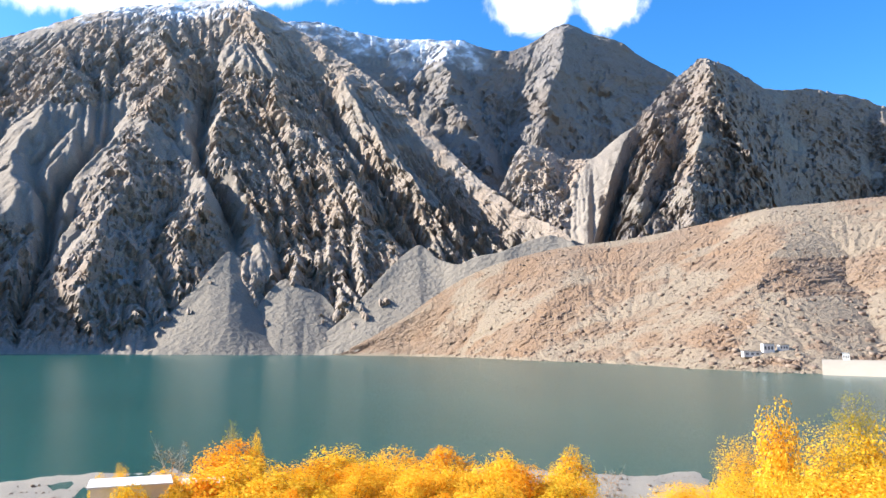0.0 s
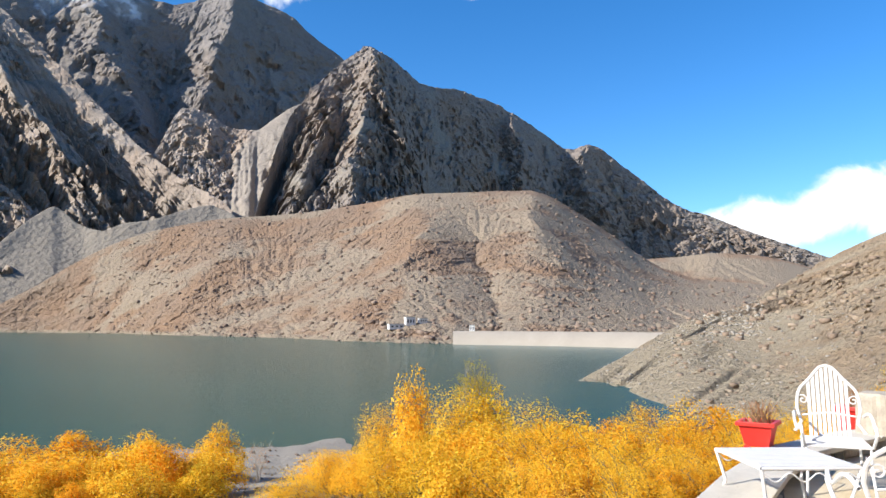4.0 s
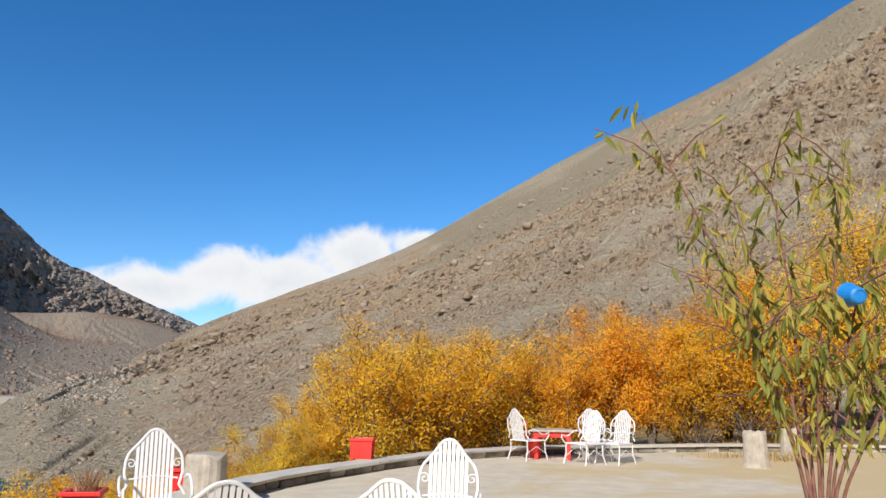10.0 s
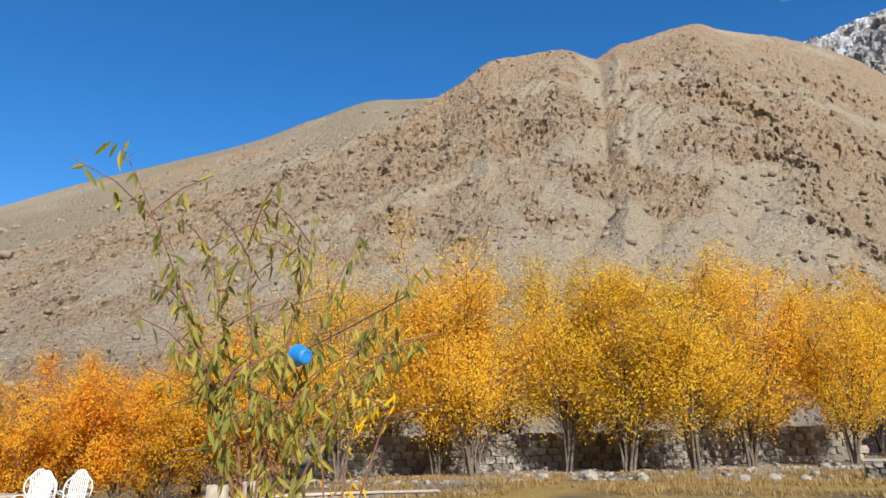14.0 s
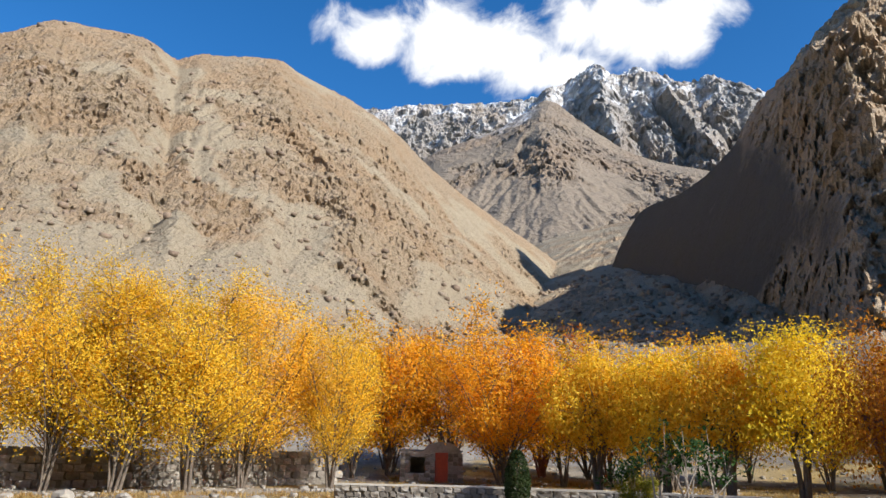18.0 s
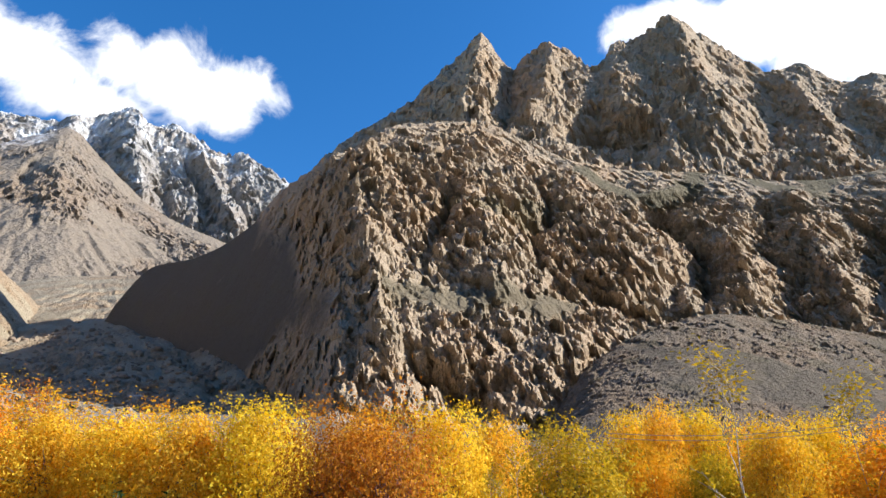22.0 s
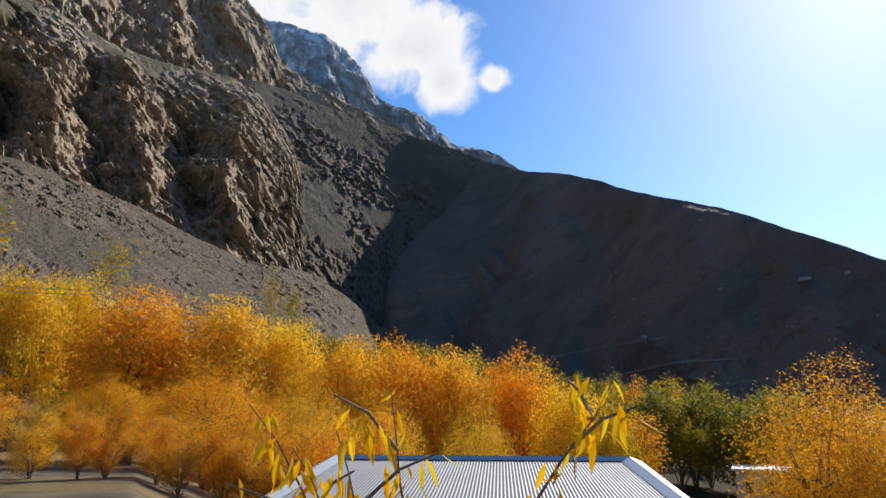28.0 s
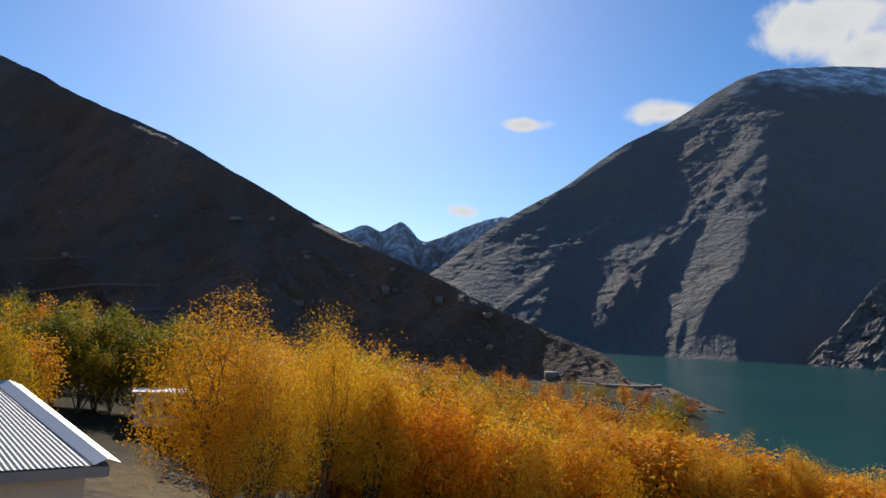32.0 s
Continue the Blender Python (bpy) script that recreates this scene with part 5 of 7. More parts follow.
for kind, az, d, el, w in (
        ("round_gold", 160.4, 42, 9.8, 6.0), ("round_yellow", 165.2, 40, 9.7, 6.0), ("round_gold", 169.6, 38, 10.3, 6.0), ("round_yellow", 174.2, 37, 11.2, 6.9), ("round_rust", 179.6, 29, 10.4, 6.4),
        ("round_rust", 184.0, 28, 10.8, 6.9), ("round_orange", 181.8, 40, 10.3, 5.5), ("round_yellow", 188.0, 36, 11.1, 6.1), ("round_gold", 192.2, 46, 9.9, 5.0), ("round_olive", 197.9, 38, 9.0, 7.2),
        ("round_yellow", 202.3, 54, 10.0, 4.2), ("round_gold", 204.5, 52, 10.5, 3.3), ("round_yellow", 207.2, 54, 10.0, 4.2), ("round_orange", 203.6, 46, 6.9, 4.2), ("round_olive", 207.4, 45, 6.5, 4.0),
        ("round_gold", 212.0, 44, 8.9, 5.0)):
    crown_tree(kind, az, d, el, w, group=GARDEN)
for kind, az, d, el, w in (
        ("round_yellow", 215.2, 48, 8.9, 4.6), ("round_orange", 219.0, 36, 7.9, 7.5), ("round_gold", 225.6, 37, 7.8, 7.4), ("round_yellow", 230.0, 38, 6.3, 5.0), ("round_gold", 234.4, 37, 4.9, 5.5),
        ("round_orange", 238.9, 38, 4.3, 5.2), ("round_gold", 242.8, 40, 4.1, 5.0), ("round_orange", 247.6, 42, 3.4, 5.2), ("round_yellow", 251.4, 38, 1.3, 4.6), ("round_olive", 254.6, 36, -0.7, 4.2),
        ("near_orange", 224.6, 27, 2.1, 7.9), ("near_gold", 231.2, 27, 0.9, 6.8), ("near_orange", 217.6, 28, 1.5, 5.9), ("near_gold", 237.4, 28, -0.1, 5.5), ("near_gold", 244.6, 31, -1.1, 5.5)):
    crown_tree(kind, az, d, el, w, group=GARDEN)
SLOPE = "autumn trees on the slope to the lake"
for kind, az, d, el, w in (("near_orange", 269.6, 27, 2.0, 11.0), ("near_gold", 272.2, 25, -2.0, 7.0), ("near_gold", 276.6, 30, 0.5, 6.4), ("round_gold", 280.6, 32, -1.6, 6.0), ("round_orange", 285.4, 33, -4.0, 6.6), ("round_gold", 291.4, 34, -5.4, 6.4), ("round_orange", 296.6, 36, -6.4, 6)):
    crown_tree(kind, az, d, el, w, group=SLOPE)
tree_row(("olive_a", "gold_a", "orange_a"), 275, 292, 9, 36, 44, ((275, 0), (281, -2.0), (292, -4.2)), 55, 0.6, SLOPE)
tree_row(("orange_b", "gold_b", "far_o"), 270, 316, 20, 56, 70, ((270, -1), (283, -3.2), (297, -5.5), (316, -8)), 56, 0.6, SLOPE)
tree_row(("far_o", "orange_d", "far_a"), 286, 322, 15, 80, 88, ((286, -4.6), (297, -6), (310, -7.2), (322, -8.8)), 57, 0.6, SLOPE)
tree_row(("gold_b", "orange_b"), 268, 300, 9, 40, 38, ((268, -2), (283, -5.5), (300, -9)), 58, 0.8, SLOPE)
tree_row(("olive_d", "green_a", "orange_d"), 228, 304, 44, 108, 135, ((228, 5), (240, 3.6), (250, 1.6), (262, 0.2), (275, -1.6), (290, -3.6), (304, -5)), 59, 0.5, "far trees below the dark slope")
tree_row(("olive_d", "rust_d", "orange_d"), 268, 305, 30, 185, 215, ((268, -0.9), (280, -1.7), (290, -2.7), (305, -3.9)), 64, 0.5, "far trees below the dark slope")
tree_row(("rust_d", "olive_d", "orange_d"), 226, 262, 18, 82, 92, ((226, 4.6), (240, 2.4), (250, 1.0), (262, -0.6)), 65, 0.5, "far trees below the dark slope")
tree_row(("orange_d", "rust_d", "olive_d"), 282, 304, 18, 104, 120, ((282, -2.9), (290, -3.6), (297, -4.3), (304, -5.0)), 66, 0.4, "far trees below the dark slope")
tree_row(("shrub_b", "shrub_a", "orange_b"), 213, 236, 10, 20, 22, ((213, -1.0), (225, -1.0), (236, -2.0)), 67, 0.6, GARDEN)
for az, d, el in ((228.6, 130, 9.6), (230.3, 128, 8.4)):
    tagged(plant("poplar", az, d, el), group="pair of poplars")
for az, d, el in ((209.7, 30, 13.0), (216.8, 34, 10.5)):
    tagged(plant("sapling", az, d, el), group="young poplars")

# ---------------------------------------------------------------- small builders
def box(bm, cx, cy, cz, sx, sy, sz, turn=0.0, taper=1.0):
    """A box with its centre at (cx, cy, cz); taper: width of the foot against the top."""
    vs = []
    c, s = math.cos(turn), math.sin(turn)
    for dz in (-0.5, 0.5):
        k = taper if dz < 0 else 1.0
        for dx, dy in ((-0.5, -0.5), (0.5, -0.5), (0.5, 0.5), (-0.5, 0.5)):
            x, y = dx * sx * k, dy * sy * k
            vs.append(bm.verts.new((cx + x * c - y * s, cy + x * s + y * c, cz + dz * sz)))
    for f in ((3, 2, 1, 0), (4, 5, 6, 7), (0, 1, 5, 4), (1, 2, 6, 5), (2, 3, 7, 6), (3, 0, 4, 7)):
        bm.faces.new([vs[i] for i in f])
    return vs


def bevelled(bm, width=0.01, segments=2):
    bmesh.ops.bevel(bm, geom=bm.edges[:], offset=width, segments=segments, affect='EDGES', profile=0.6)
    return bm


def box_mesh(sx, sy, sz, bev=0.0, taper=1.0):
    bm = bmesh.new()
    box(bm, 0, 0, sz / 2, sx, sy, sz, 0, taper)
    if bev:
        bevelled(bm, bev)
    return bm


def tube_mesh(paths, sides=6):
    tb = Tubes(sides)
    for pts, r in paths:
        rr = [r] * len(pts) if isinstance(r, (int, float)) else r
        tb.add(pts, rr)
    v, f = np.concatenate(tb.v), np.concatenate(tb.f)
    return v.tolist(), [], f.tolist()


def thing(name, label, category, loc=(0, 0, 0), turn=0.0, group=""):
    ob = tagged(new(name), label, category, group)
    ob.matrix_basis = Matrix.LocRotScale(loc, Euler((0, 0, turn)), None)
    return ob


def simple(name, base, rough=0.6, metal=0.0, vary=0.15, scale=8.0, relief=0.004, worn=None):
    """A plain surface with mottling, wear and fine relief."""
    m, nt, bsdf = material(name)
    co = nt.nodes.new("ShaderNodeTexCoord").outputs["Object"]
    n1 = noise_tex(nt, co, scale, 6, 0.6)
    n2 = noise_tex(nt, co, scale * 7, 6, 0.7)
    lo, hi = tuple(c * (1 - vary) for c in base), tuple(min(1, c * (1 + vary)) for c in base)
    col = mixed(nt, 0.35, ramp(nt, n1, (0.3, lo), (0.7, hi)), ramp(nt, n2, (0.3, lo), (0.7, hi)))
    if worn:
        col = mixed(nt, ramp(nt, n2, (0.62, (0, 0, 0)), (0.72, (1, 1, 1))), col, worn)
    nt.links.new(col, bsdf.inputs["Base Color"])
    bsdf.inputs["Roughness"].default_value, bsdf.inputs["Metallic"].default_value = rough, metal
    nt.links.new(bump(nt, n2, relief, 0.7), bsdf.inputs["Normal"])
    return m


MAT["white_paint"] = simple("chalky_white_paint", (0.72, 0.71, 0.7), 0.5, 0, 0.06, 12, 0.002, (0.5, 0.42, 0.36))
MAT["red_paint"] = simple("bright_red_paint", (0.72, 0.035, 0.025), 0.45, 0, 0.12, 9, 0.002, (0.5, 0.03, 0.025))
MAT["red_cloth"] = simple("dark_red_cloth", (0.4, 0.02, 0.04), 0.9, 0, 0.25, 14, 0.004)
MAT["stone"] = simple("grey_field_stone", (0.36, 0.33, 0.285), 0.92, 0, 0.4, 3, 0.02)
MAT["dark_stone"] = simple("dark_field_stone", (0.2, 0.18, 0.152), 0.92, 0, 0.4, 3, 0.02)
MAT["mortar"] = simple("grey_mortar", (0.3, 0.28, 0.245), 0.95, 0, 0.2, 5, 0.01)
MAT["cement"] = simple("pale_worn_cement", (0.52, 0.48, 0.41), 0.92, 0, 0.18, 2.5, 0.006, (0.33, 0.3, 0.25))
MAT["stump"] = simple("weathered_grey_wood", (0.4, 0.35, 0.28), 0.9, 0, 0.35, 5, 0.012)
MAT["plaster"] = simple("cream_plaster", (0.8, 0.75, 0.63), 0.85, 0, 0.1, 2, 0.004, (0.5, 0.46, 0.4))
MAT["tin"] = simple("galvanised_tin", (0.29, 0.285, 0.275), 0.55, 0.05, 0.12, 1.5, 0.001, (0.42, 0.38, 0.34))
MAT["tin_cap"] = simple("bright_tin_flashing", (0.6, 0.59, 0.57), 0.4, 0.5, 0.08, 2, 0.001)
MAT["brick_red"] = simple("red_painted_wall", (0.38, 0.055, 0.035), 0.8, 0, 0.2, 3, 0.006)
MAT["glass"] = simple("dusty_window_glass", (0.09, 0.1, 0.11), 0.12, 0, 0.2, 2, 0.0005)
MAT["frame_grey"] = simple("grey_window_frame", (0.4, 0.4, 0.38), 0.6, 0, 0.1, 6, 0.002)
MAT["blue_plastic"] = simple("blue_plastic", (0.02, 0.22, 0.6), 0.35, 0, 0.1, 10, 0.001)
MAT["wire"] = simple("dull_wire", (0.18, 0.12, 0.1), 0.6, 0.3, 0.2, 9, 0.001)
MAT["dry_plant"] = simple("dry_brown_stalks", (0.3, 0.17, 0.09), 0.9, 0, 0.3, 12, 0.002)
MAT["dam_face"] = simple("pale_concrete_facing", (0.31, 0.275, 0.23), 0.9, 0, 0.1, 0.05, 0.2)
MAT["dark_green"] = leaf_material("dark_green_leaves", (0.02, 0.045, 0.012), (0.04, 0.075, 0.02), (0.075, 0.11, 0.03))
MAT["yellow_leaf"] = leaf_material("bright_yellow_long_leaves", (0.8, 0.45, 0.01), (0.9, 0.6, 0.02), (0.8, 0.65, 0.05))


# ---------------------------------------------------------------- the terrace
KERB_KNOTS = ((-1.6, 2.6), (0.6, 3.4), (3.9, 4.0), (6.4, 5.6), (9.8, 6.1), (14.8, 5.2), (18.0, 3.5), (20.0, 1.0), (21.9, -1.9), (23.2, -6.0), (22.6, -10.5))


def kerb_point(s):
    ks = np.arange(len(KERB_KNOTS))
    return np.array([float(curve_through(np.array([s]), ks, [k[i] for k in KERB_KNOTS])[0]) for i in (0, 1)])


def build_terrace():
    m, nt, bsdf = material("worn_concrete_floor")
    pos = position(nt)
    broad = noise_tex(nt, pos, 0.35, 6, 0.6)
    mid = noise_tex(nt, pos, 2.3, 8, 0.65)
    fine = noise_tex(nt, pos, 40, 6, 0.7)
    col = ramp(nt, mid, (0.3, (0.5, 0.425, 0.31)), (0.7, (0.66, 0.57, 0.43)))
    dust = ramp(nt, fine, (0.3, (0.46, 0.34, 0.17)), (0.7, (0.64, 0.5, 0.28)))
    east = nt.nodes.new("ShaderNodeSeparateXYZ")
    nt.links.new(pos, east.inputs[0])
    span = node(nt, "MapRange")
    span.inputs["From Min"].default_value, span.inputs["From Max"].default_value = 4.0, -6.0
    span.inputs["To Min"].default_value, span.inputs["To Max"].default_value = -0.06, 0.24
    nt.links.new(east.outputs["Y"], span.inputs["Value"])
    both = nt.nodes.new("ShaderNodeMath")
    nt.links.new(broad, both.inputs[0])
    nt.links.new(span.outputs[0], both.inputs[1])
    col = mixed(nt, ramp(nt, both.outputs[0], (0.5, (0, 0, 0)), (0.62, (1, 1, 1))), col, dust)
    col = mixed(nt, ramp(nt, mid, (0.64, (0, 0, 0)), (0.74, (0.7, 0.7, 0.7))), col, (0.27, 0.245, 0.2))
    nt.links.new(col, bsdf.inputs["Base Color"])
    bsdf.inputs["Roughness"].default_value = 0.92
    nt.links.new(bump(nt, fine, 0.006, 0.7, bump(nt, mid, 0.02, 0.6)), bsdf.inputs["Normal"])
    edge = [kerb_point(s) for s in np.linspace(0, len(KERB_KNOTS) - 1, 60)]
    ring = [tuple(p) for p in edge] + [(16, -14), (4, -13), (-1.4, -9), (-1.8, -3)]
    bm = bmesh.new()
    top = [bm.verts.new((x, y, 0.0)) for x, y in ring]
    low = [bm.verts.new((x, y, -3.2)) for x, y in ring]
    bm.faces.new(top[::-1])
    for i in range(len(ring)):
        j = (i + 1) % len(ring)
        bm.faces.new((top[i], top[j], low[j], low[i]))
    bmesh.ops.recalc_face_normals(bm, faces=bm.faces[:])
    tagged(part("terrace_floor", bm, m), "worn grey concrete terrace floor with dusty straw patches", "floor", kind="structure")

    kerb = tagged(new("terrace_kerb"), "low cement-topped stone kerb round the terrace", "kerb", kind="structure")
    rng = random.Random(5)
    last = len(KERB_KNOTS) - 1.0
    fine = [kerb_point(s) for s in np.arange(0, last, 0.004)]

    def pieces(lo, hi):
        """Cut the line of the kerb into runs of random length."""
        p, want, out = fine[0], rng.uniform(lo, hi), []
        for q in fine:
            if np.linalg.norm(q - p) >= want:
                out.append((p, q))
                p, want = q, rng.uniform(lo, hi)
        return out

    def shapes(count, sx, sy, sz, jitter, bev, mats):
        out = []
        for k in range(count):
            bm = box_mesh(sx, sy, sz, 0)
            for v in bm.verts:
                v.co += Vector([rng.uniform(-j, j) for j in jitter])
            bevelled(bm, bev, 2)
            me = bpy.data.meshes.new("kerb_piece")
            bm.to_mesh(me)
            bm.free()
            me.materials.append(mats[k % len(mats)])
            out.append(me)
        return out

    def lay(name, p, q, shape, inward, z, fill, tall=1.0):
        d = q - p
        n = np.array([d[1], -d[0]]) / (np.linalg.norm(d) + 1e-9)
        c = (p + q) / 2 + n * inward
        ob = new(name, shape)
        ob.parent = kerb
        ob.matrix_basis = Matrix.LocRotScale((c[0], c[1], z), Euler((0, 0, math.atan2(d[1], d[0]))), (float(np.linalg.norm(d)) * fill, 1, tall))

    caps = shapes(5, 1.0, 0.5, 0.06, (0.0, 0.02, 0.006), 0.012, (MAT["cement"],))
    rough = shapes(8, 1.0, 0.34, 0.135, (0.05, 0.035, 0.02), 0.025, (MAT["dark_stone"], MAT["stone"], MAT["dark_stone"]))
    for p, q in pieces(1.3, 2.1):
        lay("coping", p, q, caps[rng.randrange(5)], 0.2, 0.13, 1.004)
    for p, q in pieces(0.22, 0.5):
        lay("kerb_stone", p, q, rough[rng.randrange(8)], 0.22, -0.005, 0.94, rng.uniform(0.92, 1.0))


build_terrace()


# ---------------------------------------------------------------- garden furniture
CROWN = ((0.0, 0.0), (0.09, 0.014), (0.18, 0.062), (0.27, 0.122), (0.36, 0.172), (0.44, 0.222), (0.488, 0.3), (0.5, 0.4))


def crown_drop(a, low):
    """How far the back's outline lies below its peak at a share of the width from the middle."""
    return float(np.interp(a, [k[0] for k in CROWN], [k[1] for k in CROWN])) * low


def ogee(width, peak, low):
    """The outline of a chair's back: upright sides, hollow shoulders and a rounded crown."""
    half = np.array(CROWN) * np.array([width, -low]) + np.array([0, peak])
    t = np.linspace(0, len(CROWN) - 1, 22)
    xs, zs = curve_through(t, np.arange(len(CROWN)), half[:, 0]), curve_through(t, np.arange(len(CROWN)), half[:, 1])
    right = [(float(x), 0.0, float(z)) for x, z in zip(xs, zs)]
    return [(-x, y, z) for x, y, z in right[:0:-1]] + right


def scroll(cx, cz, r, turns=1.6, hand=1):
    return [(cx + hand * r * (1 - t) * math.cos(t * turns * 6.28), 0.0, cz + r * (1 - t) * math.sin(t * turns * 6.28)) for t in np.linspace(0, 0.85, 16)]


def garden_chair(name, label, width, peak, loc, face, group, slats=9, seat_h=0.42):
    """A white iron chair with a slatted crowned back. face: the turn to which the sitter looks."""
    ob = thing(name, label, "chair", loc, -radians(face), group)
    w = MAT["white_paint"]
    low = 1.0 if peak > 1.0 else 0.8
    shoulder = peak - 0.3 * low
    rake = 0.2

    def lean_back(pts):
        return [(x, y - 0.27 - rake * (z - seat_h), z) for x, y, z in pts]

    out = ogee(width, peak, low)
    side = [(-width / 2 - 0.03, 0, seat_h + 0.05), (-width / 2 + 0.03, 0, seat_h + 0.14)]
    frame_pts = side + out + [(-x, y, z) for x, y, z in side[::-1]]
    part("back_frame", tube_mesh([(lean_back(frame_pts), 0.014)], 6), w, ob)
    xs = np.linspace(-width * 0.3, width * 0.3, slats)
    for x in xs:
        ztop = peak - crown_drop(abs(x) / width, low) - 0.008
        bm = bmesh.new()
        pts = [(x, 0, seat_h - 0.01), (x, 0, (seat_h + ztop) / 2), (x, 0, ztop)]
        prev = None
        for (px, py, pz) in lean_back(pts):
            row = [bm.verts.new((px + dx, py + dy, pz)) for dx, dy in ((-0.014, -0.003), (0.014, -0.003), (0.014, 0.003), (-0.014, 0.003))]
            if prev:
                for i in range(4):
                    j = (i + 1) % 4
                    bm.faces.new((prev[i], prev[j], row[j], row[i]))
            else:
                bm.faces.new(row[::-1])
            prev = row
        bm.faces.new(prev)
        part("back_slat", bm, w, ob)
    part("cross_rail", tube_mesh([(lean_back([(-width * 0.42, 0, seat_h + 0.2), (0, 0, seat_h + 0.23), (width * 0.42, 0, seat_h + 0.2)]), 0.009)], 5), w, ob)
    for hand in (-1, 1):
        part("scroll", tube_mesh([(lean_back(scroll(hand * width * 0.4, shoulder - 0.02, 0.05, hand=hand)), 0.006)], 5), w, ob)
        t = np.linspace(0, 1, 14)
        arm = [(hand * (width / 2 + 0.02 + 0.03 * math.sin(3.14 * k)), -0.3 + 0.62 * k, seat_h + 0.2 + 0.05 * math.sin(6.28 * k) - 0.02 * k) for k in t]
        arm += [(hand * (width / 2 + 0.02), 0.34, seat_h + 0.12), (hand * (width / 2 + 0.01), 0.3, seat_h + 0.06), (hand * width / 2, 0.25, seat_h)]
        part("armrest", tube_mesh([(arm, 0.013)], 6), w, ob)
        part("leg", tube_mesh([([(hand * width * 0.47, 0.24, seat_h), (hand * width * 0.47, 0.25, 0.2), (hand * width * 0.5, 0.31, 0.0)], 0.013)], 6), w, ob)
        part("leg", tube_mesh([([(hand * width * 0.45, -0.27, seat_h), (hand * width * 0.46, -0.27, 0.2), (hand * width * 0.5, -0.34, 0.0)], 0.013)], 6), w, ob)
        part("brace", tube_mesh([([(hand * width * 0.47, 0.25, 0.16), (hand * width * 0.46, 0, 0.3), (hand * width * 0.46, -0.28, 0.16)], 0.007)], 5), w, ob)
    part("seat_frame", tube_mesh([([(-width * 0.47, -0.27, seat_h), (-width * 0.47, 0.25, seat_h), (width * 0.47, 0.25, seat_h), (width * 0.47, -0.27, seat_h), (-width * 0.47, -0.27, seat_h)], 0.012)], 6), w, ob)
    for y in np.linspace(-0.24, 0.23, 9):
        bm = bmesh.new()
        box(bm, 0, y, seat_h + 0.014, width * 0.94, 0.032, 0.006)
        part("seat_slat", bm, w, ob)
    return ob


WHITE = "white iron chairs on the terrace"
TALL = "white iron garden chair with a tall crowned slatted back"
LOW = "wide low-backed white iron settee with scrolls"
garden_chair("garden_chair", TALL, 0.53, 1.08, at(53.5, 7.75), 228, WHITE)
garden_chair("garden_chair", TALL, 0.51, 1.08, at(73.5, 6.35), 262, WHITE)
garden_chair("iron_settee", LOW, 0.7, 0.94, at(57.2, 5.35), 40, WHITE, 11, 0.38)
garden_chair("iron_settee", LOW, 0.7, 0.93, at(71.9, 5.45), 100, WHITE, 11, 0.38)
SET = "white iron chairs round the red table"
garden_chair("garden_chair", TALL, 0.6, 1.1, at(79.9, 17.1), 128, SET)
garden_chair("garden_chair", TALL, 0.6, 1.1, at(84.0, 16.4), 305, SET)
garden_chair("garden_chair", TALL, 0.6, 1.1, at(84.9, 17.7), 245, SET)
garden_chair("garden_chair", TALL, 0.6, 1.1, at(86.2, 16.7), 300, SET)


def low_table(loc, face):
    ob = thing("slatted_table", "low white iron table with a slatted top", "table", loc, -radians(face))
    w = MAT["white_paint"]
    h, a, b = 0.46, 0.36, 0.4
    part("top_frame", tube_mesh([([(-a, -b, h), (a, -b, h), (a, b, h), (-a, b, h), (-a, -b, h)], 0.014)], 6), w, ob)
    for y in np.linspace(-b + 0.04, b - 0.04, 15):
        bm = bmesh.new()
        box(bm, 0, y, h + 0.012, 2 * a - 0.02, 0.036, 0.006)
        part("top_slat", bm, w, ob)
    for sx in (-1, 1):
        for sy in (-1, 1):
            part("leg", tube_mesh([([(sx * a, sy * b, h), (sx * a * 0.86, sy * b * 0.86, h * 0.5), (sx * a * 1.05, sy * b * 1.05, 0.0)], 0.013)], 6), w, ob)
    for sy in (-1, 1):
        pts = [(x, sy * b, h - 0.06 + 0.03 * math.sin(x * 30)) for x in np.linspace(-a, a, 40)]
        part("wavy_apron", tube_mesh([(pts, 0.006)], 5), w, ob)
    return ob


low_table(at(50.2, 6.5), 25)


def red_table(loc, face):
    ob = thing("red_table", "red wooden terrace table with thick legs", "table", loc, -radians(face))
    part("tabletop", bevelled(box_mesh(0.95, 0.75, 0.05)), MAT["stump"], ob).location = (0, 0, 0.6)
    part("apron", bevelled(box_mesh(0.82, 0.62, 0.12)), MAT["red_paint"], ob).location = (0, 0, 0.478)
    for sx in (-1, 1):
        for sy in (-1, 1):
            part("leg", bevelled(box_mesh(0.09, 0.09, 0.478)), MAT["red_paint"], ob).location = (sx * 0.36, sy * 0.26, 0)
    return ob


red_table(at(81.7, 17.5), 82)


def red_bench(loc, face):
    ob = thing("red_bench", "red painted bench behind the white chairs", "bench", loc, -radians(face))
    part("seat", bevelled(box_mesh(1.3, 0.36, 0.05)), MAT["red_paint"], ob).location = (0, 0, 0.4)
    for sx in (-1, 1):
        part("leg", bevelled(box_mesh(0.08, 0.32, 0.4)), MAT["red_paint"], ob).location = (sx * 0.52, 0, 0)
    part("backrest", bevelled(box_mesh(1.3, 0.05, 0.3)), MAT["red_paint"], ob).location = (0, -0.17, 0.45)
    return ob


red_bench(at(80.3, 18.1), 170)


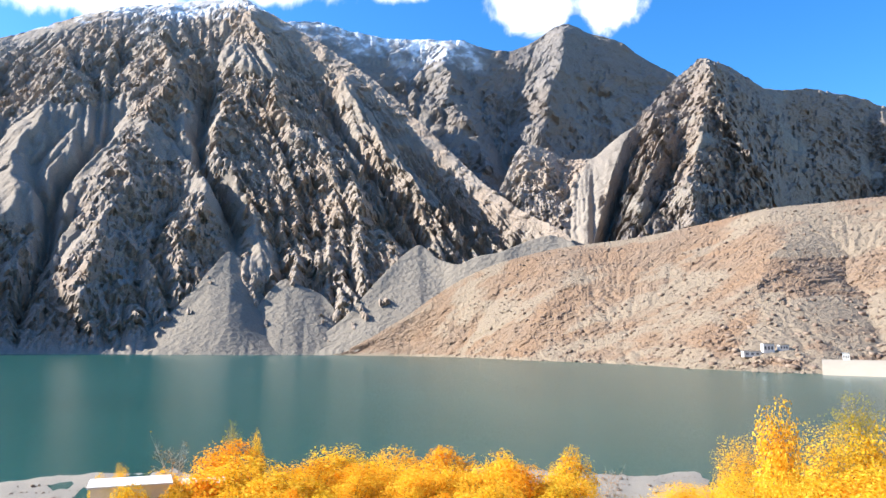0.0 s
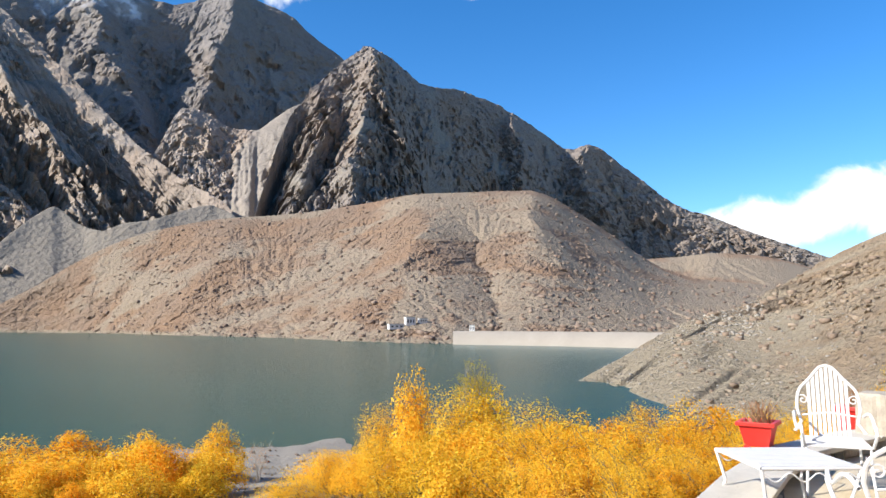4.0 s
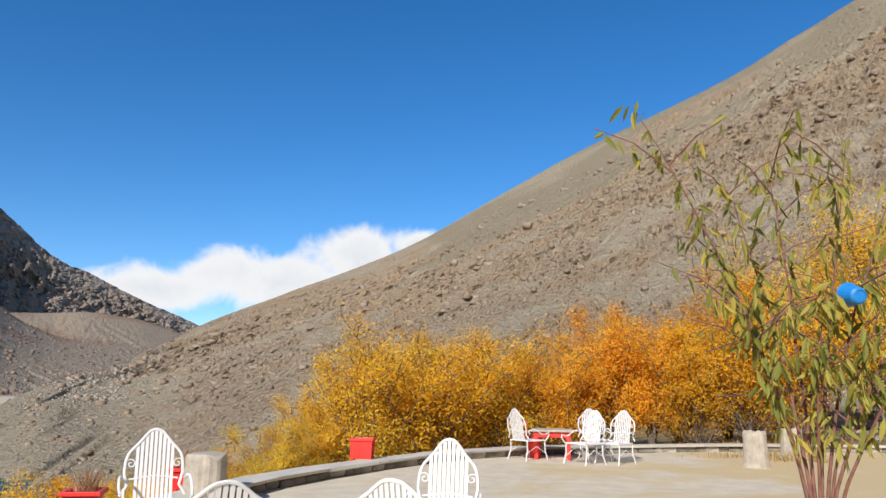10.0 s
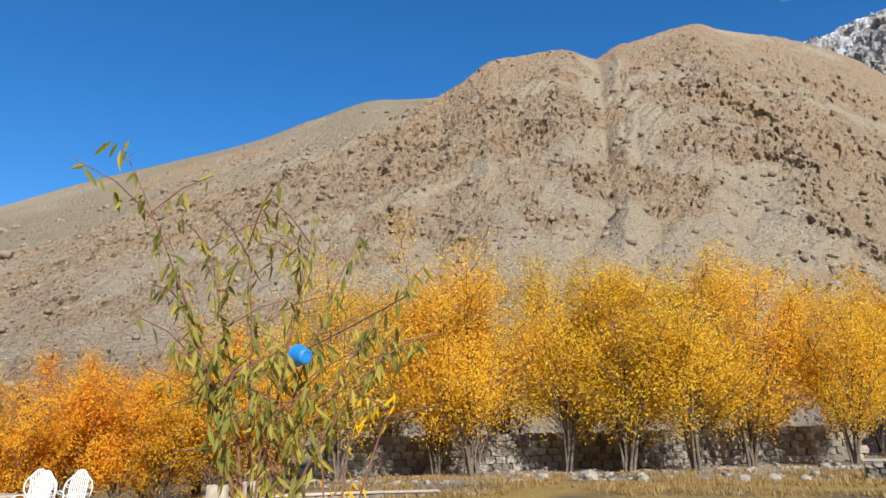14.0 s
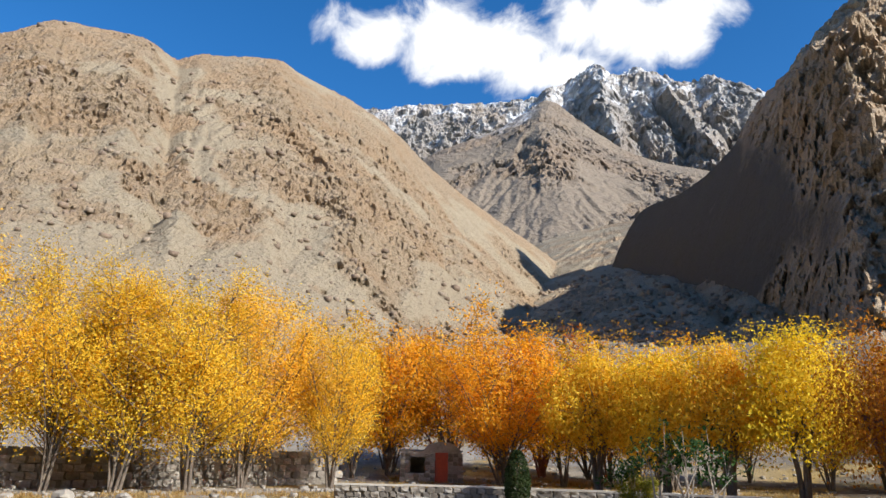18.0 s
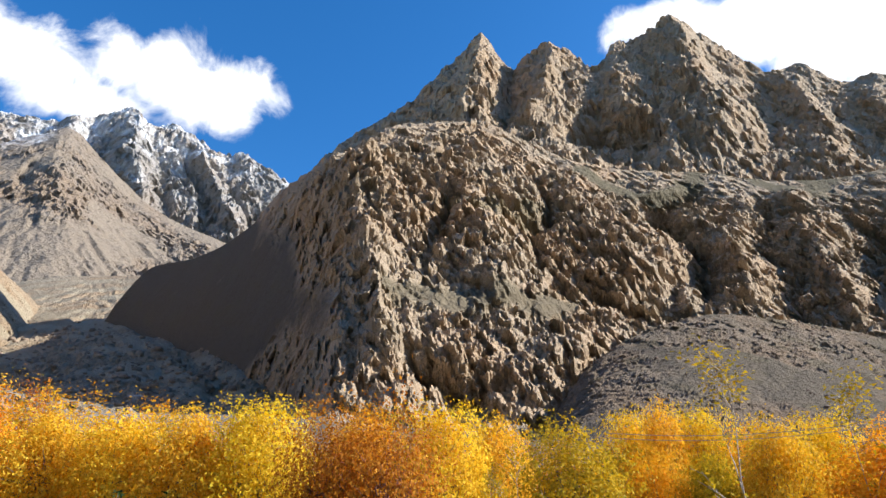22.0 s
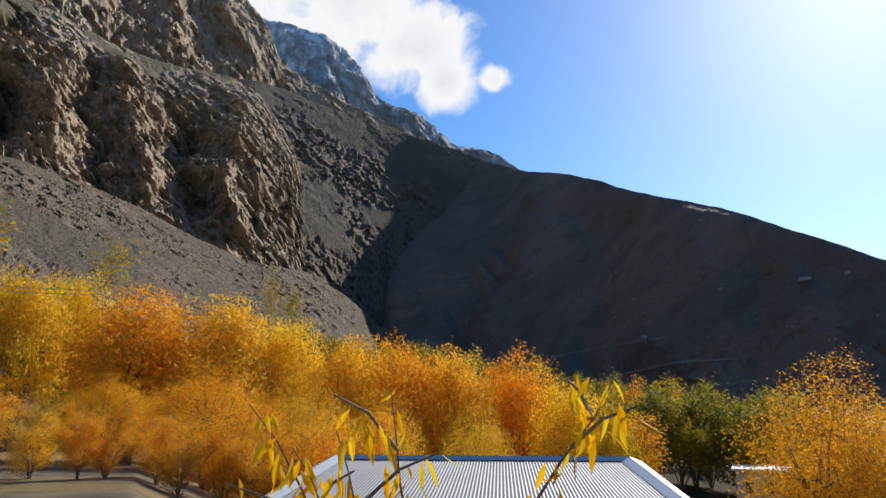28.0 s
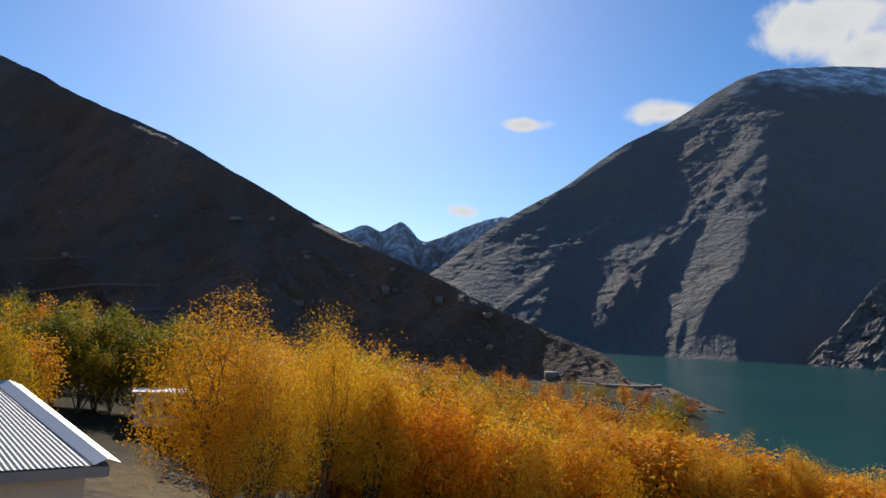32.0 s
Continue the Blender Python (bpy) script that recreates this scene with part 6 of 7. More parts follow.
def square_pot(loc, turn, plant_in):
    """A red planter with a rim, flaring to the top; with dry stalks where a plant has died in it."""
    ob = thing("planter_pot", "red square planter with dry stalks" if plant_in else "red panelled square planter on the kerb", "planter", loc, turn)
    taper = 0.68 if plant_in else 0.96
    w, h = (0.42, 0.31) if plant_in else (0.48, 0.42)
    bm = bmesh.new()
    for z0, z1, k0, k1 in ((0.0, h, w * taper, w), ):
        rings = []
        for z, s in ((z0, k0), (z1, k1), (z1, k1 - 0.06), (z0 + 0.1, k0 - 0.06)):
            rings.append([bm.verts.new((sx * s / 2, sy * s / 2, z)) for sx, sy in ((-1, -1), (1, -1), (1, 1), (-1, 1))])
        for a, b in zip(rings, rings[1:]):
            for i in range(4):
                j = (i + 1) % 4
                bm.faces.new((a[i], a[j], b[j], b[i]))
        bm.faces.new(rings[0][::-1])
        bm.faces.new(rings[-1])
    part("body", bevelled(bm, 0.008), MAT["red_paint"], ob)
    rim = bmesh.new()
    for sx, sy, lx, ly in ((0, -1, w + 0.05, 0.05), (0, 1, w + 0.05, 0.05), (-1, 0, 0.05, w - 0.05), (1, 0, 0.05, w - 0.05)):
        box(rim, sx * w / 2, sy * w / 2, h - 0.02, lx, ly, 0.05)
    part("rim", bevelled(rim, 0.006), MAT["red_paint"], ob)
    if not plant_in:
        for k in range(4):
            a = k * math.pi / 2
            for off in np.linspace(-0.14, 0.14, 5):
                bm = bmesh.new()
                box(bm, math.cos(a) * w / 2 - math.sin(a) * off, math.sin(a) * w / 2 + math.cos(a) * off, h * 0.47, 0.014, 0.035, h * 0.7, a)
                part("panel_rib", bm, MAT["red_paint"], ob)
    for k in range(4):
        a = k * math.pi / 2 + math.pi / 4
        bm = bmesh.new()
        box(bm, math.cos(a) * w * taper * 0.6, math.sin(a) * w * taper * 0.6, -0.01, 0.07, 0.07, 0.05)
        part("foot", bm, MAT["red_paint"], ob)
    soil = bmesh.new()
    box(soil, 0, 0, h - 0.09, w - 0.08, w - 0.08, 0.04)
    part("soil", soil, MAT["dry_plant"], ob)
    if plant_in:
        rng = np.random.RandomState(3)
        paths = []
        for k in range(60):
            a, l = rng.uniform(0, 6.28), rng.uniform(0.18, 0.36)
            p = np.array([rng.uniform(-0.13, 0.13), rng.uniform(-0.13, 0.13), h - 0.07])
            q = p + np.array([math.cos(a) * l * 0.45, math.sin(a) * l * 0.45, l])
            paths.append(([p, (p + q) / 2 + rng.normal(scale=0.02, size=3), q], 0.004))
        part("dead_plant", tube_mesh(paths, 4), MAT["dry_plant"], ob)
    return ob


pot = square_pot(at(49.0, 8.8, 0.19), 0.5, True)
pot.scale = (0.82, 0.82, 0.82)
pot = square_pot(at(67.5, 14.7, 0.2), 0.25, False)
pot.scale = (0.86, 0.86, 0.86)
square_pot(at(55.2, 12.3, -0.02), 0.25, True)


def stump(loc, radius, height, seed, label):
    rng = np.random.RandomState(seed)
    bm = bmesh.new()
    n = 36
    rings = []
    lobes = 1 + 0.05 * np.sin(np.arange(n) * 0.52 + seed) + 0.02 * np.sin(np.arange(n) * 2.1) + rng.normal(scale=0.012, size=n)
    for z, k in ((0, 1.16), (0.08, 1.05), (height * 0.5, 0.98), (height * 0.97, 0.95), (height, 0.9)):
        rings.append([bm.verts.new((radius * k * lobes[i] * math.cos(i * 6.283 / n), radius * k * lobes[i] * math.sin(i * 6.283 / n), z + (0.03 * math.sin(i) if z > height * 0.9 else 0))) for i in range(n)])
    for a, b in zip(rings, rings[1:]):
        for i in range(n):
            j = (i + 1) % n
            bm.faces.new((a[i], a[j], b[j], b[i]))
    bm.faces.new(rings[-1])
    bm.faces.new(rings[0][::-1])
    ob = part("tree_stump", bm, MAT["stump"])
    ob.location = loc
    return tagged(ob, label, "stump")


stump(at(56.6, 10.4), 0.27, 0.63, 1, "thick weathered grey tree stump by the kerb")
stump(at(95.8, 17.3), 0.24, 0.72, 2, "pale upright cut log on the terrace")
stump(at(98.2, 20.5), 0.26, 0.66, 3, "pale upright cut log on the terrace")


# ---------------------------------------------------------------- young fruit trees close to the camera
def long_leaves(rng, anchors, size, droop=2.2, slim=0.22):
    """Long hanging leaves, folded along the middle, from their stalks."""
    v, f = [], []
    for p in anchors:
        d = rng.normal(size=3) * np.array([1, 1, 0.5])
        d[2] -= droop
        d /= np.linalg.norm(d)
        e = np.cross(d, rng.normal(size=3))
        e /= np.linalg.norm(e)
        g = np.cross(d, e)
        s = size * rng.uniform(0.7, 1.2)
        k = len(v)
        for t, w, b in ((0, 0.02, 0), (0.35, 0.5, 0.0), (0.7, 0.4, 0.08), (1, 0.02, 0.2)):
            mid = p + d * s * t + g * s * b
            v += [mid - e * s * slim * w, mid + g * s * slim * w * 0.35, mid + e * s * slim * w]
        for r in range(3):
            a = k + r * 3
            f += [(a, a + 1, a + 4, a + 3), (a + 1, a + 2, a + 5, a + 4)]
    return v, f


def fruit_sapling(name, label, base, tips, seed, leaf, per, mat, bark, r0=0.03):
    """A sapling whose branches run from a common foot to the given tips."""
    rng = np.random.RandomState(seed)
    ob = thing(name, label, "tree", base)
    b = np.array(base, float)
    stem, anchors = [], []
    for tip in tips:
        q = np.array(tip, float) - b
        t = np.linspace(0, 1, 12)
        mid = np.stack([q[0] * t ** 1.7, q[1] * t ** 1.7, q[2] * t ** 0.9], 1) + np.cumsum(rng.normal(scale=0.012, size=(12, 3)), 0) * t[:, None]
        stem.append((mid, r0 * (1 - 0.88 * t)))
        for k in range(per):
            u = rng.uniform(0.48, 1.0)
            p = np.array([np.interp(u, t, mid[:, i]) for i in range(3)])
            anchors.append(p + rng.normal(scale=0.03, size=3))
        for s in range(per // 9):
            u = rng.uniform(0.5, 0.95)
            p = np.array([np.interp(u, t, mid[:, i]) for i in range(3)])
            a = rng.uniform(0, 6.28)
            l = np.linalg.norm(q) * rng.uniform(0.1, 0.22)
            w = np.stack([p, p + np.array([math.cos(a) * l * 0.5, math.sin(a) * l * 0.5, l * 0.35]), p + np.array([math.cos(a) * l, math.sin(a) * l, l * 0.5])])
            stem.append((w, [0.007, 0.005, 0.003]))
            for k in range(8):
                x = rng.uniform(0.2, 1)
                anchors.append(w[0] + (w[2] - w[0]) * x + rng.normal(scale=0.02, size=3))
    part("stem", tube_mesh(stem, 6), bark, ob)
    v, f = long_leaves(rng, anchors, leaf)
    part("foliage", ([tuple(p) for p in v], [], f), mat, ob)
    return ob


def aim(az, el, dist):
    """The point at a turn, a height angle and a distance from the eye."""
    return tuple(Vector((0, 0, EYE)) + at(az, dist, dist * math.tan(radians(el))))


fruit_sapling("peach_tree", "young peach tree with long green-yellow leaves", at(98.6, 6.0, -0.02),
              [aim(87.8, 20.2, 5.6), aim(91.5, 13.0, 5.7), aim(94, 15.5, 6.2), aim(97.5, 16.5, 6.4), aim(102.5, 16.5, 6.3), aim(106, 15.0, 5.8), aim(110.6, 13.5, 5.6), aim(109.6, 8.5, 5.5), aim(100, 8, 5.6), aim(94.5, 7.5, 5.6), aim(104, 5.5, 5.6)],
              5, 0.15, 52, MAT["peach_leaf"], MAT["red_bark"], 0.017)
fruit_sapling("peach_tree", "thin young peach shoot with a few yellow leaves", at(104.5, 5.6, -0.02),
              [aim(105.5, 3, 5.4), aim(108.5, 5, 5.2), aim(103.4, 1.0, 5.6)], 6, 0.1, 9, MAT["yellow_leaf"], MAT["red_bark"], 0.018)
fruit_sapling("peach_tree", "young peach shoot with bright yellow hanging leaves", at(-119, 2.6, ground_z(*at(-119, 2.6).xy)),
              [aim(-104.6, 1.2, 2.5), aim(-121, 0.5, 2.7), aim(-125.5, -1.5, 2.6), aim(-131.5, -1.2, 2.9), aim(-128, -4, 2.7)], 7, 0.1, 34, MAT["yellow_leaf"], MAT["bark"], 0.014)


def blue_cup():
    p = Vector(aim(101.4, 6.5, 5.75))
    ob = thing("blue_cup", "blue plastic cup hung upside down on a branch", "cup", p)
    n, rings = 20, []
    bm = bmesh.new()
    for z, r in ((0.11, 0.05), (0.115, 0.04), (0.1, 0.056), (0, 0.078), (-0.01, 0.084), (-0.012, 0.078), (0.09, 0.05)):
        rings.append([bm.verts.new((r * math.cos(i * 6.283 / n), r * math.sin(i * 6.283 / n), z)) for i in range(n)])
    for a, b in zip(rings, rings[1:]):
        for i in range(n):
            j = (i + 1) % n
            bm.faces.new((a[i], a[j], b[j], b[i]))
    bm.faces.new(rings[0])
    bm.faces.new(rings[-1])
    part("cup_body", bm, MAT["blue_plastic"], ob)
    part("handle", tube_mesh([([(0, 0, 0.03), (0.04, 0, -0.03), (0.09, 0, -0.06)], 0.012)], 6), MAT["white_paint"], ob, "white handle")
    ob.rotation_euler = (radians(100), 0, radians(-70))
    return ob


blue_cup()


def cord(name, label, a, b, sag, r, mat, category="cable"):
    a, b = np.array(a, float), np.array(b, float)
    t = np.linspace(0, 1, 24)[:, None]
    pts = a + (b - a) * t - np.array([0, 0, 1.0]) * sag * 4 * t * (1 - t)
    return tagged(part(name, tube_mesh([(pts, r)], 5), mat), label, category)


cord("tie_cord", "thin reddish cord tied between young trees", aim(92.5, 2.9, 7.5), aim(109.5, 11.0, 5.0), 0.06, 0.006, MAT["wire"])
cord("tie_cord", "thin reddish cord tied between young trees", aim(93, -0.2, 8), aim(112, 3.0, 5.5), 0.05, 0.006, MAT["wire"])

# ---------------------------------------------------------------- walls and buildings of the garden
MAT["pale_stone"] = simple("pale_field_stone", (0.36, 0.33, 0.28), 0.92, 0, 0.35, 3, 0.02)
MAT["door_red"] = simple("faded_red_door_paint", (0.5, 0.09, 0.04), 0.7, 0, 0.2, 5, 0.004)
STONE_SHAPES = []


def stone_shapes():
    rng = random.Random(8)
    for k in range(7):
        bm = bmesh.new()
        box(bm, 0, 0, 0, 1, 1, 1)
        bmesh.ops.subdivide_edges(bm, edges=bm.edges[:], cuts=1)
        for v in bm.verts:
            v.co = v.co * 0.62 + v.co.normalized() * 0.21
            v.co += Vector([rng.uniform(-0.09, 0.09) for _ in range(3)])
        me = bpy.data.meshes.new("stone")
        bm.to_mesh(me)
        bm.free()
        me.polygons.foreach_set("use_smooth", [False] * len(me.polygons))
        me.materials.append(MAT["stone"] if k % 3 else MAT["dark_stone"])
        STONE_SHAPES.append(me)


stone_shapes()


def stone_wall(name, label, knots, height, size, seed, thick=0.4, coping=False):
    """A dry stone wall along knots of (turn, distance), each stone a piece of its own over a dark core."""
    rng = random.Random(seed)
    root = tagged(new(name), label, "wall")
    pts = [at(a, d) for a, d in knots]
    core, cap = bmesh.new(), bmesh.new()
    for p, q in zip(pts, pts[1:]):
        d = (q - p)
        c = (p + q) / 2
        z = min(ground_z(p.x, p.y), ground_z(q.x, q.y)) - 0.2
        box(core, c.x, c.y, z + (height + 0.15) / 2, d.length, thick * 0.7, height + 0.15, math.atan2(d.y, d.x))
        if coping:
            box(cap, c.x, c.y, z + 0.2 + height + 0.05, d.length, thick * 1.25, 0.07, math.atan2(d.y, d.x))
        n = max(1, int(d.length / size))
        courses = max(1, int(height / (size * 0.62)))
        for i in range(n):
            for k in range(courses):
                f = (i + 0.5 + 0.5 * (k % 2) * 0.9 + rng.uniform(-0.12, 0.12)) / n
                o = p + d * min(1, f)
                side = Vector((-d.y, d.x, 0)).normalized()
                if side.dot(o) > 0:
                    side = -side
                o = o + side * thick * 0.3
                ob = new("stone", STONE_SHAPES[rng.randrange(7)])
                ob.parent = root
                hz = height / courses
                ob.matrix_basis = Matrix.LocRotScale((o.x, o.y, ground_z(o.x, o.y) + hz * (k + 0.5)), Euler((rng.uniform(-0.1, 0.1), rng.uniform(-0.1, 0.1), math.atan2(d.y, d.x) + rng.uniform(-0.1, 0.1))),
                                                     (size * rng.uniform(0.85, 1.2), thick * rng.uniform(0.7, 0.95), hz * rng.uniform(0.95, 1.15)))
    part("core", core, MAT["dark_stone"], root)
    if coping:
        part("coping", cap, MAT["cement"], root, "pale cement coping")
    else:
        cap.free()
    return root


stone_wall("garden_wall", "rough dark stone garden wall behind the trees", ((103, 39), (108, 39.5), (113, 40.2), (118, 41), (123, 42), (128, 43), (134, 44.5), (141, 47)), 1.9, 0.55, 61)
stone_wall("retaining_wall", "low dry stone retaining wall along the lawn", ((141, 30.5), (146, 30), (151, 29.5), (156, 29), (161, 28.5), (166, 28), (172, 27.5)), 0.62, 0.3, 62, coping=True)


def stone_shed():
    """A small stone hut: a red door under an arched parapet, a window opening beside it."""
    p = at(148.0, 49)
    z = EYE + 49 * math.tan(radians(-0.95))
    ob = thing("stone_hut", "small pale stone garden hut with a red wooden door", "hut", (p.x, p.y, z), -radians(148.0))
    bm = bmesh.new()
    for x0, x1, z0, z1 in ((-1.95, -1.4, -1.2, 2.1), (-1.4, -0.35, -1.2, 0.75), (-1.4, -0.35, 1.75, 2.1), (-0.35, 0.28, -1.2, 2.1), (1.12, 1.95, -1.2, 2.1), (0.28, 1.12, 2.04, 2.1), (0.28, 1.12, -1.2, 0.0)):
        box(bm, (x0 + x1) / 2, 0, (z0 + z1) / 2, x1 - x0, 0.36, z1 - z0)
        part("wall", bm, MAT["pale_stone"], ob)
        bm = bmesh.new()
    for cx, cy, sx, sy in ((-1.8, 1.3, 0.3, 2.24), (1.8, 1.3, 0.3, 2.24), (0, 2.57, 3.9, 0.3)):
        box(bm, cx, cy, 0.45, sx, sy, 3.3)
        part("wall", bm, MAT["pale_stone"], ob)
        bm = bmesh.new()
    bm.free()
    bm = bmesh.new()
    arc = [(0.7 + 1.15 * math.cos(t), 2.1 + 0.62 * math.sin(t)) for t in np.linspace(0, math.pi, 15)]
    front = [bm.verts.new((x, -0.19, zz)) for x, zz in arc]
    rear = [bm.verts.new((x, 0.19, zz)) for x, zz in arc]
    bm.faces.new(front[::-1])
    bm.faces.new(rear)
    for i in range(14):
        bm.faces.new((front[i], front[i + 1], rear[i + 1], rear[i]))
    part("parapet", bm, MAT["pale_stone"], ob, "arched stone parapet over the door")
    bm = bmesh.new()
    box(bm, 0, 1.4, 2.16, 4.1, 2.9, 0.1)
    part("roof", bm, MAT["mortar"], ob)
    door = part("door", bevelled(box_mesh(0.84, 0.06, 2.04)), MAT["door_red"], ob, "red wooden plank door")
    door.location = (0.7, -0.06, 0.0)
    for k in range(4):
        bm = bmesh.new()
        box(bm, -0.315 + k * 0.21, -0.04, 1.02, 0.195, 0.02, 1.96)
        part("plank", bm, MAT["door_red"], door)
    rng = random.Random(18)
    for x0, x1, z0, z1 in ((-1.95, -1.4, 0, 2.1), (-1.4, -0.35, 0, 0.75), (-0.35, 0.28, 0, 2.1), (1.12, 1.95, 0, 2.1)):
        zz = z0 + 0.12
        while zz < z1:
            x = x0 + 0.15
            while x < x1:
                st = new("stone", STONE_SHAPES[rng.randrange(7)])
                st.parent = ob
                st.matrix_basis = Matrix.LocRotScale((x, -0.16, zz), Euler((0, rng.uniform(-0.1, 0.1), 0)), (rng.uniform(0.26, 0.36), 0.18, rng.uniform(0.2, 0.27)))
                x += 0.33
            zz += 0.25


stone_shed()


def red_house():
    p = at(206.4, 41)
    z = ground_z(p.x, p.y)
    ob = thing("red_house", "single-storey red house with a flat overhanging roof", "house", (p.x, p.y, z), -radians(206.4) + math.pi)
    # the front looks back to the garden along local y
    w, h = 5.6, 1.5 + 41 * math.tan(radians(1.5)) - z
    pieces = [(0, -2.4, h / 2, w, 0.3, h)]
    pieces += [(sx * (w / 2 - 0.15), -1.0, h / 2, 0.3, 2.5, h) for sx in (-1, 1)]
    pieces += [(cx, 0.25, h / 2, sx, 0.25, h) for cx, sx in ((-w / 2 + 0.45, 0.9), (0.0, 0.5), (w / 2 - 0.45, 0.9))]
    for cx in (-w / 4 + 0.325 - 0.0, w / 4 - 0.325):
        pieces += [(cx, 0.25, 0.45, w / 2 - 1.15, 0.25, 0.9), (cx, 0.25, h - 0.2, w / 2 - 1.15, 0.25, 0.4)]
    for piece in pieces:
        bm = bmesh.new()
        box(bm, *piece)
        part("wall", bm, MAT["brick_red"], ob)
    bm = bmesh.new()
    box(bm, 0, -0.9, h + 0.09, w + 0.9, 4.2, 0.18)
    part("roof", bevelled(bm, 0.02), MAT["mortar"], ob, "grey flat roof with a tin edge")
    bm = bmesh.new()
    box(bm, 0, 1.22, h + 0.08, w + 1.0, 0.04, 0.22)
    part("fascia", bm, MAT["tin"], ob)
    for cx in (-1.15, 1.15):
        win = part("window", box_mesh(1.7, 0.02, h - 1.3), MAT["glass"], ob)
        win.location = (cx, 0.2, 0.9)
        bm = bmesh.new()
        hh = h - 1.3
        for x in (-0.82, -0.27, 0.27, 0.82):
            box(bm, x, 0.05, hh / 2, 0.06, 0.06, hh)
        for zz in (0.03, hh * 0.68, hh - 0.03):
            box(bm, 0, 0.052, zz, 1.7, 0.055, 0.06)
        part("window_frame", bm, MAT["frame_grey"], win)
        bm = bmesh.new()
        box(bm, 0, 0.12, -0.04, 1.85, 0.2, 0.06)
        part("sill", bm, MAT["mortar"], win)
    rng = random.Random(4)
    for k in range(7):
        o = new("pumpkin_leaf_pile", STONE_SHAPES[k])
        o.data = STONE_SHAPES[k].copy()
        o.data.materials[0] = MAT["dark_green"]
        o.name = "drying_fodder"
        o.matrix_basis = Matrix.Translation((p.x, p.y, z)) @ Matrix.Rotation(-radians(206.4) + math.pi, 4, 'Z') @ Matrix.LocRotScale((0.6 + 0.3 * k + rng.uniform(-0.1, 0.1), -0.4, h + 0.26), None, (0.5, 0.6, 0.2))
        tagged(o, "green fodder drying on the flat roof", "fodder", "fodder on the roof")


red_house()


def tin_roof_house():
    """A low plastered building with a hipped roof of corrugated sheet."""
    ra, rb = at(-126, 13.2), at(-104.4, 12.9)
    zr, ze = 0.45, -0.2
    u = (rb - ra).normalized()
    n = Vector((-u.y, u.x, 0))
    if n.dot(ra) > 0:
        n = -n
    ob = thing("tin_roof_house", "low cream plastered house with a corrugated tin hip roof", "house")
    run, hip = 3.3, 0.72
    near_l, near_r = ra - u * hip + n * run, rb + u * hip + n * run
    far_l, far_r = ra - u * hip - n * run, rb + u * hip - n * run

    def sheet(name, a, b, c, d, waves):
        """A corrugated plane between an upper edge a-b and a lower edge d-c."""
        cols = waves * 6
        verts, faces = [], []
        nrm = (b - a).cross(d - a).normalized()
        if nrm.z < 0:
            nrm = -nrm
        for i in range(cols + 1):
            f = i / cols
            up, dn = a.lerp(b, f), d.lerp(c, f)
            off = nrm * (0.005 * math.sin(2 * math.pi * i / 6) + 0.02)
            for k in range(2):
                verts.append(tuple((up if k == 0 else dn) + off))
        for i in range(cols):
            faces.append((2 * i, 2 * i + 1, 2 * i + 3, 2 * i + 2))
        ob_sheet = part(name, (verts, [], faces), MAT["tin"], ob, "corrugated tin sheet")
        ob_sheet.data.polygons.foreach_set("use_smooth", [True] * len(faces))
        return ob_sheet

    def lift(p, z):
        return Vector((p.x, p.y, z))

    A, B = lift(ra, zr), lift(rb, zr)
    NL, NR, FL, FR = (lift(p, ze) for p in (near_l, near_r, far_l, far_r))
    sheet("roof_sheet", A, B, NR, NL, 104)
    sheet("roof_sheet", A, B, FR, FL, 104)
    sheet("roof_sheet", B, B + (FR - B) * 0.001, FR, NR, 64)
    sheet("roof_sheet", A, A + (FL - A) * 0.001, FL, NL, 64)
    up = Vector((0, 0, 0.06))
    for p, q in ((A, B), (B, NR), (B, FR), (A, NL), (A, FL)):
        d = (q - p).normalized()
        s = d.cross(Vector((0, 0, 1))).normalized() * (0.08 if (p - q).z == 0 else 0.16)
        bm = bmesh.new()
        vs = [bm.verts.new(v) for v in (p - s + up * 0.4, p + up * 1.4, p + s + up * 0.4, q + s + up * 0.4, q + up * 1.4, q - s + up * 0.4)]
        bm.faces.new((vs[0], vs[1], vs[4], vs[5]))
        bm.faces.new((vs[1], vs[2], vs[3], vs[4]))
        cap = part("ridge_cap", bm, MAT["tin_cap"], ob, "bright folded tin flashing")
    for p, q in ((NL, NR), (NR, FR), (FR, FL), (FL, NL)):
        d = q - p
        c = (p + q) / 2
        bm = bmesh.new()
        box(bm, c.x, c.y, ze - 0.06, d.length, 0.05, 0.12, math.atan2(d.y, d.x))
        part("eaves_board", bm, MAT["frame_grey"], ob)
        bm = bmesh.new()
        inner = c + ((A + B) / 2 - c).normalized() * 0.28
        box(bm, inner.x, inner.y, ze - 2.2, d.length - 0.5, 0.2, 4.3, math.atan2(d.y, d.x))
        part("wall", bm, MAT["plaster"], ob)


tin_roof_house()


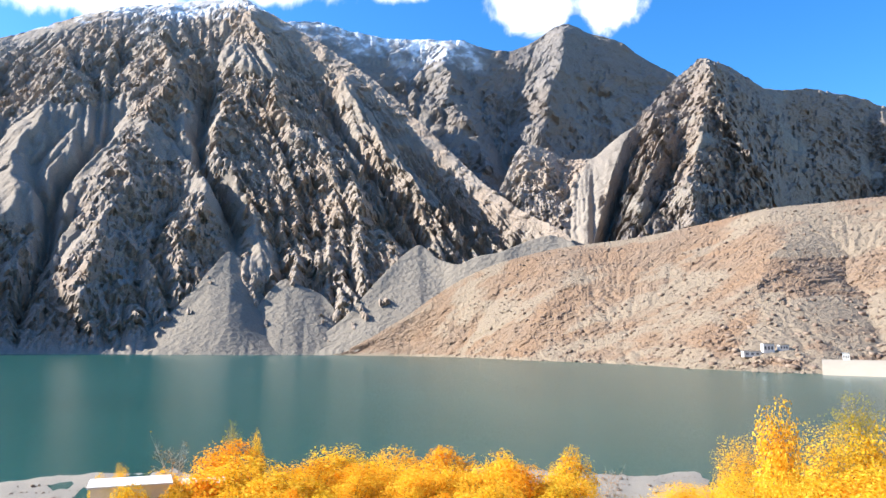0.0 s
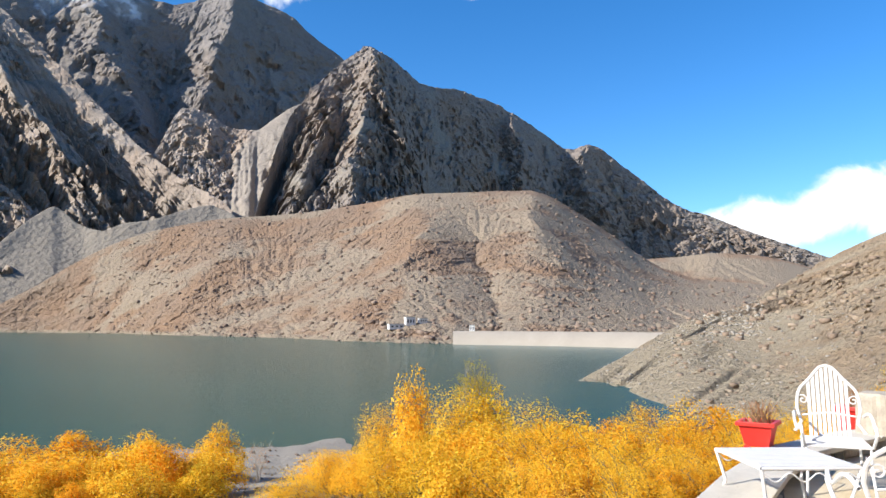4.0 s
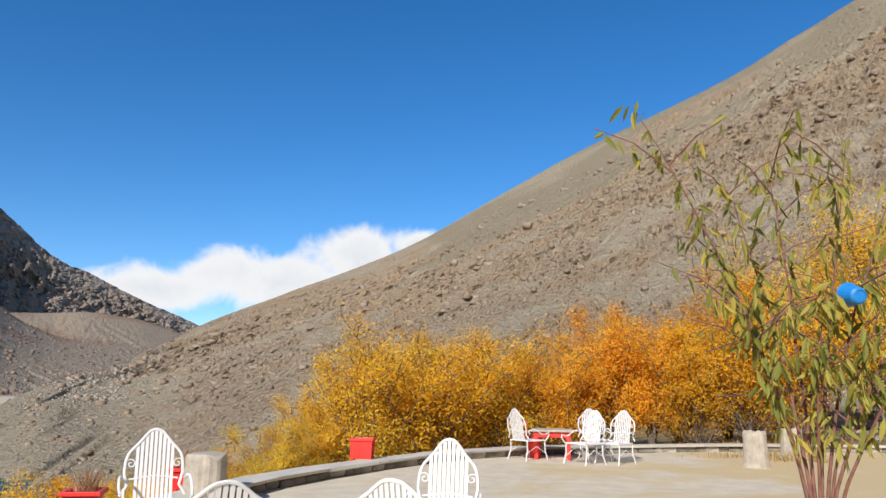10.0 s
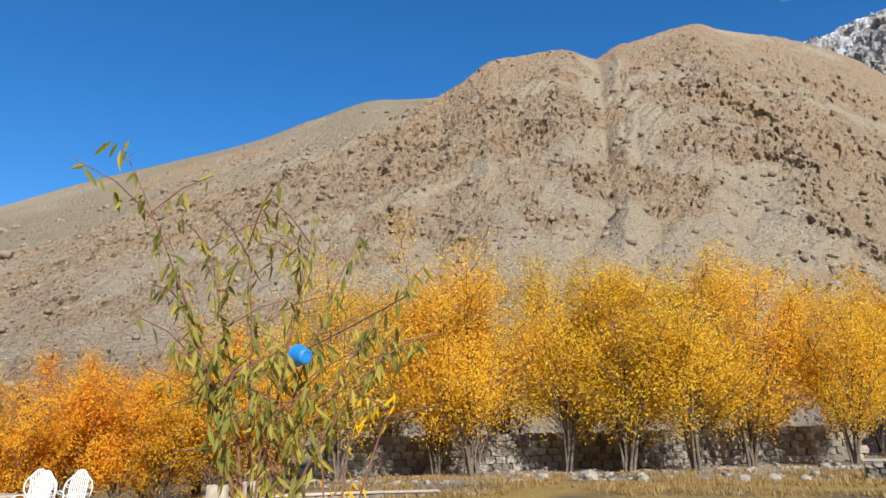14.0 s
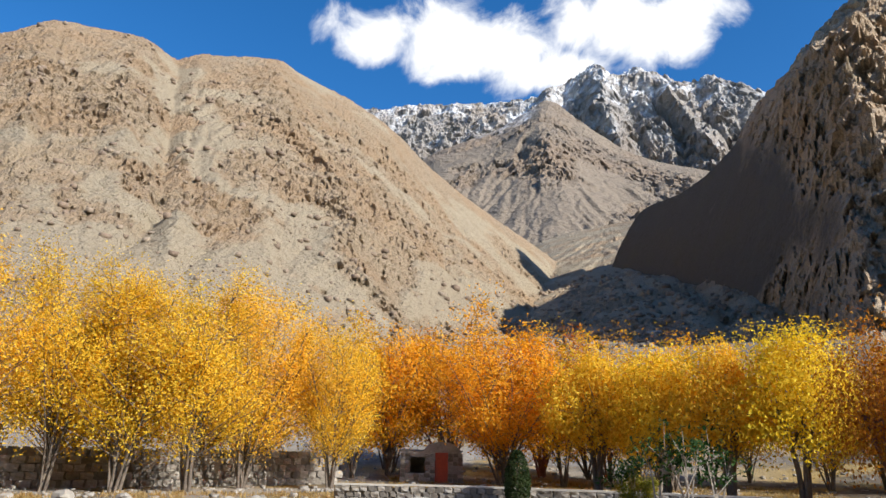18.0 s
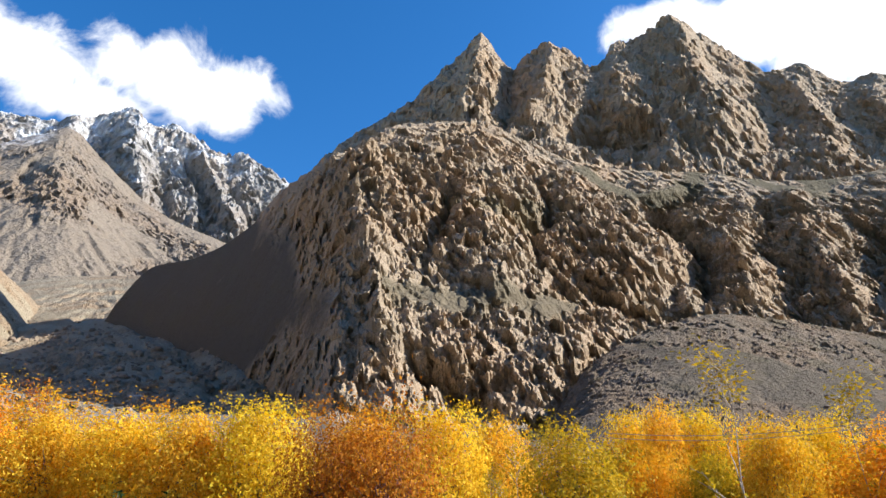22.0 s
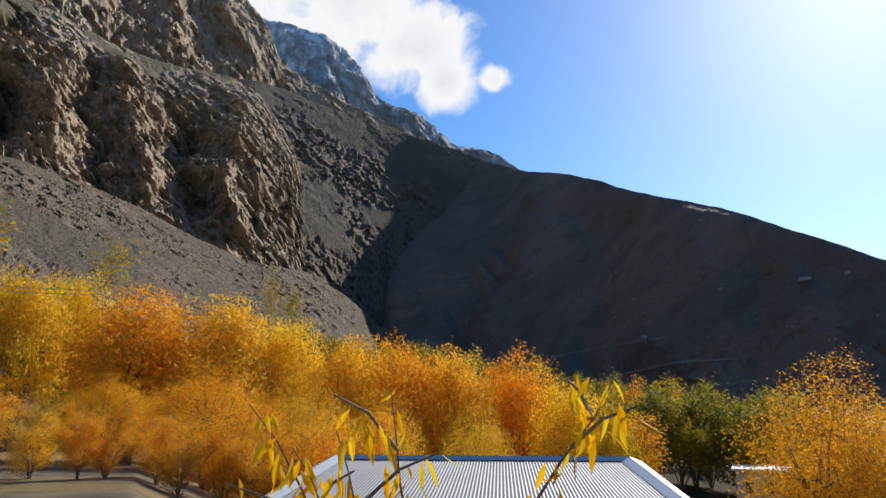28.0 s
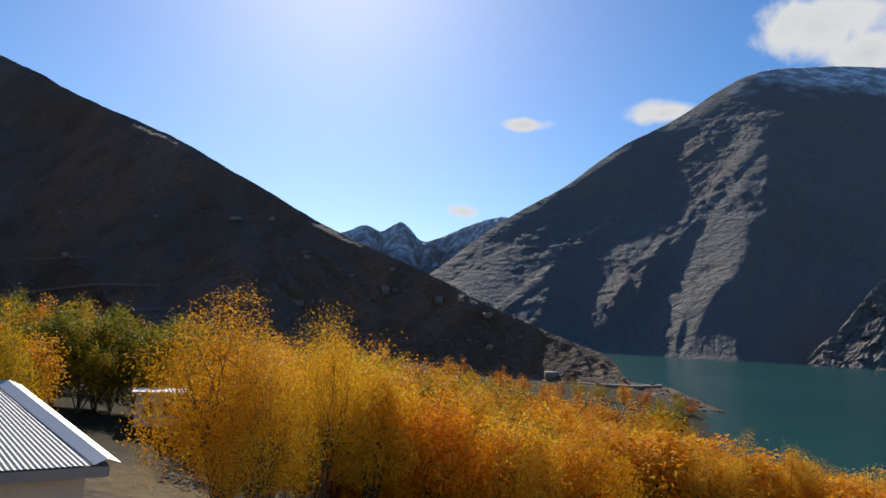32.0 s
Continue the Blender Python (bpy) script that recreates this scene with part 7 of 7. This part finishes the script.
def flat_roof_block(name, label, az, dist, top_el, size, height, mat, roof):
    p = at(az, dist)
    z = EYE + dist * math.tan(radians(top_el)) - height
    ob = thing(name, label, "building", (p.x, p.y, z), -radians(az))
    bm = bmesh.new()
    box(bm, 0, 0, height / 2 - 0.1, size[0], size[1], height - 0.2)
    part("wall", bm, mat, ob)
    bm = bmesh.new()
    box(bm, 0, 0, height - 0.06, size[0] + 0.6, size[1] + 0.6, 0.16)
    part("roof", bm, roof, ob)
    for k in range(3):
        bm = bmesh.new()
        box(bm, -size[0] * 0.3 + k * size[0] * 0.3, -size[1] / 2, height * 0.5, size[0] * 0.12, 0.12, height * 0.4)
        part("window", bm, MAT["glass"], ob)


flat_roof_block("lakeside_building", "flat white-roofed building among the lakeside trees", -22.5, 76, -9.35, (6.6, 4.0), 4.6, MAT["plaster"], MAT["white_paint"])
flat_roof_block("lakeside_building", "small flat-roofed hut among the lakeside trees", -17.6, 80, -9.6, (3.6, 3.0), 4.0, MAT["plaster"], MAT["white_paint"])
flat_roof_block("white_shed", "small white shed behind the yellow trees", 191.2, 36, 2.8, (1.9, 2.0), 3.0, MAT["white_paint"], MAT["tin"])
flat_roof_block("white_shed", "small pale shed among the green trees", -94.8, 62, -4.9, (4.5, 3.0), 2.6, MAT["plaster"], MAT["white_paint"])


# ---------------------------------------------------------------- far side of the lake: dam and station
def dam():
    """An embankment with a pale facing between the moraine and the hillside."""
    az = np.linspace(27.4, 47, 60)
    d0 = np.interp(az, (27.4, 43, 47), (640, 560, 545))
    prof = ((0, -24.0), (0.0, LAKE_Z - 2), (18, -7.0), (24, -6.8), (25, -7.2), (60, -20))
    A, K = np.meshgrid(np.arange(60), np.arange(len(prof)), indexing="ij")
    r = d0[A.ravel()] + np.array([p[0] for p in prof])[K.ravel()]
    z = np.array([p[1] for p in prof])[K.ravel()]
    a = np.radians(az[A.ravel()])
    me = grid_mesh("dam_wall", np.stack([np.sin(a) * r, np.cos(a) * r, z], 1), 60, len(prof))
    me.materials.append(MAT["dam_face"])
    tagged(new("dam_wall", me), "pale faced embankment dam closing the lake", "dam", kind="structure")


dam()
flat_roof_block("dam_hut", "tiny white hut at the end of the dam", 28.9, 655, -0.25, (5, 5), 6.0, MAT["white_paint"], MAT["white_paint"])


def landing(ob, az, dist):
    """The height of an object's surface under a place, or None."""
    p = at(az, dist)
    hit, loc, nrm, _ = ob.ray_cast(Vector((p.x, p.y, 3000)), Vector((0, 0, -1)))
    return loc.z if hit else None


bpy.context.view_layer.update()
MORAINE = bpy.data.objects["moraine_hill"]
HILL = bpy.data.objects["sunlit_hillside"]
SLOPE_OB = bpy.data.objects["shaded_slope"]


def station_block(az, dist, sx, sy, h):
    z = landing(MORAINE, az, dist)
    if z is None:
        return
    p = at(az, dist)
    ob = thing("dam_station", "white flat-roofed station building on the far shore", "building", (p.x, p.y, z - 1.0), -radians(az) + 0.3, "station buildings")
    bm = bmesh.new()
    box(bm, 0, 0, h / 2, sx, sy, h)
    part("wall", bm, MAT["white_paint"], ob)
    bm = bmesh.new()
    box(bm, 0, 0, h + 0.2, sx + 1, sy + 1, 0.5)
    part("roof", bm, MAT["mortar"], ob)
    for k in (-0.3, 0, 0.3):
        bm = bmesh.new()
        box(bm, sx * k, -sy / 2 - 0.02, h * 0.55, sx * 0.16, 0.2, h * 0.35)
        part("window", bm, MAT["glass"], ob)


for az, d, sx, sy, h in ((24.0, 760, 10, 8, 9), (22.9, 755, 16, 8, 5.5), (25.0, 765, 8, 8, 5.5)):
    station_block(az, d, sx, sy, h)


MAT["track"] = simple("pale_dusty_track", (0.24, 0.2, 0.16), 0.95, 0, 0.15, 0.3, 0.02)


def boulders(name, label, source, count, lo, hi, az0, az1, d0, d1, seed, mat):
    """Loose rocks lying on a hillside, one mesh of many stones."""
    me = source.data
    co = np.zeros(len(me.vertices) * 3, np.float32)
    me.vertices.foreach_get("co", co)
    co = co.reshape(-1, 3)
    az = np.degrees(np.arctan2(co[:, 0], co[:, 1])) % 360
    d = np.hypot(co[:, 0], co[:, 1])
    ok = np.where((az > az0) & (az < az1) & (d > d0) & (d < d1))[0]
    if not len(ok):
        return
    rng = np.random.RandomState(seed)
    pick = rng.choice(ok, count)
    base = np.array([(x, y, z) for x in (-1, 1) for y in (-1, 1) for z in (-1, 1)], float) * 0.5
    quads = np.array(((0, 1, 3, 2), (4, 6, 7, 5), (0, 4, 5, 1), (2, 3, 7, 6), (0, 2, 6, 4), (1, 5, 7, 3)))
    size = lo * (hi / lo) ** (rng.uniform(0, 1, count) ** 2.6)
    dist_k = np.clip(d[pick] / 300, 0.6, 1.6)
    size = size * dist_k
    V = base[None] * (1 + rng.uniform(-0.35, 0.35, (count, 8, 3)))
    ang = rng.uniform(0, 6.28, count)
    c, s = np.cos(ang)[:, None], np.sin(ang)[:, None]
    V = V * np.stack([rng.uniform(0.8, 1.5, count), rng.uniform(0.7, 1.1, count), rng.uniform(0.5, 0.9, count)], 1)[:, None]
    X = V[:, :, 0] * c - V[:, :, 1] * s
    Y = V[:, :, 0] * s + V[:, :, 1] * c
    V = np.stack([X, Y, V[:, :, 2]], 2) * size[:, None, None]
    jit = rng.uniform(-1, 1, (count, 2)) * 1.0
    V[:, :, :2] += (co[pick][:, :2] + jit)[:, None]
    V[:, :, 2] += (co[pick][:, 2] + size * 0.12)[:, None]
    F = (quads[None] + (np.arange(count) * 8)[:, None, None]).reshape(-1, 4)
    tagged(new(name, raw_mesh(name, V.reshape(-1, 3), F, mat)), label, "rocks", kind="stuff")


def rock_material(name, a, b, c):
    m, nt, bsdf = material(name)
    geo = nt.nodes.new("ShaderNodeNewGeometry")
    pos = geo.outputs["Position"]
    n = noise_tex(nt, pos, 1.5, 7, 0.7)
    col = ramp(nt, geo.outputs["Random Per Island"], (0.0, a), (0.5, b), (1.0, c))
    nt.links.new(mixed(nt, 0.5, col, ramp(nt, n, (0.3, a), (0.7, c))), bsdf.inputs["Base Color"])
    bsdf.inputs["Roughness"].default_value = 0.93
    nt.links.new(bump(nt, n, 0.3, 0.8), bsdf.inputs["Normal"])
    return m


MAT["boulder"] = rock_material("tan_boulder", (0.15, 0.1, 0.07), (0.27, 0.19, 0.13), (0.38, 0.31, 0.23))
MAT["red_boulder"] = rock_material("brown_boulder", (0.13, 0.085, 0.065), (0.22, 0.15, 0.115), (0.32, 0.25, 0.19))
MAT["grey_boulder"] = rock_material("grey_boulder", (0.2, 0.18, 0.15), (0.33, 0.3, 0.26), (0.45, 0.42, 0.37))
boulders("hillside_rocks", "loose tan rocks strewn over the hillside", HILL, 9000, 0.3, 2.8, 44, 158, 100, 640, 71, MAT["boulder"])
boulders("spit_rocks", "pale broken rocks on the lake spit", HILL, 3500, 0.2, 0.9, 36, 66, 100, 420, 72, MAT["grey_boulder"])
boulders("moraine_rocks", "brown boulders strewn over the moraine", MORAINE, 5000, 0.8, 3.6, 0, 55, 620, 1700, 73, MAT["red_boulder"])
boulders("valley_rocks", "broken rocks on the valley floor", bpy.data.objects["valley_floor"], 2200, 0.6, 3.2, 150, 172, 220, 900, 74, MAT["boulder"])
boulders("slope_rocks", "grey rocks scattered on the dark slope", SLOPE_OB, 420, 0.5, 1.8, 240, 312, 200, 760, 75, MAT["red_boulder"])
boulders("shore_stones", "stones strewn along the lake shore", bpy.data.objects["ground"], 1500, 0.2, 0.8, 0, 42, 50, 125, 76, MAT["red_boulder"])
boulders("shore_stones", "stones strewn along the lake shore", bpy.data.objects["ground"], 1500, 0.2, 0.8, 330, 360, 50, 125, 77, MAT["red_boulder"])
boulders("garden_stones", "rubble and stones under the garden trees", bpy.data.objects["ground"], 2600, 0.12, 0.55, 100, 178, 30, 75, 78, MAT["grey_boulder"])

for a, b in (((200.5, 33), (217, 33)),):
    for k in range(2):
        cord("power_line", "thin overhead power line above the trees", aim(a[0], 8.0 - 0.35 * k, a[1]), aim(b[0], 7.5 - 0.3 * k, b[1]), 0.25, 0.014, MAT["tin"])

tagged(plant("green_a", 163.2, 25, 0.6), "dark green broad-leaved bush by the wall", "shrub")


# ---------------------------------------------------------------- things of the garden's far side
def sight(ob, az, el):
    """Where the line from the eye at a turn and a height angle meets an object."""
    hit, loc, nrm, _ = ob.ray_cast(Vector((0, 0, EYE)), heading(az, el))
    return loc if hit else None


def hill_track(label, ob, knots, width):
    """A dusty track cut into a slope, along knots of (turn, height angle)."""
    ks = np.arange(len(knots))
    t = np.linspace(0, len(knots) - 1, 50)
    pts = [sight(ob, a, e) for a, e in zip(curve_through(t, ks, [k[0] for k in knots]), curve_through(t, ks, [k[1] for k in knots]))]
    pts = [p for p in pts if p is not None]
    verts, faces = [], []
    for p in pts:
        out = Vector((p.x, p.y, 0)).normalized()
        for off, dz in ((-width * 0.5, -1.2), (-width * 0.3, 0.3), (width * 0.4, 0.7)):
            verts.append(tuple(p + out * off + Vector((0, 0, dz))))
    for i in range(len(pts) - 1):
        if (pts[i + 1] - pts[i]).length < 60:
            a, b = 3 * i, 3 * i + 3
            faces += [(a, b, b + 1, a + 1), (a + 1, b + 1, b + 2, a + 2)]
    if faces:
        tagged(part("hill_track", (verts, [], faces), MAT["track"]), label, "track", kind="structure")


hill_track("pale dusty track crossing the dark slope", SLOPE_OB, ((-110, 2.9), (-107.5, 3.4), (-105.5, 3.75), (-101, 4.4)), 3.0)
hill_track("pale dusty track crossing the dark slope", SLOPE_OB, ((-109.5, 1.5), (-106.5, 1.3), (-104.2, 1.7), (-100, 2.5), (-96.1, 2.7)), 3.6)
hill_track("pale dusty track crossing the dark slope", SLOPE_OB, ((-103, 0.4), (-99.5, 0.6), (-96, 1.0), (-92.5, 1.2)), 2.6)
hill_track("road along the foot of the dark slope", SLOPE_OB, ((-72.9, -3.0), (-66, -3.1), (-60.7, -3.1), (-57.7, -2.9)), 3.4)
boulders("pale_slope_rocks", "few pale rocks lying on the dark slope", SLOPE_OB, 70, 1.0, 4.0, 240, 300, 240, 760, 81, MAT["grey_boulder"])
boulders("cliff_foot_rocks", "fallen rocks on the slope below the cliff", bpy.data.objects["cliff_apron"], 1200, 0.3, 1.1, 196, 240, 200, 700, 82, MAT["red_boulder"])
boulders("road_stones", "row of pale stones edging the old road", HILL, 260, 0.5, 1.4, 45.5, 50.5, 340, 520, 83, MAT["grey_boulder"])


def leafy(name, label, centres, size, slim, mat, stems, bark, category, seed, droop=0.0):
    rng = np.random.RandomState(seed)
    ob = thing(name, label, category)
    v, f = leaf_cloud(rng, centres, size, slim, droop)
    crown = new("foliage", raw_mesh("foliage", v, f, mat))
    crown.parent = ob
    if stems:
        part("stem", tube_mesh(stems, 5), bark, ob)
    return ob


def cypress(az, dist, top_el, width):
    p = at(az, dist)
    z = ground_z(p.x, p.y) - 0.05
    h = EYE + dist * math.tan(radians(top_el)) - z
    rng = np.random.RandomState(91)
    n = 5200
    t = rng.uniform(0, 1, n)
    r = width / 2 * np.sin(np.pi * np.clip(0.12 + 0.86 * t, 0, 1)) ** 0.55 * rng.uniform(0.5, 1.08, n) ** 0.5
    a = rng.uniform(0, 6.28, n)
    c = np.stack([p.x + r * np.cos(a), p.y + r * np.sin(a), z + h * (0.02 + 0.95 * t)], 1)
    leafy("cypress_bush", "slim dark green upright evergreen bush by the wall", c, 0.1, 0.4, MAT["cypress"], [([(p.x, p.y, z), (p.x, p.y, z + h * 0.8)], 0.04)], MAT["bark"], "shrub", 92, -1.2)


MAT["cypress"] = leaf_material("grey_green_needles", (0.025, 0.045, 0.018), (0.05, 0.08, 0.03), (0.09, 0.12, 0.045))
MAT["broad_leaf"] = leaf_material("glossy_dark_green_leaves", (0.025, 0.06, 0.018), (0.05, 0.1, 0.03), (0.1, 0.17, 0.05))
cypress(154.5, 28.0, 1.86, 0.95)


def broad_sapling(az, dist, el, seed):
    """A young tree with rosettes of large dark leaves on thin pale stems."""
    rng = np.random.RandomState(seed)
    p = at(az, dist)
    z = ground_z(p.x, p.y) - 0.05
    h = EYE + dist * math.tan(radians(el)) - z
    foot = np.array([p.x, p.y, z])
    stems, c = [], []
    for k in range(4):
        a = rng.uniform(0, 6.28)
        tip = foot + np.array([math.cos(a) * 0.45, math.sin(a) * 0.45, h * rng.uniform(0.6, 0.97)])
        mid = foot + (tip - foot) * np.array([0.35, 0.35, 0.5])
        stems.append(([foot, mid, tip], [0.04, 0.03, 0.015]))
        for b in range(4):
            q = tip + rng.normal(scale=(0.22, 0.22, 0.25), size=3)
            stems.append(([mid + (tip - mid) * 0.6, q], [0.015, 0.008]))
            c.append(q + rng.normal(scale=0.12, size=(16, 3)))
    leafy("evergreen_sapling", "young tree with rosettes of large dark green leaves", np.concatenate(c), 0.19, 0.36, MAT["broad_leaf"], stems, MAT["pale_bark"], "tree", seed + 1)


for k, (az, d, el) in enumerate(((162.6, 25, 1.2), (164.4, 24, 3.9), (166.6, 23.4, 3.6), (168.6, 23.6, 3.0))):
    broad_sapling(az, d, el, 200 + 3 * k)


def stake(a, b, r=0.014):
    tagged(part("garden_stake", tube_mesh([([a, b], [r, r * 0.8])], 6), MAT["pale_bark"]), "pale crossed stick propping a young tree", "stake", "garden stakes")


for az0, az1, e1 in ((165.2, 167.4, 1.0), (167.6, 166.2, 0.8), (166.4, 169.6, 0.2), (168.6, 168.0, 1.2)):
    g = at(az0, 22.6)
    stake((g.x, g.y, ground_z(g.x, g.y) - 0.05), aim(az1, e1, 23.0))


def lone_rock(label, az, dist, size, seed, mat, sink=0.25):
    """A rounded boulder with flattened faces, resting on the ground."""
    rng = random.Random(seed)
    bm = bmesh.new()
    bmesh.ops.create_icosphere(bm, subdivisions=2, radius=0.5)
    for v in bm.verts:
        k = 1 + 0.16 * math.sin(v.co.x * 7 + seed) * math.cos(v.co.y * 6 + v.co.z * 5) + rng.uniform(-0.05, 0.05)
        v.co = Vector((v.co.x * size[0] * k, v.co.y * size[1] * k, v.co.z * size[2] * k))
    p = at(az, dist)
    ob = part("boulder", bm, mat)
    ob.location = (p.x, p.y, ground_z(p.x, p.y) + size[2] * (0.5 - sink))
    return tagged(ob, label, "boulder")


lone_rock("pale rounded boulder in front of the wall", 147.3, 27.6, (1.1, 0.8, 0.5), 3, MAT["pale_stone"])
for k, (az, d, s) in enumerate(((133.5, 29.5, 0.5), (135.4, 29.8, 0.55), (137.3, 29.6, 0.5), (126.5, 30.5, 0.7), (122.8, 31.2, 0.9), (119.5, 31.6, 0.6), (158.2, 30.6, 0.5), (157.2, 31.5, 0.45), (163.4, 29.2, 0.6), (170.6, 26.6, 0.6), (171.6, 26.2, 0.45))):
    lone_rock("pale garden stone lying in dry grass", az, d, (s, s * 0.75, s * 0.6), 10 + k, MAT["pale_stone"])
p = sight(bpy.data.objects["valley_floor"], 165.2, 10.4) or sight(bpy.data.objects["cliff_front"], 165.2, 10.4)
if p is not None:
    ob = lone_rock("large flat-topped grey boulder in the valley mouth", 165.2, 30, (9, 6, 3.2), 8, MAT["stone"])
    ob.location = p + Vector((0, 0, 0.6))


def shelter(dist):
    """A dark stone lean-to whose roof slants down to one side, with a pale slab along its upper edge."""
    c = at(188.5, dist)
    z = ground_z(c.x, c.y) - 0.1
    ob = thing("stone_lean_to", "dark stone lean-to with a slanting pale-edged roof", "shed", (c.x, c.y, z), -radians(188.5))
    tops = [(dist * math.tan(radians(az - 188.5)), EYE + dist * math.tan(radians(el)) - z) for az, el in ((182.4, 3.3), (187.0, 3.2), (194.0, 1.5))]
    for name, y0, y1, lift, thick, mat in (("wall", 0.0, 3.6, 0.0, 9.0, MAT["dark_stone"]), ("roof_slab", -0.22, 3.8, 0.1, 0.1, MAT["mortar"])):
        bm = bmesh.new()
        ring = [(x, h + lift) for x, h in tops] + [(x, max(0.0, h + lift - thick)) for x, h in tops[::-1]]
        f, r = [bm.verts.new((x, y0, h)) for x, h in ring], [bm.verts.new((x, y1, h)) for x, h in ring]
        bm.faces.new(f[::-1])
        bm.faces.new(r)
        for i in range(len(ring)):
            j = (i + 1) % len(ring)
            bm.faces.new((f[i], f[j], r[j], r[i]))
        bmesh.ops.recalc_face_normals(bm, faces=bm.faces[:])
        part(name, bm, mat, ob)


shelter(30)
g = at(190.4, 27)
ob = part("red_tarp_pile", bevelled(box_mesh(0.95, 0.6, 0.42), 0.05), MAT["red_cloth"])
ob.location = (g.x, g.y, ground_z(g.x, g.y))
tagged(ob, "red cloth-covered pile beside the mound", "pile")
for az, d, el in ((191.6, 25, 6.0), (193.6, 25, 7.4), (192.4, 25.5, 5.0)):
    tagged(plant("sapling", az, d, el), group="young poplars")


# ---------------------------------------------------------------- dry grass
def dry_grass(name, label, az0, az1, r0, r1, count, tall, seed, mat, patch=0.0):
    """Tufts of dry blades on the ground, one mesh."""
    rng = np.random.RandomState(seed)
    az = rng.uniform(az0, az1, count)
    r = np.sqrt(rng.uniform(r0 ** 2, r1 ** 2, count))
    x, y = np.sin(np.radians(az)) * r, np.cos(np.radians(az)) * r
    keep = fbm(np.stack([x, y, x * 0], 1) / 3.5 + seed, 3) > patch
    x, y, az, r = x[keep], y[keep], az[keep], r[keep]
    n, k = len(x), 7
    z = ground_height(az, r)
    c = np.repeat(np.stack([x, y, z - 0.03], 1), k, 0)
    a = rng.uniform(0, 6.28, n * k)
    h = tall * rng.uniform(0.4, 1.2, n * k)
    lean = rng.uniform(0.1, 0.8, n * k) * h
    side = np.stack([-np.sin(a), np.cos(a), a * 0], 1) * 0.02
    base = c + np.stack([np.cos(a), np.sin(a), a * 0], 1) * 0.05
    tip = base + np.stack([np.cos(a) * lean, np.sin(a) * lean, h], 1)
    v = np.stack([base - side, base + side, tip], 1).reshape(-1, 3)
    tagged(new(name, raw_mesh(name, v, np.arange(len(v)).reshape(-1, 3), mat)), label, "grass", kind="stuff")


MAT["straw"] = leaf_material("dry_straw", (0.3, 0.2, 0.07), (0.5, 0.36, 0.14), (0.62, 0.48, 0.22))
dry_grass("garden_grass", "dry straw-coloured grass on the garden lawn", 104, 176, 23, 36, 6500, 0.22, 301, MAT["straw"], -0.05)
dry_grass("lawn_grass", "short dry grass before the stone hut", 141, 176, 29, 52, 7000, 0.2, 302, MAT["straw"], -0.1)
dry_grass("kerb_grass", "dry grass growing behind the kerb", 60, 100, 19, 29, 4500, 0.35, 303, MAT["straw"], 0.0)
dry_grass("shore_grass", "dry grass on the bank above the lake", -26, 45, 48, 100, 6000, 0.4, 304, MAT["straw"], 0.05)
